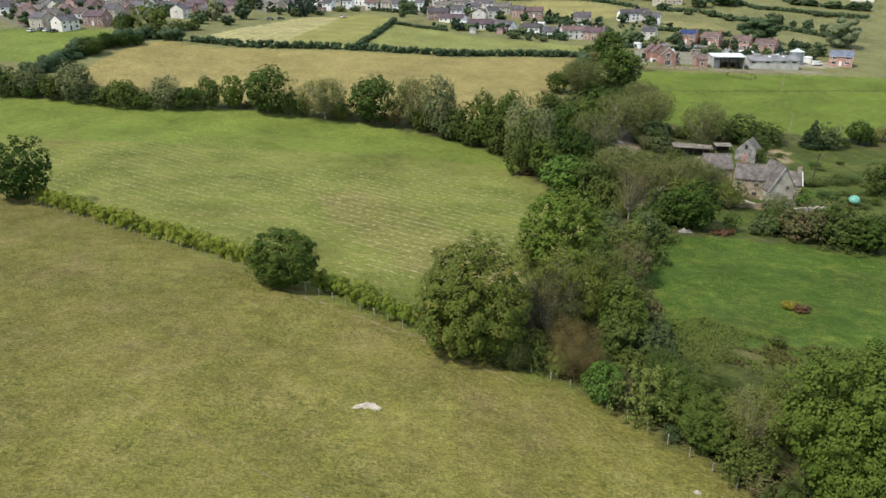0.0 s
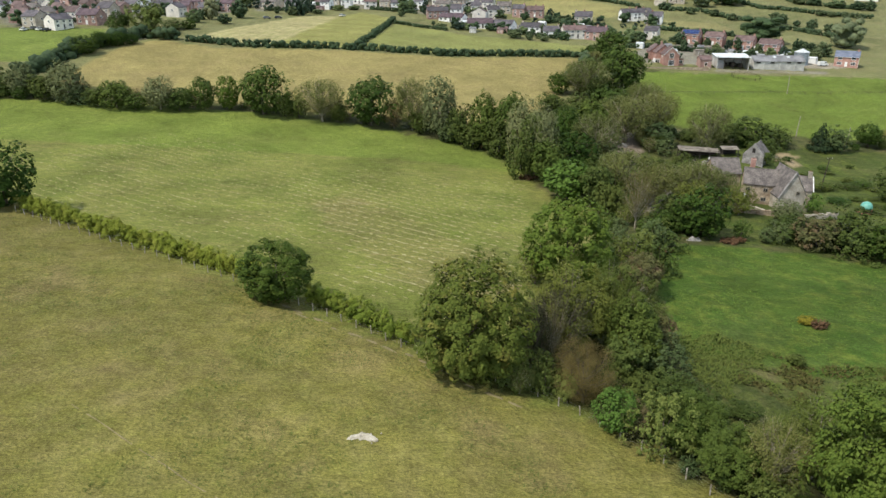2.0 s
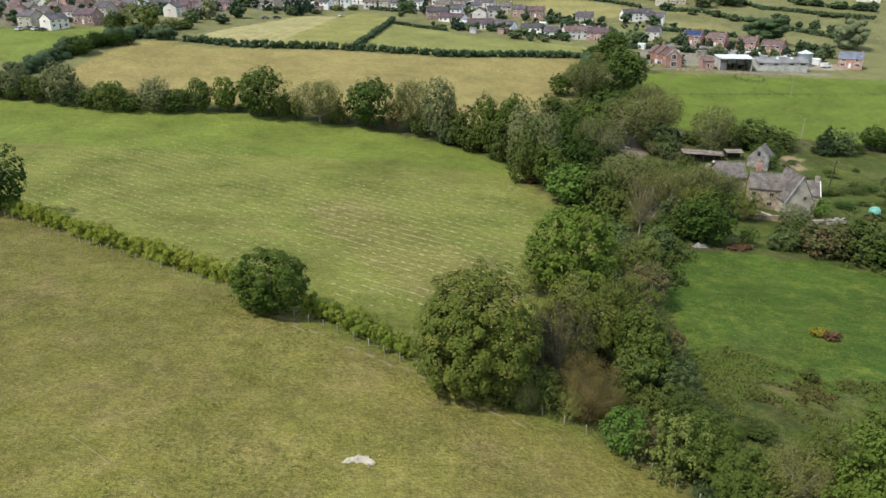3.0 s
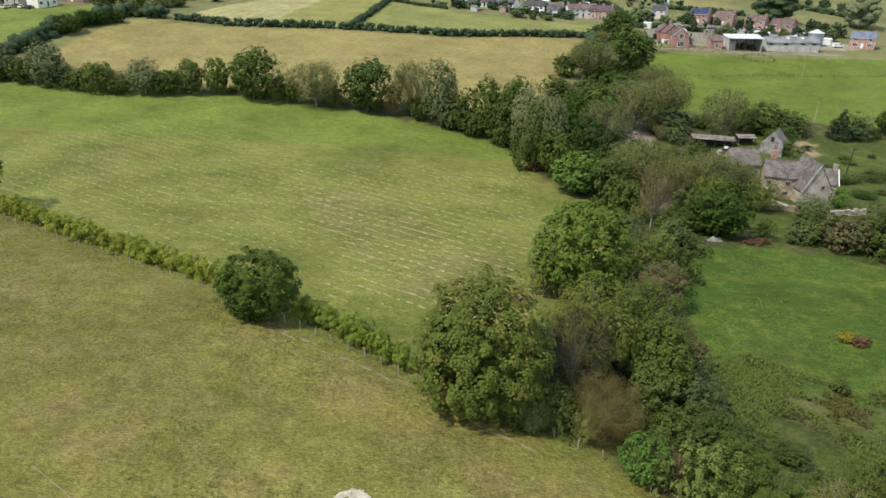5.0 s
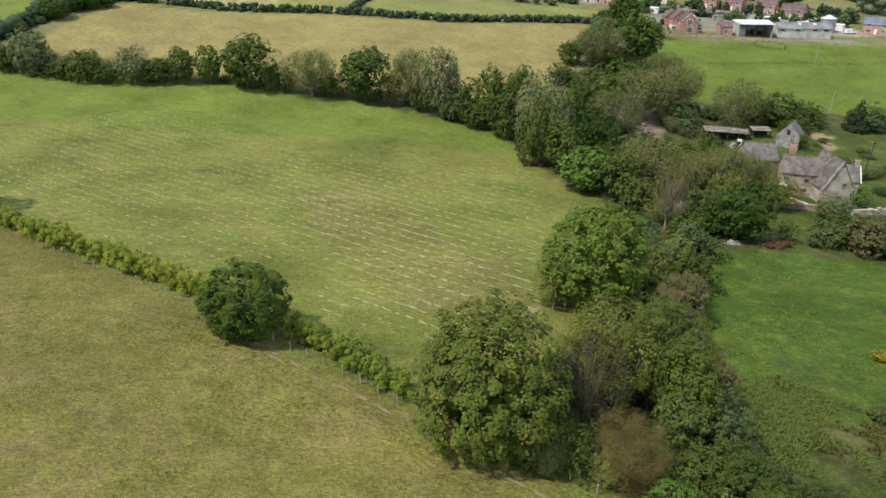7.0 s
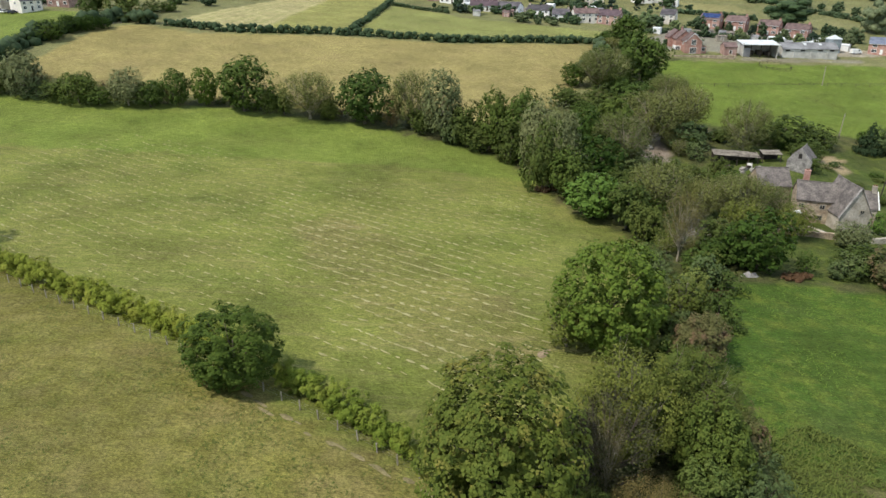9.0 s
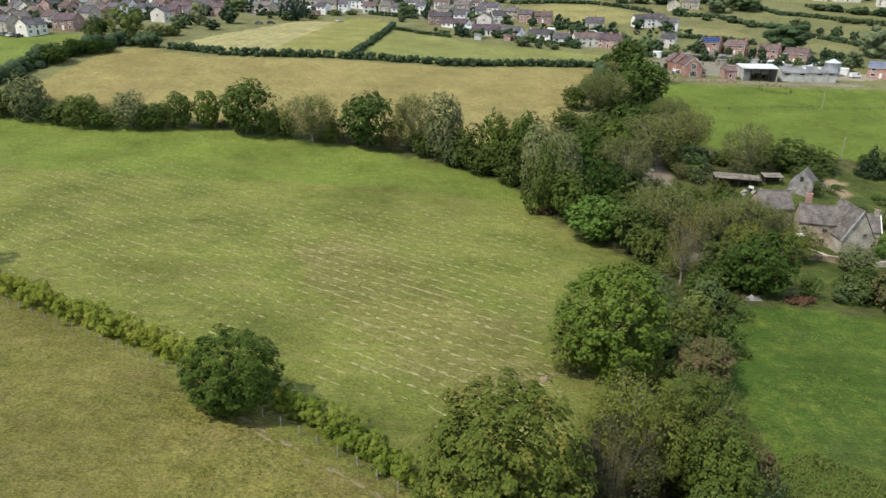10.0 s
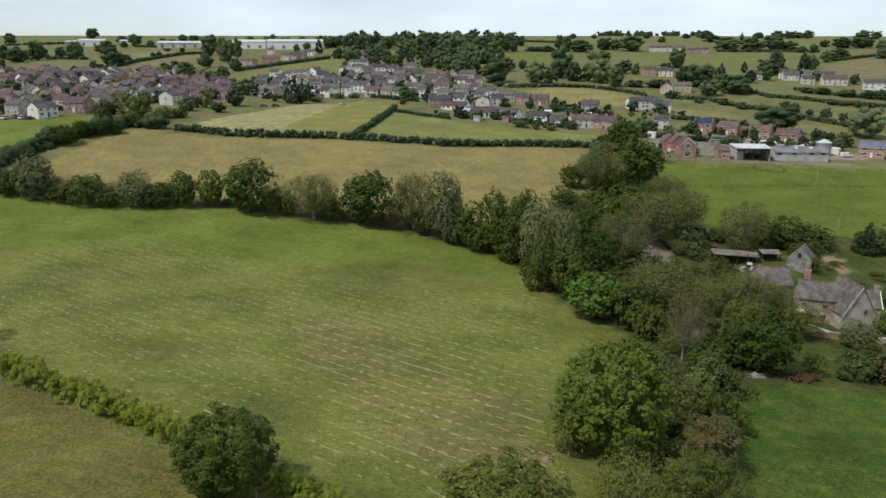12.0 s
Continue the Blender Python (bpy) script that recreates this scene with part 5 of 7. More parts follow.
plant("hawthorn", 268.2, 1284.7, 7.6, 12.5, "on the far hillside")
plant("hawthorn", 359.4, 1288.3, 7.6, 14.6, "on the far hillside")
plant("ash", 338.1, 1135.1, 9.7, 12.9, "on the far hillside")
plant("hawthorn", 76.5, 675.4, 7.8, 9.0, "on the far hillside")
plant("conifer", 73.3, 469.9, 5.1, 5.4, "by the village")
plant("olive", 42.6, 384.9, 4.8, 9.0, "by the village")
plant("olive", 49.8, 380.9, 3.1, 4.4, "by the village")
plant("hawthorn", 89.9, 428.5, 4.7, 5.2, "by the village")
plant("olive", 5.5, 403.7, 3.1, 6.3, "by the village")
plant("hawthorn", 14.7, 408.0, 3.2, 9.6, "by the village")
plant("olive", 76.8, 455.6, 3.1, 9.6, "by the village")
plant("hawthorn", 108.5, 386.5, 6.0, 6.1, "by the village")
plant("olive", 44.9, 541.4, 3.7, 8.6, "by the village")
plant("olive", 57.2, 379.8, 2.7, 5.0, "by the village")
plant("olive", 79.6, 439.9, 2.7, 6.9, "by the village")
plant("lime", 55.3, 386.2, 2.4, 3.4, "by the village")
plant("hawthorn", 156.5, 544.3, 5.7, 17.3, "by the village")
plant("hawthorn", 142.0, 546.9, 4.9, 14.5, "by the village")
plant("ash", 176.6, 401.9, 14.1, 27.0, "by the village")
plant("willow", 218.2, 391.4, 15.5, 17.7, "by the village")
plant("hawthorn", 186.7, 380.0, 6.1, 5.8, "by the village")
plant("hawthorn", 193.0, 378.3, 4.7, 5.4, "by the village")
plant("olive", 193.8, 367.5, 6.9, 8.1, "by the village")
plant("ash", 186.1, 548.8, 16.1, 22.1, "by the village")
plant("hawthorn", 184.1, 570.1, 12.3, 14.2, "on the far hillside")
plant("ash", 203.9, 571.0, 12.6, 12.7, "on the far hillside")
plant("willow", 181.9, 512.0, 10.5, 15.2, "by the village")
plant("ash", 203.1, 519.7, 12.8, 22.3, "by the village")
plant("ash", 198.7, 536.1, 11.8, 14.8, "by the village")
plant("conifer", 260.0, 645.5, 10.6, 7.2, "on the far hillside")
plant("conifer", 237.2, 635.4, 9.4, 7.8, "on the far hillside")
plant("hawthorn", 234.0, 571.8, 9.3, 9.7, "on the far hillside")
plant("ash", 270.3, 627.9, 13.6, 15.7, "on the far hillside")
plant("ash", 300.6, 675.1, 17.5, 15.1, "on the far hillside")
plant("hawthorn", 282.0, 629.1, 10.3, 15.8, "on the far hillside")
plant("ash", 252.8, 584.8, 12.6, 9.9, "on the far hillside")
plant("conifer", 320.7, 667.0, 16.9, 10.7, "on the far hillside")
plant("ash", 326.8, 670.7, 14.2, 12.5, "on the far hillside")
plant("ash", 341.1, 688.6, 11.3, 9.9, "on the far hillside")
plant("hawthorn", 281.3, 597.8, 8.2, 11.8, "on the far hillside")
plant("ash", 220.9, 700.2, 18.9, 17.2, "on the far hillside")
plant("hawthorn", 199.1, 661.5, 7.3, 14.8, "on the far hillside")
plant("ash", 459.6, 1292.1, 14.5, 25.2, "on the far hillside")
plant("hawthorn", 427.4, 1290.7, 8.3, 18.2, "on the far hillside")
plant("conifer", 474.4, 1173.7, 14.8, 7.6, "on the far hillside")
plant("ash", 552.9, 1296.8, 11.1, 21.8, "on the far hillside")
plant("ash", 588.1, 1299.0, 14.6, 21.8, "on the far hillside")
plant("ash", 612.2, 1307.6, 13.3, 25.5, "on the far hillside")
plant("ash", 629.3, 1307.6, 11.2, 22.0, "on the far hillside")
plant("ash", 644.1, 1307.0, 14.7, 25.5, "on the far hillside")
plant("ash", 380.4, 990.1, 17.4, 35.2, "on the far hillside")
plant("hawthorn", 418.7, 1145.7, 11.0, 29.1, "on the far hillside")
plant("ash", 412.2, 989.9, 16.4, 32.6, "on the far hillside")
plant("ash", 440.5, 990.5, 19.0, 32.6, "on the far hillside")
plant("hawthorn", 461.1, 990.8, 11.1, 27.8, "on the far hillside")
plant("ash", 524.9, 1174.6, 13.2, 22.9, "on the far hillside")
plant("hawthorn", 535.1, 1042.5, 9.5, 15.2, "on the far hillside")
plant("ash", 741.0, 1307.3, 15.4, 27.7, "on the far hillside")
plant("ash", 733.5, 1257.7, 13.5, 21.1, "on the far hillside")
plant("ash", 578.0, 1025.6, 19.7, 33.8, "on the far hillside")
plant("hawthorn", 551.3, 1025.2, 14.3, 25.5, "on the far hillside")
plant("ash", 564.5, 958.5, 15.9, 17.1, "on the far hillside")
plant("ash", 402.1, 781.9, 12.9, 14.3, "on the far hillside")
plant("hawthorn", 449.7, 844.8, 11.3, 20.9, "on the far hillside")
plant("ash", 498.3, 844.3, 11.7, 19.1, "on the far hillside")
plant("hawthorn", 455.1, 942.0, 8.0, 12.2, "on the far hillside")
plant("hawthorn", 469.4, 941.4, 10.6, 11.2, "on the far hillside")
plant("hawthorn", 372.3, 949.7, 6.6, 10.7, "on the far hillside")
plant("hawthorn", 391.6, 949.8, 6.6, 8.7, "on the far hillside")
plant("hawthorn", 405.3, 950.4, 6.1, 8.2, "on the far hillside")
plant("olive", 213.5, 470.7, 4.9, 6.2, "by the village")
plant("olive", 212.5, 456.1, 7.2, 7.2, "by the village")
plant("hawthorn", 219.2, 451.0, 3.5, 4.8, "by the village")
plant("hawthorn", 223.0, 440.5, 6.3, 7.0, "by the village")
plant("hawthorn", 230.0, 434.9, 5.1, 5.7, "by the village")
plant("conifer", 174.0, 549.8, 5.8, 4.4, "by the village")
plant("ash", 159.9, 535.5, 7.0, 8.5, "by the village")
plant("hawthorn", 153.9, 501.1, 4.7, 10.6, "by the village")
plant("hawthorn", 291.4, 587.7, 6.2, 7.8, "on the far hillside")
plant("hawthorn", 308.4, 564.6, 7.4, 7.5, "on the far hillside")
plant("olive", 253.4, 522.9, 4.7, 9.7, "by the village")
plant("hawthorn", 261.7, 518.5, 4.9, 11.0, "by the village")
plant("ash", 272.4, 509.2, 5.3, 12.1, "by the village")
plant("hawthorn", 283.8, 504.2, 5.3, 10.7, "by the village")
plant("hawthorn", 290.4, 500.2, 6.6, 8.0, "by the village")
plant("hawthorn", 163.6, 550.0, 4.3, 8.7, "by the village")
plant("olive", 248.5, 483.0, 4.1, 5.9, "by the village")
plant("olive", 254.1, 479.9, 3.8, 5.6, "by the village")
plant("olive", 261.5, 475.6, 4.2, 6.0, "by the village")
plant("olive", 268.4, 475.0, 3.7, 5.0, "by the village")
plant("olive", 185.7, 466.8, 4.9, 6.2, "by the village")
plant("olive", 178.7, 479.5, 4.5, 7.6, "by the village")
plant("olive", 166.3, 485.8, 4.6, 7.7, "by the village")
plant("olive", 201.3, 464.8, 3.2, 4.9, "by the village")


def understory(area, count, seed, tallest, kinds, beside):
    """Scrub filling the ground between the trees."""
    rng = random.Random(seed)
    xs, ys = [p[0] for p in area], [p[1] for p in area]
    got = 0
    while got < count:
        x, y = rng.uniform(min(xs), max(xs)), rng.uniform(min(ys), max(ys))
        clear = abs((x - 56.5) * 0.93 - (y - 172) * 0.36) < 3.6 and 150 < y < 194 or 52 < x < 66 and 210 < y < 246
        if clear or not inside(area, np.array([x]), np.array([y]))[0]:
            continue
        tall = rng.uniform(0.4, 1.0) * tallest
        plant(rng.choice(kinds), x, y, tall, tall * rng.uniform(0.9, 1.5), beside)
        got += 1


understory([(24, 201), (28, 170), (40, 157), (46, 146), (54, 145), (60, 160), (58, 176), (70, 184), (72, 200), (70, 236), (66, 248), (47, 246), (30, 215)], 80, 1, 6.5,
           ("olive", "olive", "bluegreen", "ash", "twiggy", "hawthorn"), "in the wood by the stream")
understory([(13, 79), (20, 71.5), (27, 61), (34, 50), (42, 54), (38, 66), (33, 74), (31.5, 84), (32, 94), (35, 106), (38, 116), (35, 122), (30, 112), (22, 98), (14, 88)], 52, 2, 3.8,
           ("olive", "olive", "lime", "bluegreen", "ash", "dusky"), "in the thicket below the pasture")
understory([(-140, 236), (-60, 234), (-20, 228), (10, 216), (24, 204), (30, 214), (12, 226), (-20, 238), (-60, 243), (-140, 246)], 46, 3, 6.0,
           ("olive", "ash", "hawthorn", "bluegreen", "rusty"), "along the stream")
understory([(90, 222), (150, 226), (160, 236), (100, 238), (92, 240)], 22, 4, 4.5, ("olive", "hawthorn", "bluegreen", "twiggy"), "at the paddock's edge")
understory([(62, 138), (84, 132), (116, 136), (122, 150), (100, 152), (88, 146), (66, 146)], 24, 5, 4.5, ("olive", "bluegreen", "ash", "rusty"), "below the farmhouse")
brambles = random.Random(16)
for _ in range(34):
    plant(brambles.choice(("hawthorn", "olive", "olive")), brambles.uniform(100, 136), brambles.uniform(164, 212), brambles.uniform(0.9, 2.0), brambles.uniform(3, 6.4), "behind the farmhouse")
understory([(50, 268), (80, 262), (92, 330), (84, 345), (66, 330)], 22, 7, 9.0, ("ash", "olive", "ash", "twiggy"), "at the hay field's end")
understory([(31, 118), (39, 117), (46, 132), (48, 142), (40, 150), (34, 140)], 24, 8, 5.0, ("olive", "sallow", "lime", "bluegreen", "ash"), "between the meadow and the field")
understory([(40, 152), (50, 143), (64, 148), (66, 160), (60, 176), (46, 162)], 30, 9, 5.0, ("olive", "twiggy", "ash", "bluegreen"), "below the wood")


# ---- small plants and grass ----
def tufts(name, area, count, size, material, seed, label, tall=0.6, keep=None, slim=0.12, blades=3):
    """Grass tussocks: a few bent blades each, in one mesh."""
    rng = np.random.default_rng(seed)
    xs, ys = [p[0] for p in area], [p[1] for p in area]
    x, y = rng.uniform(min(xs), max(xs), count * 3), rng.uniform(min(ys), max(ys), count * 3)
    ok = inside(area, x, y)
    if keep is not None:
        ok &= np.array([noise.noise((a * 0.09, b * 0.09, seed)) + 0.5 * noise.noise((a * 0.4, b * 0.4, seed)) > keep for a, b in zip(x, y)])
    x, y = x[ok][:count], y[ok][:count]
    z = np.array([height(a, b) for a, b in zip(x, y)])
    base = np.stack([x, y, z - 0.03], 1)
    out = []
    for _ in range(blades):
        a = rng.uniform(0, 2 * math.pi, len(x))
        s = size * rng.uniform(0.5, 1.5, len(x))
        side = np.stack([np.cos(a), np.sin(a), np.zeros(len(x))], 1) * (s * slim)[:, None]
        bend = np.stack([np.sin(a), -np.cos(a), np.zeros(len(x))], 1) * (s * rng.uniform(0.5, 1.1, len(x)))[:, None]
        up = np.array([0, 0, 1]) * (s * tall * rng.uniform(0.5, 1.2, len(x)))[:, None]
        out.append(np.stack([base - side, base + side, base + side * 0.6 + bend + up, base - side * 0.6 + bend + up], 1))
    return tagged(new(name, quads_mesh(name, np.concatenate(out), material)), label, "grass", kind="stuff")


tufts("pasture_tussocks", [(-60, 36), (34, 36), (30, 54), (17, 71), (0, 82), (-30, 103), (-74, 128)], 15000, 0.24, LEAF["rough"], 82, "small green tussocks over the near pasture", tall=0.5, keep=0.05, slim=0.1)
tufts("meadow_grass", [(45, 136), (37, 108), (36, 90), (60, 80), (110, 70), (120, 100), (100, 130), (62, 134)], 6000, 0.3, LEAF["lushgrass"], 83,
      "rank green grass of the wet meadow", tall=0.5, keep=0.0, blades=2)
tufts("rough_grass", [(34, 94), (34, 82), (36, 70), (40, 58), (60, 56), (96, 66), (110, 84), (80, 89), (52, 88), (42, 96)], 16000, 0.42, LEAF["rough"], 85, "tall rough grass at the meadow's end", tall=0.6, keep=-0.1)
tufts("rush_clumps", [(37, 86), (44, 78), (60, 74), (90, 80), (90, 90), (60, 88), (44, 93)], 2600, 0.42, LEAF["rush"], 84, "dull brown-green rushes across the wet meadow", tall=0.7, keep=0.2, slim=0.14)


def hay_wisps(area, count, seed, turn, label, longest=2.2, broad=0.3, dense=0.35):
    """Wisps of cut hay left in broken rows: low rounded ridges on the grass."""
    rng = np.random.default_rng(seed)
    b = Build()
    ca, sa = math.cos(radians(turn)), math.sin(radians(turn))
    spots = []
    for row in np.arange(-110, 110, 2.5):
        at = -100 + rng.uniform(0, 2)
        while at < 100:
            at += rng.uniform(1.5, 2.3)
            across = row + rng.normal(0, 0.1)
            x, y = -5 + ca * at - sa * across, 140 + sa * at + ca * across
            if inside(area, np.array([x]), np.array([y]))[0] and noise.noise((x * 0.03, y * 0.03, seed)) > rng.uniform(-0.7, dense):
                spots.append((x, y))
    for n in rng.permutation(len(spots))[:count]:
        x, y = spots[n]
        half, wide = rng.uniform(0.3, 0.75) * longest, rng.uniform(0.45, 1.0) * broad
        t = radians(turn + rng.normal(0, 6))
        u, v = Vector((math.cos(t), math.sin(t), 0)), Vector((-math.sin(t), math.cos(t), 0))
        k = len(b.v)
        for j in range(5):
            s = -half + 2 * half * j / 4
            w = wide * (0.35, 0.9, 1.1, 0.8, 0.3)[j]
            off = rng.normal(0, 0.015)
            for side, up in ((-1, -0.02), (0, 0.05), (1, -0.02)):
                p = Vector((x, y, 0)) + u * s + v * (off + side * w)
                b.v.append((p.x, p.y, height(p.x, p.y) + up + 0.05))
        for j in range(4):
            for s in range(2):
                a = k + j * 3 + s
                b.f.append((a, a + 3, a + 4, a + 1))
                b.i.append(0)
    return tagged(new("hay_wisps", b.mesh("hay_wisps", HAY, smooth=True)), label, "hay", kind="stuff")


HAY_AREA = [(-40, 176), (-20, 140), (-12, 104), (4, 92), (16, 104), (20, 128), (24, 176), (0, 186)]
hay_wisps([(-24, 152), (-15, 128), (-5, 106), (5, 95), (15, 102), (17, 122), (6, 146), (-12, 162)], 1150, 90, -33, "broken rows of pale cut hay on the grazed field", 1.0, 0.25, 0.1)
hay_wisps(HAY_AREA, 700, 92, -33, "faint broken rows of cut hay on the field", 1.0, 0.2)
hay_wisps([(-110, 160), (-60, 130), (-30, 112), (-12, 130), (-30, 190), (-80, 215)], 800, 91, -33, "thin rows of pale cut hay on the grazed field", 1.0, 0.17)


def mound(name, x, y, wide, long, tall, material, label, category, seed, yaw=0.0):
    """A low uneven heap or outcrop."""
    b = Build()
    rings, sides = 5, 14
    for r in range(rings + 1):
        k = r / rings
        for s in range(sides):
            a = 2 * math.pi * s / sides
            edge = 1 + 0.35 * noise.noise((math.cos(a) * 1.3, math.sin(a) * 1.3, seed))
            px, py = math.cos(a) * wide / 2 * k * edge, math.sin(a) * long / 2 * k * edge
            ca, sa = math.cos(radians(yaw)), math.sin(radians(yaw))
            qx, qy = px * ca - py * sa, px * sa + py * ca
            up = tall * (1 - k * k) * (1 + 0.6 * noise.noise((qx * 1.5, qy * 1.5, seed))) - 0.05 * k
            b.v.append((qx, qy, height(x + qx, y + qy) - height(x, y) + up + 0.03))
    for r in range(rings):
        for s in range(sides):
            a, c = r * sides + s, r * sides + (s + 1) % sides
            b.f.append((a, a + sides, c + sides, c))
            b.i.append(0)
    ob = new(name, b.mesh(name, material, smooth=True))
    ob.location = (x, y, height(x, y))
    return tagged(ob, label, category)


def gorse(x, y):
    """A gorse bush in flower over dead brown stems."""
    rng = np.random.default_rng(7)
    ob = thing("gorse_bush", x, y, label="low gorse bush with yellow flowers and dead brown stems", category="bush")
    c = np.stack([np.clip(rng.normal(0, 0.9, 16), -1.3, 1.3), np.clip(rng.normal(0, 0.6, 16), -0.8, 0.8), rng.uniform(0.4, 0.9, 16)], 1)
    part("blossom", quads_mesh("blossom", leaf_quads(rng, c - [0.4, -0.5, 0], np.full(16, 0.5), 40, 0.22), LEAF["gorse"]), ob, "yellow flowers")
    part("dead_growth", quads_mesh("dead_growth", leaf_quads(rng, c * [1, 1, 0.7] + [0.9, -0.6, 0], np.full(16, 0.55), 40, 0.24), LEAF["bracken"]), ob, "dead brown stems")




def outcrop(x, y):
    """A low bent bank of bare pale limestone, rough-edged, with a few loose stones."""
    rng = random.Random(8)
    b = Build()
    cuts, rings = 18, ((-1.0, -0.12), (-0.8, 0.1), (-0.3, 0.17), (0.35, 0.2), (0.8, 0.12), (1.0, -0.12))
    for k in range(cuts + 1):
        u = -1 + 2 * k / cuts
        mid = Vector((u * 1.55 + 0.1, 0.12 - 0.62 * abs(u) ** 1.6, 0))
        wide = 0.52 * (1 - 0.75 * abs(u) ** 3) * rng.uniform(0.75, 1.2)
        for side, up in rings:
            b.v.append((mid.x + rng.uniform(-0.05, 0.05), mid.y + side * wide, up * rng.uniform(0.7, 1.25) * (1 - 0.5 * abs(u) ** 3)))
    n = len(rings)
    for k in range(cuts):
        for j in range(n - 1):
            a = k * n + j
            b.f.append((a, a + n, a + n + 1, a + 1))
            b.i.append(0)
    ob = thing("stone_outcrop", x, y, label="bare bank of pale limestone in the dry pasture", category="rock")
    part("bank", b.mesh("bank", CHALK), ob)
    for _ in range(7):
        px, py, r = rng.uniform(-1.9, 1.9), rng.uniform(-1.1, 0.7), rng.uniform(0.07, 0.16)
        ring = [(px + math.cos(a * 1.05) * r * rng.uniform(0.8, 1.2), py + math.sin(a * 1.05) * r, -0.05) for a in range(6)]
        part("stone", Build().prism(ring, (0, 0, 0.08 + r * 0.5)).mesh("stone", CHALK), ob)
    return ob


def bracken(x, y, where):
    """A heap of dead bracken fronds."""
    rng = np.random.default_rng(4)
    c = np.stack([rng.normal(0, 1.0, 24), rng.normal(0, 0.55, 24), rng.uniform(0.2, 0.7, 24)], 1)
    ob = new("dead_bracken", quads_mesh("dead_bracken", leaf_quads(rng, c, np.full(24, 0.5), 60, 0.3), LEAF["bracken"]))
    ob.location = (x, y, height(x, y))
    return tagged(ob, "red-brown heap of dead bracken " + where, "bracken")


outcrop(-4.4, 64.9)
bracken(60.5, 137.5, "at the meadow's edge")
bracken(25.9, 181.9, "under the trees at the stream's bend")
mound("boulder", 26.1, 54.2, 0.9, 0.6, 0.3, CHALK, "small pale boulder near the fence", "rock", 6)
mound("bare_patch", 15.0, 108.5, 3.4, 1.3, 0.06, EARTH, "bare trodden earth beside the round tree", "ground", 8, yaw=55)
mound("stone_heap", 53.0, 138.0, 3.0, 1.6, 0.7, GREY_STONE, "grey heap of rubble and sheeting at the meadow's edge", "rubble", 9)


WORN = grain("worn_grass", (0.16, 0.135, 0.06), (0.235, 0.195, 0.1), 0.5, fine=0.25, fine_scale=4.0, bump=0.5)
for k, (x, y) in enumerate(along([(-17.5, 94.4), (-9.8, 88.6), (0.2, 81.6), (4.3, 78.0), (8.4, 74.6), (12, 71.8)], 1.9)):
    mound("worn_patch", x + 0.4 * math.sin(k * 2.3), y + 0.4 * math.cos(k * 1.7), 1.8 + 0.6 * math.sin(k), 0.6 + 0.2 * math.cos(k * 2.2), 0.02, WORN, "worn earth on the trodden path by the fence", "path", 30 + k, yaw=-38)


def trod(points, wide, label):
    """A narrow trodden path: a thin uneven strip on the grass."""
    b = Build()
    spots = along(points, 0.6)
    for k, (x, y) in enumerate(spots):
        (xa, ya), (xb, yb) = spots[max(k - 1, 0)], spots[min(k + 1, len(spots) - 1)]
        d = Vector((-(yb - ya), xb - xa, 0)).normalized()
        w = wide * (0.6 + 0.5 * noise.noise((x * 0.7, y * 0.7, 2.0)))
        off = 0.15 * noise.noise((x * 0.3, y * 0.3, 5.0))
        for s in (-1, 1):
            p = Vector((x, y, 0)) + d * (off + s * w)
            b.v.append((p.x, p.y, height(p.x, p.y) + 0.045))
        if k:
            a = 2 * k
            b.f.append((a - 2, a - 1, a + 1, a))
            b.i.append(0)
    return tagged(new("trodden_path", b.mesh("trodden_path", WORN, smooth=True)), label, "path")


trod([(-33, 68.2), (-26.4, 63.4), (-17.5, 56.9), (-9.7, 51.9), (-4, 48)], 0.1, "thin trodden line across the dry pasture")
gorse(57.2, 100.4)
gorse(44.0, 130.5)


# ---- fence along the pasture ----
def fence(points, spacing, tall, label, seed, rails=0, wires=3, material=POST):
    """Posts with wires or rails between them."""
    rng = random.Random(seed)
    spots = along(points, spacing)
    x0, y0 = spots[0]
    ob = thing("fence", x0, y0, label=label, category="fence")
    z0 = height(x0, y0)
    post = Build().tube([(0, 0, -0.4), (0, 0, tall * 0.97), (0, 0, tall)], [0.075, 0.07, 0.045], 6).mesh("post", material)
    tops = []
    for x, y in spots:
        z = height(x, y) - z0
        m = pose(x - x0, y - y0, z, rng.uniform(-4, 4), rng.uniform(-4, 4), rng.uniform(0, 360))
        part("post", post, ob, m=m)
        tops.append(Vector((x - x0, y - y0, z)))
    for k in range(max(rails, wires if not rails else 0)):
        up = Vector((0, 0, tall * (0.92 - k * 0.8 / (rails or wires))))
        if rails:
            for a, c in zip(tops, tops[1:]):
                part("rail", Build().tube([a + up, c + up], [0.045, 0.045], 4).mesh("rail", material), ob)
        else:
            part("wire", Build().tube([p + up for p in tops], [0.006] * len(tops), 3, cap=False).mesh("wire", WIRE), ob, "galvanised wire")
    return ob


fence([(-72, 128.8), (-59, 120.8), (-45.2, 113), (-29, 104.6), (-13.5, 94.2), (-5.4, 88.2), (0.2, 83.3), (13.3, 75.8), (18.1, 71.9), (23.6, 65), (29.9, 55.3), (36, 44)], 2.6, 1.15,
      "wire fence on weathered timber posts along the pasture", 1)
fence([(84, 283), (88, 283.5), (130, 290), (170, 294), (240, 302)], 5.5, 1.2, "post and rail fence across the green paddock", 2, rails=2, material=DARK_TIMBER)
fence([(-140, 300), (-132, 314), (-120, 322)], 3.0, 1.2, "pale rail fence at the hay field's corner", 3, rails=2, material=POST)


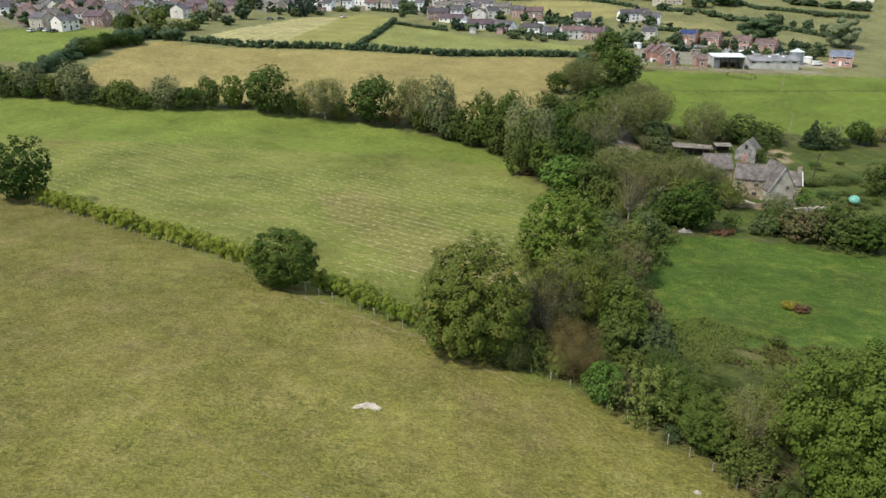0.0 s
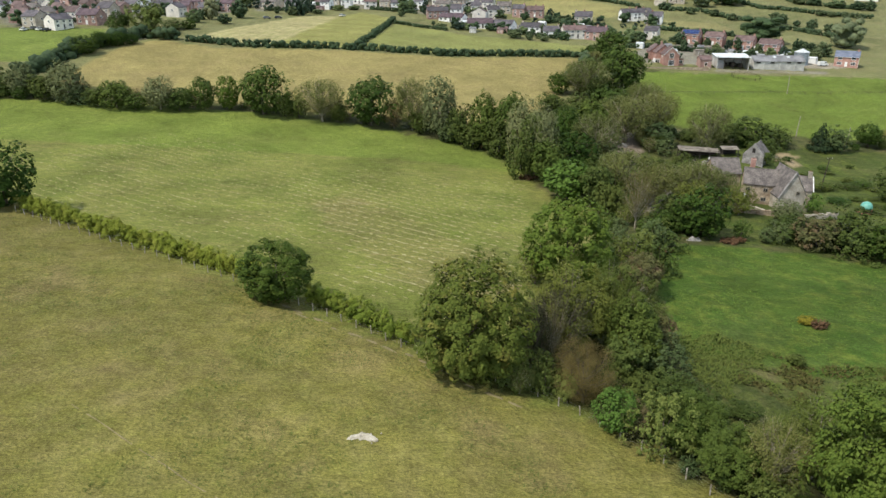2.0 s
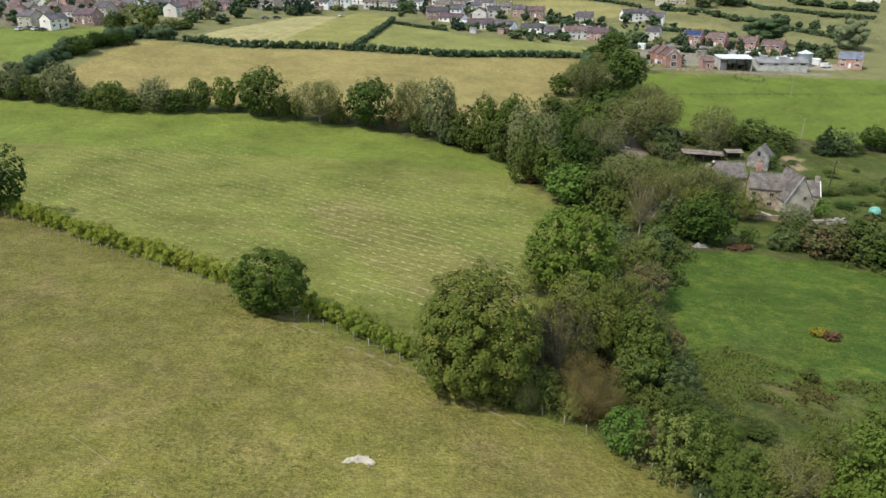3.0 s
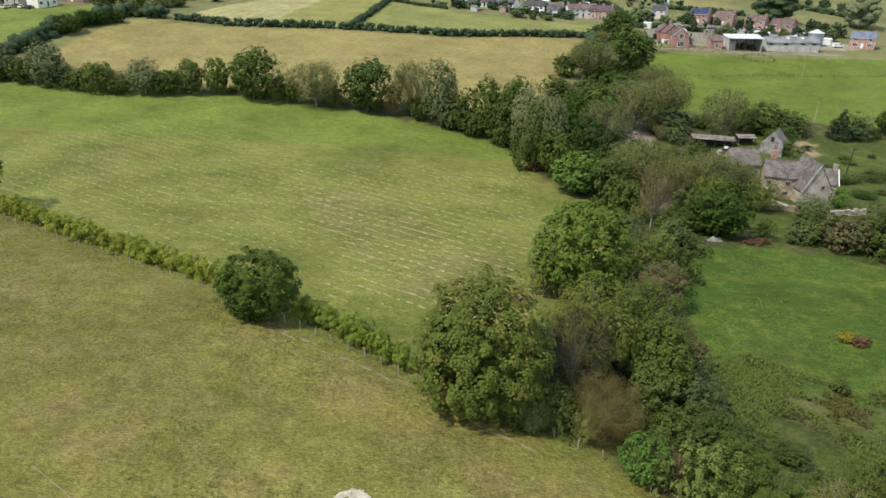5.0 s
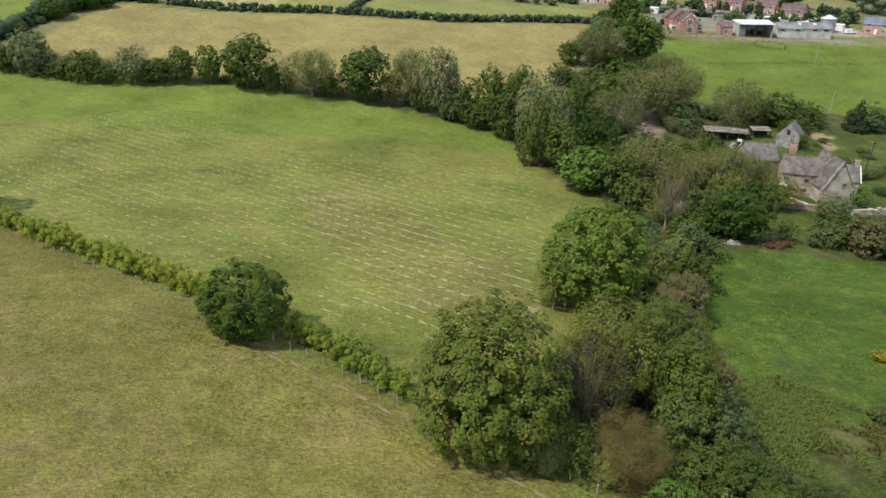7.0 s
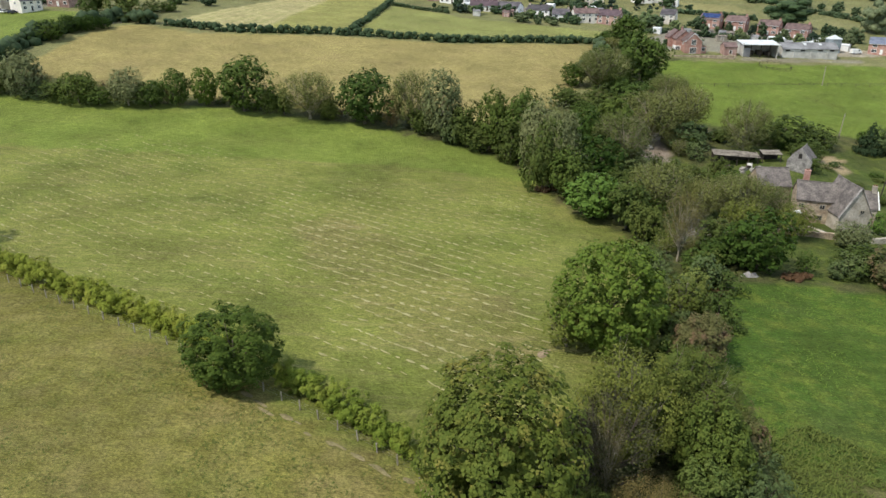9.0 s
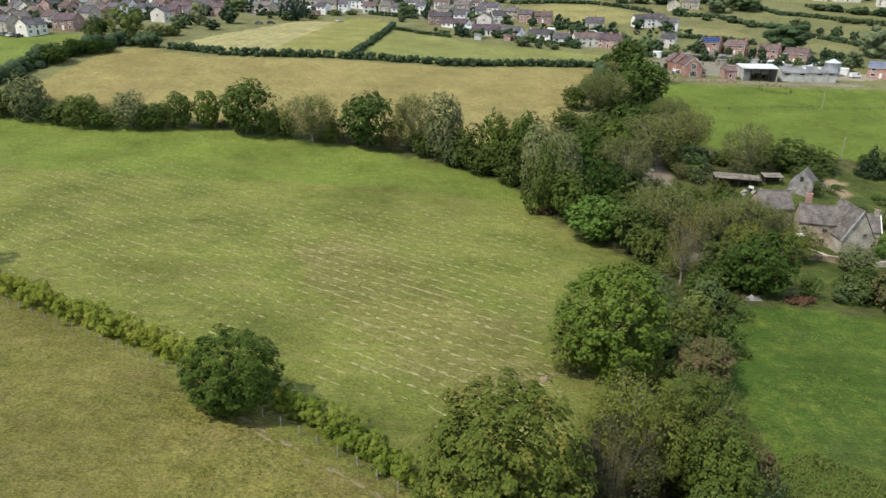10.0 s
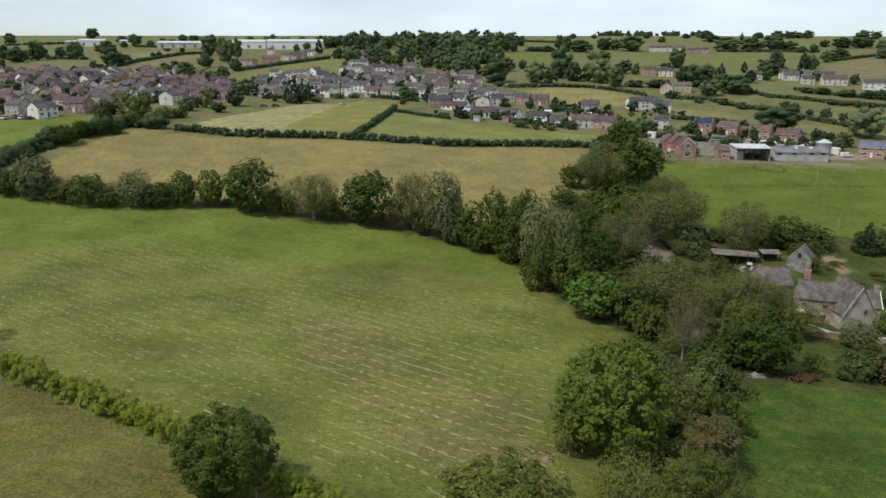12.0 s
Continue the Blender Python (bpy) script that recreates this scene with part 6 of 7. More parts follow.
def ring_pen(x, y, radius):
    """A round exercise pen of rails."""
    pts = [(x + math.cos(a) * radius, y + math.sin(a) * radius) for a in np.linspace(0, 2 * math.pi, 25)]
    ob = fence(pts, 2.5, 1.2, "round pen of thin metal rails in the paddock", 4, rails=2, material=DARK_TIMBER)
    ob.name = "round_pen"
    ob["category"] = "pen"


ring_pen(134.5, 314.5, 6.0)


# ---- buildings ----
def wall_mesh(w, d, eave, ridge, material, sink=1.5):
    """A gabled block, its ridge along x, its front towards -y."""
    b = Build()
    h, e = d / 2, w / 2
    b.prism([(-e, -h, -sink), (-e, h, -sink), (-e, h, eave), (-e, 0, ridge), (-e, -h, eave)][::-1], (w, 0, 0))
    return b.mesh("wall", material)


def roof_mesh(w, d, eave, ridge, material, over=0.3, thick=0.16, ridge_cap=True, sag=0.0):
    """Two slopes and a ridge as one shell, its ridge along x, a little sunk in the middle where it sags."""
    h, e = d / 2, w / 2 + over * 0.6
    slope = (ridge - eave) / h
    lo = eave - slope * over + 0.05
    top = thick + (0.1 if ridge_cap else 0.0)
    outline = [(-h - over, lo), (0, ridge + 0.05), (h + over, lo), (h + over, lo + thick), (0.16, ridge + 0.05 + thick - 0.16 * slope),
               (0.1, ridge + 0.05 + top), (-0.1, ridge + 0.05 + top), (-0.16, ridge + 0.05 + thick - 0.16 * slope), (-h - over, lo + thick)]
    cuts, n = 6, len(outline)
    b = Build()
    for k in range(cuts + 1):
        dip = sag * math.sin(math.pi * k / cuts)
        for y, z in outline:
            b.v.append((-e + 2 * e * k / cuts, y, z - dip * (1 - 0.6 * abs(y) / (h + over))))
    for k in range(cuts):
        for j in range(n):
            a, c = k * n + j, k * n + (j + 1) % n
            b.f.append((a, a + n, c + n, c))
            b.i.append(0)
    b.f += [tuple(range(n)), tuple(range(cuts * n + n - 1, cuts * n - 1, -1))]
    b.i += [0, 0]
    return b.mesh("roof", material)


def frame_mesh(w, h, bars, material):
    """A window frame with glazing bars in one piece, facing -y, its pane set back."""
    t = 0.09
    xs = [-w / 2 - t, -w / 2 + t * 0.5]
    for k in range(bars):
        x = -w / 2 + w * (k + 1) / (bars + 1)
        xs += [x - 0.04, x + 0.04]
    xs += [w / 2 - t * 0.5, w / 2 + t]
    zs = [-t, t * 0.5, h - t * 0.5, h + t]
    bm = bmesh.new()
    grid = [[bm.verts.new((x, 0.03, z)) for x in xs] for z in zs]
    for r in range(3):
        for c in range(len(xs) - 1):
            if r == 1 and c % 2 == 1:
                continue
            bm.faces.new((grid[r][c], grid[r][c + 1], grid[r + 1][c + 1], grid[r + 1][c]))
    made = bmesh.ops.extrude_face_region(bm, geom=bm.faces[:])
    bmesh.ops.translate(bm, vec=(0, -0.11, 0), verts=[v for v in made["geom"] if isinstance(v, bmesh.types.BMVert)])
    bmesh.ops.recalc_face_normals(bm, faces=bm.faces[:])
    me = bpy.data.meshes.new("window")
    bm.to_mesh(me)
    bm.free()
    me.materials.append(material)
    return me


def pane_mesh(w, h):
    return Build().box(-w / 2, w / 2, -0.02, 0.02, 0, h).mesh("pane", GLASS)


WINDOWS = {}


def window(parent, x, y, z, w=1.2, h=1.1, face=0.0, bars=1, frame=WHITE_PAINT, m=None):
    key = (w, h, bars, frame.name)
    if key not in WINDOWS:
        WINDOWS[key] = (frame_mesh(w, h, bars, frame), pane_mesh(w, h))
    ob = part("window", WINDOWS[key][0], parent, m=m if m is not None else pose(x, y, z, 0, 0, face))
    part("pane", WINDOWS[key][1], ob)
    return ob


def door(parent, x, y, z, w=0.9, h=2.0, face=0.0, material=DARK_TIMBER):
    b = Build()
    b.box(-w / 2, w / 2, -0.05, 0.02, 0, h)
    b.box(-w / 2 - 0.1, -w / 2, -0.09, 0.02, 0, h + 0.1, 1)
    b.box(w / 2, w / 2 + 0.1, -0.09, 0.02, 0, h + 0.1, 1)
    b.box(-w / 2, w / 2, -0.09, 0.02, h, h + 0.1, 1)
    b.box(w / 2 - 0.16, w / 2 - 0.1, -0.1, -0.05, h * 0.48, h * 0.53, 1)
    return part("door", b.mesh("door", material, WHITE_PAINT), parent, m=pose(x, y, z, 0, 0, face))


def chimney(parent, x, y, top, base, material=BRICK, wide=0.9, deep=0.6, pots=2):
    b = Build()
    b.box(-wide / 2, wide / 2, -deep / 2, deep / 2, base, top)
    b.box(-wide / 2 - 0.06, wide / 2 + 0.06, -deep / 2 - 0.06, deep / 2 + 0.06, top, top + 0.15)
    for k in range(pots):
        px = (k - (pots - 1) / 2) * 0.38
        b.tube([(px, 0, top + 0.15), (px, 0, top + 0.5)], [0.13, 0.1], 8, 1)
    return part("chimney", b.mesh("chimney", material, RUST), parent, m=pose(x, y, 0))


def gutter(parent, w, y, z, material=WHITE_PAINT):
    s = -1 if y < 0 else 1
    b = Build().box(-w / 2 - 0.15, w / 2 + 0.15, y - 0.06, y + 0.06, z - 0.1, z)
    b.tube([(w / 2 - 0.2, y - s * 0.15, z - 0.08), (w / 2 - 0.2, y - s * 0.15, 0)], [0.05, 0.05], 5)
    return part("gutter", b.mesh("gutter", material), parent)


LOOKS = {
    "b": (DULL_BRICK, (PURPLE_TILE, BROWN_TILE, VILLAGE_SLATE), "dull red-brick house with a tiled roof in the village"),
    "s": (GREY_WALL, (VILLAGE_SLATE, BROWN_TILE), "pale rendered house with a grey roof in the village"),
    "w": (WHITE_WALL, (VILLAGE_SLATE, VILLAGE_SLATE), "white-rendered house with a slate roof in the village"),
    "d": (STONE_WALL, (VILLAGE_SLATE, SLATE), "brown stone house with a dark slate roof in the village"),
    "u": (WHITE_WALL, (VILLAGE_SLATE, PURPLE_TILE), "low pale bungalow with a wide grey roof"),
}
STREET = random.Random(31)
HOMES = []


def village_house(look_, x, y, yaw, w):
    """A house of the village: walls, roof, chimney, windows and a door."""
    wall, roofs, label = LOOKS[look_]
    low = look_ == "u"
    d = STREET.uniform(6.5, 8.0)
    eave = 2.4 if low else STREET.uniform(4.1, 4.8)
    ridge = eave + d * STREET.uniform(0.27, 0.35)
    turned = STREET.random() < 0.25 and not low and w < 10
    if turned:
        yaw += 90
    ob = thing("house", x, y + d / 2, yaw=yaw, label=label, category="house", group="village houses")
    HOMES.append((x, y + d / 2))
    w = max(w, 5.5)
    part("wall", wall_mesh(w, d, eave, ridge, wall, 3.0), ob)
    part("roof", roof_mesh(w, d, eave, ridge, STREET.choice(roofs)), ob)
    chimney(ob, STREET.choice((-1, 1)) * (w / 2 - 0.6), 0, ridge + 0.8, ridge - 1.0, DULL_BRICK if look_ in "bw" else STONE_WALL)
    if w > 9 and not low:
        chimney(ob, 0.3, 0, ridge + 0.8, ridge - 1.0, DULL_BRICK)
    n = max(2, int(w / 3))
    for k in range(n):
        px = -w / 2 + w * (k + 0.5) / n
        front = -d / 2 - 0.01
        if not low:
            window(ob, px, front, 2.85, 1.2, 1.0)
        if k == n // 2:
            door(ob, px, front, 0.1, material=WHITE_PAINT if STREET.random() < 0.4 else DARK_TIMBER)
        else:
            window(ob, px, front, 1.0, 1.4, 1.1)
    for s in (-1, 1):
        window(ob, s * (w / 2 + 0.01), 0, 1.0 if low else 2.85, 1.0, 1.0, face=90 * s)
    return ob


def brick_villa():
    """The red-brick house at the paddock, with stepped rear gables and a glazed gable front."""
    ob = thing("brick_house", 107.2, 331.5, yaw=-2, label="red-brick house with stacked gables and white french windows", category="house")
    m = pose(0, 0, 0, 0, 0, 90)
    for k, (off, y, w, d, eave, ridge) in enumerate(((0, 3.0, 7.0, 8.2, 4.7, 7.6), (-2.2, 10.0, 7.0, 8.6, 4.9, 7.9), (-4.0, 17.0, 7.0, 8.2, 4.9, 7.6))):
        part("wall", wall_mesh(w, d, eave, ridge, BRICK), ob, m=pose(off, y, 0) @ m)
        part("roof", roof_mesh(w, d, eave, ridge, BROWN_TILE, over=0.35), ob, m=pose(off, y, 0) @ m)
    barge = Build()
    for s in (-1, 1):
        barge.prism([(0, -0.82, 7.75), (s * 4.5, -0.82, 4.5), (s * 4.5, -0.82, 4.25), (0, -0.82, 7.5)][::s], (0, -0.06, 0))
    part("bargeboard", barge.mesh("bargeboard", WHITE_PAINT), ob, "white bargeboard")
    window(ob, 0, -0.52, 3.2, 2.2, 2.0, bars=2)
    window(ob, 0, -0.52, 0.15, 3.0, 2.1, bars=3)
    for x in (-4.12, 4.12):
        window(ob, x, 3.0, 3.2, 1.2, 1.1, face=90 if x > 0 else -90)
    side = Build().box(4.13, 7.0, 1.0, 6.0, -1, 2.4)
    part("side_room", side.mesh("side_room", BRICK), ob, "brick side room")
    lean = Build().prism([(4.1, 0.8, 3.3), (7.3, 0.8, 2.4), (7.3, 0.8, 2.55), (4.1, 0.8, 3.45)][::-1], (0, 5.4, 0))
    part("side_roof", lean.mesh("side_roof", BROWN_TILE), ob)
    window(ob, 5.6, 0.98, 0.9, 1.6, 1.2)
    conservatory = Build().box(-7.0, -4.13, 6.0, 10.0, -1, 2.3)
    part("conservatory", conservatory.mesh("conservatory", WHITE_PAINT), ob, "white conservatory")
    window(ob, -5.6, 5.98, 0.6, 2.2, 1.5, bars=3)
    chimney(ob, -2.2, 13.0, 8.9, 6.5, BRICK)
    ob.scale = (0.82, 0.9, 1.04)
    patio = thing("garden_wall", 108, 324.5, yaw=-2, label="low stone wall round the brick house's garden", category="wall")
    b = Build().box(-14, 14, -0.2, 0.2, -1, 0.9).box(13.6, 14, 0.2, 10, -1, 0.9)
    part("stonework", b.mesh("stonework", STONE), patio)


def detached(x, y, yaw, w, d, roof, label, solar=False, garage=False):
    ob = thing("house", x, y, yaw=yaw, label=label, category="house", group="brick houses by the farm")
    eave, ridge = 4.4, 6.6
    part("wall", wall_mesh(w, d, eave, ridge, BRICK), ob)
    part("roof", roof_mesh(w, d, eave, ridge, roof), ob)
    gutter(ob, w, -d / 2 - 0.3, eave - 0.1)
    for px in (-w * 0.28, w * 0.28):
        window(ob, px, -d / 2 - 0.01, 3.1, 1.7, 1.1, bars=2)
        window(ob, px, -d / 2 - 0.01, 0.9, 1.9, 1.2, bars=2)
    door(ob, 0, -d / 2 - 0.01, 0.1, material=WHITE_PAINT)
    chimney(ob, w / 2 - 0.8, 0, ridge + 0.8, ridge - 1, BRICK)
    window(ob, w / 2 + 0.01, 0, 3.1, 1.0, 1.0, face=90)
    if solar:
        slope = math.atan2(ridge - eave, d / 2)
        for k in range(5):
            for r in range(2):
                b = Build().box(-0.85, 0.85, -0.75, 0.75, 0, 0.06).box(-0.9, 0.9, -0.8, 0.8, -0.03, 0.0, 1)
                part("solar_panel", b.mesh("solar_panel", SOLAR, WIRE), ob,
                     m=pose(-w * 0.36 + k * w * 0.18, -d * (0.36 - 0.2 * r), eave + (0.14 + 0.2 * r) * d * math.tan(slope) + 0.42, math.degrees(slope)))
    if garage:
        b = Build().box(w / 2, w / 2 + 3.4, -d / 2 + 1, d / 2 - 1, -1, 2.6).box(w / 2 + 0.4, w / 2 + 3.0, -d / 2 + 0.95, -d / 2 + 1, 0, 2.1, 1)
        part("garage", b.mesh("garage", BRICK, WHITE_PAINT), ob)
    return ob


def farm_sheds():
    ob = thing("open_barn", 134.6, 333.4, yaw=-6, label="open-fronted barn with a pale sheet roof and dark inside", category="barn")
    part("back_wall", Build().box(-8.6, 8.6, 4.6, 4.9, -1.5, 5.0).mesh("back_wall", BLOCK), ob)
    for x in (-8.6, 8.3):
        part("side_wall", Build().box(x, x + 0.3, -4.6, 4.6, -1.5, 5.2).mesh("side_wall", BLOCK), ob)
    part("bay_wall", Build().box(-8.3, -4.9, -4.4, -4.1, -1.5, 3.4).mesh("bay_wall", GREY_TIN), ob)
    for x in (-4.8, 0.0, 4.4):
        part("post", Build().box(x, x + 0.25, -4.55, -4.3, -1.5, 4.9).mesh("post", DARK_TIMBER), ob)
    roof = Build().prism([(-9.2, -5.4, 4.7), (-9.2, 5.2, 5.5), (-9.2, 5.2, 5.65), (-9.2, -5.4, 4.85)][::-1], (18.4, 0, 0))
    part("roof", roof.mesh("roof", TIN), ob, "pale sheet roof")
    for k, (x, z) in enumerate(((-2.5, 1.1), (2.0, 1.4), (6.0, 0.9))):
        part("bale", Build().box(x - 1.4, x + 1.4, 1.0, 3.4, -0.8, z + 0.5).mesh("bale", DARK_TIMBER), ob)
    ob.scale = (0.8, 1, 1)
    shed = thing("brick_shed", 122.6, 333.0, yaw=-4, label="small brick shed beside the open barn", category="shed")
    part("wall", wall_mesh(5.0, 6.0, 3.2, 4.6, DULL_BRICK), shed)
    part("roof", roof_mesh(5.0, 6.0, 3.2, 4.6, BROWN_TILE), shed)
    door(shed, 0, -3.01, 0)
    block = thing("block_barn", 155.8, 335.2, yaw=-2, label="long low block barn with a grey sheet roof and skylights", category="barn")
    part("wall", wall_mesh(22.0, 8.5, 3.4, 5.4, BLOCK), block)
    part("roof", roof_mesh(22.0, 8.5, 3.4, 5.4, GREY_TIN, over=0.4, ridge_cap=False), block)
    for x in (-6.5, 0.5, 7.0):
        part("pier", Build().box(x - 0.25, x + 0.25, -4.5, -4.2, -1, 3.2).mesh("pier", BLOCK), block)
    # vents as dark panels on the solid wall, their shade as colour
    for x in (-9.0, -3.0, 4.0, 8.6):
        part("vent_shade", Build().box(x - 0.9, x + 0.9, -4.32, -4.2, 2.5, 3.1).mesh("vent_shade", INSIDE_SHADE), block)
    for x in (-1.5, 4.5):
        m = pose(x, -1.6, 5.02, 25)
        part("skylight", Build().box(-0.6, 0.6, -0.7, 0.7, 0, 0.09).mesh("skylight", TIN), block, m=m)
    block.scale = (1.02, 1, 1)
    silo = thing("silo", 172.6, 346.0, label="round grey steel silo with a shallow cone roof", category="silo")
    wall = Build()
    rings = [(0.0, 3.1), (5.6, 3.1)]
    wall.tube([(0, 0, -1), (0, 0, 5.6)], [3.2, 3.2], 24)
    part("drum", wall.mesh("drum", SILO_STEEL, smooth=False), silo)
    for k in range(4):
        part("hoop", Build().tube([(0, 0, 1.0 + k * 1.3), (0, 0, 1.1 + k * 1.3)], [3.25, 3.25], 24).mesh("hoop", GREY_TIN), silo)
    part("roof", Build().tube([(0, 0, 5.6), (0, 0, 6.9), (0, 0, 7.1)], [3.35, 0.5, 0.3], 24).mesh("roof", TIN), silo)


def van(x, y, yaw):
    ob = thing("van", x, y, yaw=yaw, label="white parked van on the pale yard", category="van")
    body = Build().prism([(-2.3, -0.95, 0.45), (2.3, -0.95, 0.45), (2.3, -0.95, 1.2), (1.7, -0.95, 1.35), (1.2, -0.95, 2.1), (-2.3, -0.95, 2.15)], (0, 1.9, 0))
    part("body", body.mesh("body", WHITE_PAINT), ob)
    glass_ = Build().prism([(1.24, -0.85, 2.02), (1.72, -0.85, 1.4), (1.76, -0.85, 1.42), (1.28, -0.85, 2.04)], (0, 1.7, 0)).box(0.4, 1.2, -0.965, -0.945, 1.35, 1.95).box(0.4, 1.2, 0.945, 0.965, 1.35, 1.95)
    part("windows", glass_.mesh("windows", GLASS), ob)
    for wx in (-1.5, 1.5):
        for wy in (-0.92, 0.92):
            tyre = part("wheel", Build().tube([(0, -0.11, 0), (0, 0.11, 0)], [0.34, 0.34], 14).mesh("wheel", RUBBER), ob, m=pose(wx, wy, 0.34))
            part("hub", Build().tube([(0, -0.12, 0), (0, 0.12, 0)], [0.18, 0.18], 10).mesh("hub", WIRE), tyre)


def car(x, y, yaw, paint, label):
    ob = thing("car", x, y, yaw=yaw, label=label, category="car")
    b = Build().prism([(-2.1, -0.85, 0.4), (2.1, -0.85, 0.4), (2.1, -0.85, 0.8), (1.1, -0.85, 0.95), (-2.1, -0.85, 0.95)], (0, 1.7, 0))
    part("body", b.mesh("body", paint), ob)
    c = Build().prism([(-1.9, -0.75, 0.95), (1.05, -0.75, 0.95), (0.4, -0.7, 1.42), (-1.5, -0.7, 1.42)], (0, 1.5, 0))
    part("cabin", c.mesh("cabin", GLASS), ob)
    part("roof", Build().box(-1.5, 0.42, -0.68, 0.73, 1.42, 1.47).mesh("roof", paint), ob)
    for wx in (-1.35, 1.35):
        for wy in (-0.82, 0.82):
            part("wheel", Build().tube([(0, -0.1, 0), (0, 0.1, 0)], [0.31, 0.31], 12).mesh("wheel", RUBBER), ob, m=pose(wx, wy, 0.31))


def farmhouse():
    """The old stone farmhouse: a main range, a lower wing to the front, a set-back cottage and an end bay."""
    ob = thing("farmhouse", 82.0, 172.2, -10.9, -19, "old rambling farmhouse of brown stone under sagging stone-slate roofs", "house")
    # main range
    part("main_wall", wall_mesh(10.4, 7.0, 4.9, 7.8, STONE), ob, m=pose(0, 0.0, 0))
    part("main_roof", roof_mesh(10.4, 7.0, 4.9, 7.8, SLATE, over=0.25, sag=0.18), ob, "mossy stone-slate roof, slightly sagging", pose(0, 0.0, 0))
    for x, z, w in ((-4.2, 3.2, 0.9), (-0.3, 3.2, 0.9), (-0.5, 0.9, 1.0)):
        window(ob, x, -3.52, z, w, 0.85, frame=POST)
    hood = Build().prism([(-5.4, -3.5, 2.35), (-5.4, -4.7, 2.1), (-5.4, -4.7, 2.2), (-5.4, -3.5, 2.5)], (1.4, 0, 0))
    part("porch_roof", hood.mesh("porch_roof", TIN), ob, "pale sheet porch roof")
    door(ob, -4.3, -3.52, 0.0)
    chimney(ob, -3.4, 1.6, 9.6, 5.6, BRICK, 1.1, 0.8)
    flue = Build().box(-4.6, -3.4, -0.1, 0.3, 7.45, 7.75)
    part("flashing", flue.mesh("flashing", WHITE_PAINT), ob, "white flashing on the ridge")
    # front wing, ridge towards the meadow
    m = pose(3.9, -2.6, -0.2, 0, 0, 108)
    part("wing_wall", wall_mesh(9.0, 6.2, 3.6, 9.2, PALE_STONE), ob, m=m)
    part("wing_roof", roof_mesh(9.0, 6.2, 3.6, 9.2, SLATE, over=0.2, sag=0.1), ob, "dark slate roof of the front wing", m=m)
    coping = Build()
    for s in (-1, 1):
        coping.prism([(0, -4.75, 9.55), (s * 3.4, -4.75, 3.4), (s * 3.4, -4.75, 3.15), (0, -4.75, 9.25)][::s], (0, 0.5, 0))
    part("coping", coping.mesh("coping", GREY_STONE), ob, "weathered grey stone gable coping", pose(3.9, -2.6, -0.2, 0, 0, 18))
    window(ob, 0, 0, 0, 0.9, 0.9, frame=POST, m=pose(3.9, -2.6, -0.2, 0, 0, 18) @ pose(0.3, -4.52, 1.2))
    window(ob, 0, 0, 0, 0.7, 0.8, frame=POST, m=pose(3.9, -2.6, -0.2, 0, 0, 18) @ pose(1.0, -4.52, 4.0))
    # end bay with white verge
    part("bay_wall", wall_mesh(4.4, 7.0, 3.9, 6.4, PALE_STONE), ob, m=pose(7.6, 0.8, 0))
    part("bay_roof", roof_mesh(4.4, 7.0, 3.9, 6.4, SLATE, over=0.2), ob, m=pose(7.6, 0.8, 0))
    verge = Build()
    for s in (-1, 1):
        verge.prism([(9.95, 0.8, 6.7), (9.95, 0.8 + s * 3.8, 4.0), (9.95, 0.8 + s * 3.8, 3.85), (9.95, 0.8, 6.55)][::s], (0.18, 0, 0))
    part("verge", verge.mesh("verge", WHITE_PAINT), ob, "white-painted gable verge")
    chimney(ob, 9.3, 0.8, 7.6, 5.4, PALE_STONE, 0.8, 0.8)
    for x in (6.6, 7.6):
        chimney(ob, x, -3.2, 4.9, 3.0, PALE_STONE, 0.7, 0.7, 0)
    part("lean_to_wall", Build().box(6.9, 8.8, -6.0, -2.7, -1.5, 3.4).mesh("lean_to_wall", STONE), ob)
    window(ob, 7.8, -6.02, 1.4, 0.9, 1.0, frame=POST)
    # set-back cottage
    c = pose(-9.6, 7.2, 0.2, 0, 0, 15)
    part("cottage_wall", wall_mesh(6.8, 7.0, 4.9, 7.9, STONE), ob, m=c)
    part("cottage_roof", roof_mesh(6.8, 7.0, 4.9, 7.9, SLATE, over=0.25, sag=0.1), ob, m=c)
    window(ob, 0, 0, 0, 1.1, 1.2, bars=2, frame=POST, m=c @ pose(-0.6, -3.52, 2.3))
    shed = thing("stone_barn", 93.0, 203.6, height(93.0, 203.6) - 1.5, 55, "small ruined stone barn with a steep slate roof", "barn")
    part("wall", wall_mesh(7.4, 5.4, 3.2, 6.1, GREY_STONE, 3.0), shed)
    part("roof", roof_mesh(7.0, 5.4, 3.2, 6.1, SLATE, over=0.15), shed)
    gable = Build().prism([(-4.1, -2.75, -2), (-4.1, 2.75, -2), (-4.1, 2.75, 3.6), (-4.1, 0, 6.8), (-4.1, -2.75, 3.6)][::-1], (0.5, 0, 0))
    part("gable_wall", gable.mesh("gable_wall", GREY_STONE), shed, "pale stone gable standing above the roof")
    # no hole in the gable: a dark panel gives the loft's shade
    part("loft_shade", Build().box(-4.14, -4.08, -0.4, 0.4, 4.2, 5.4).mesh("loft_shade", INSIDE_SHADE), shed)
    wall = thing("garden_wall", 73.5, 160.5, yaw=-14, label="tumbled dry-stone garden wall below the farmhouse", category="wall")
    b = Build()
    for k in range(14):
        b.box(-5 + k * 0.75, -4.3 + k * 0.75, -0.3, 0.3, -1, 1.0 + 0.25 * noise.noise((k * 0.7, 3.0, 1.0)))
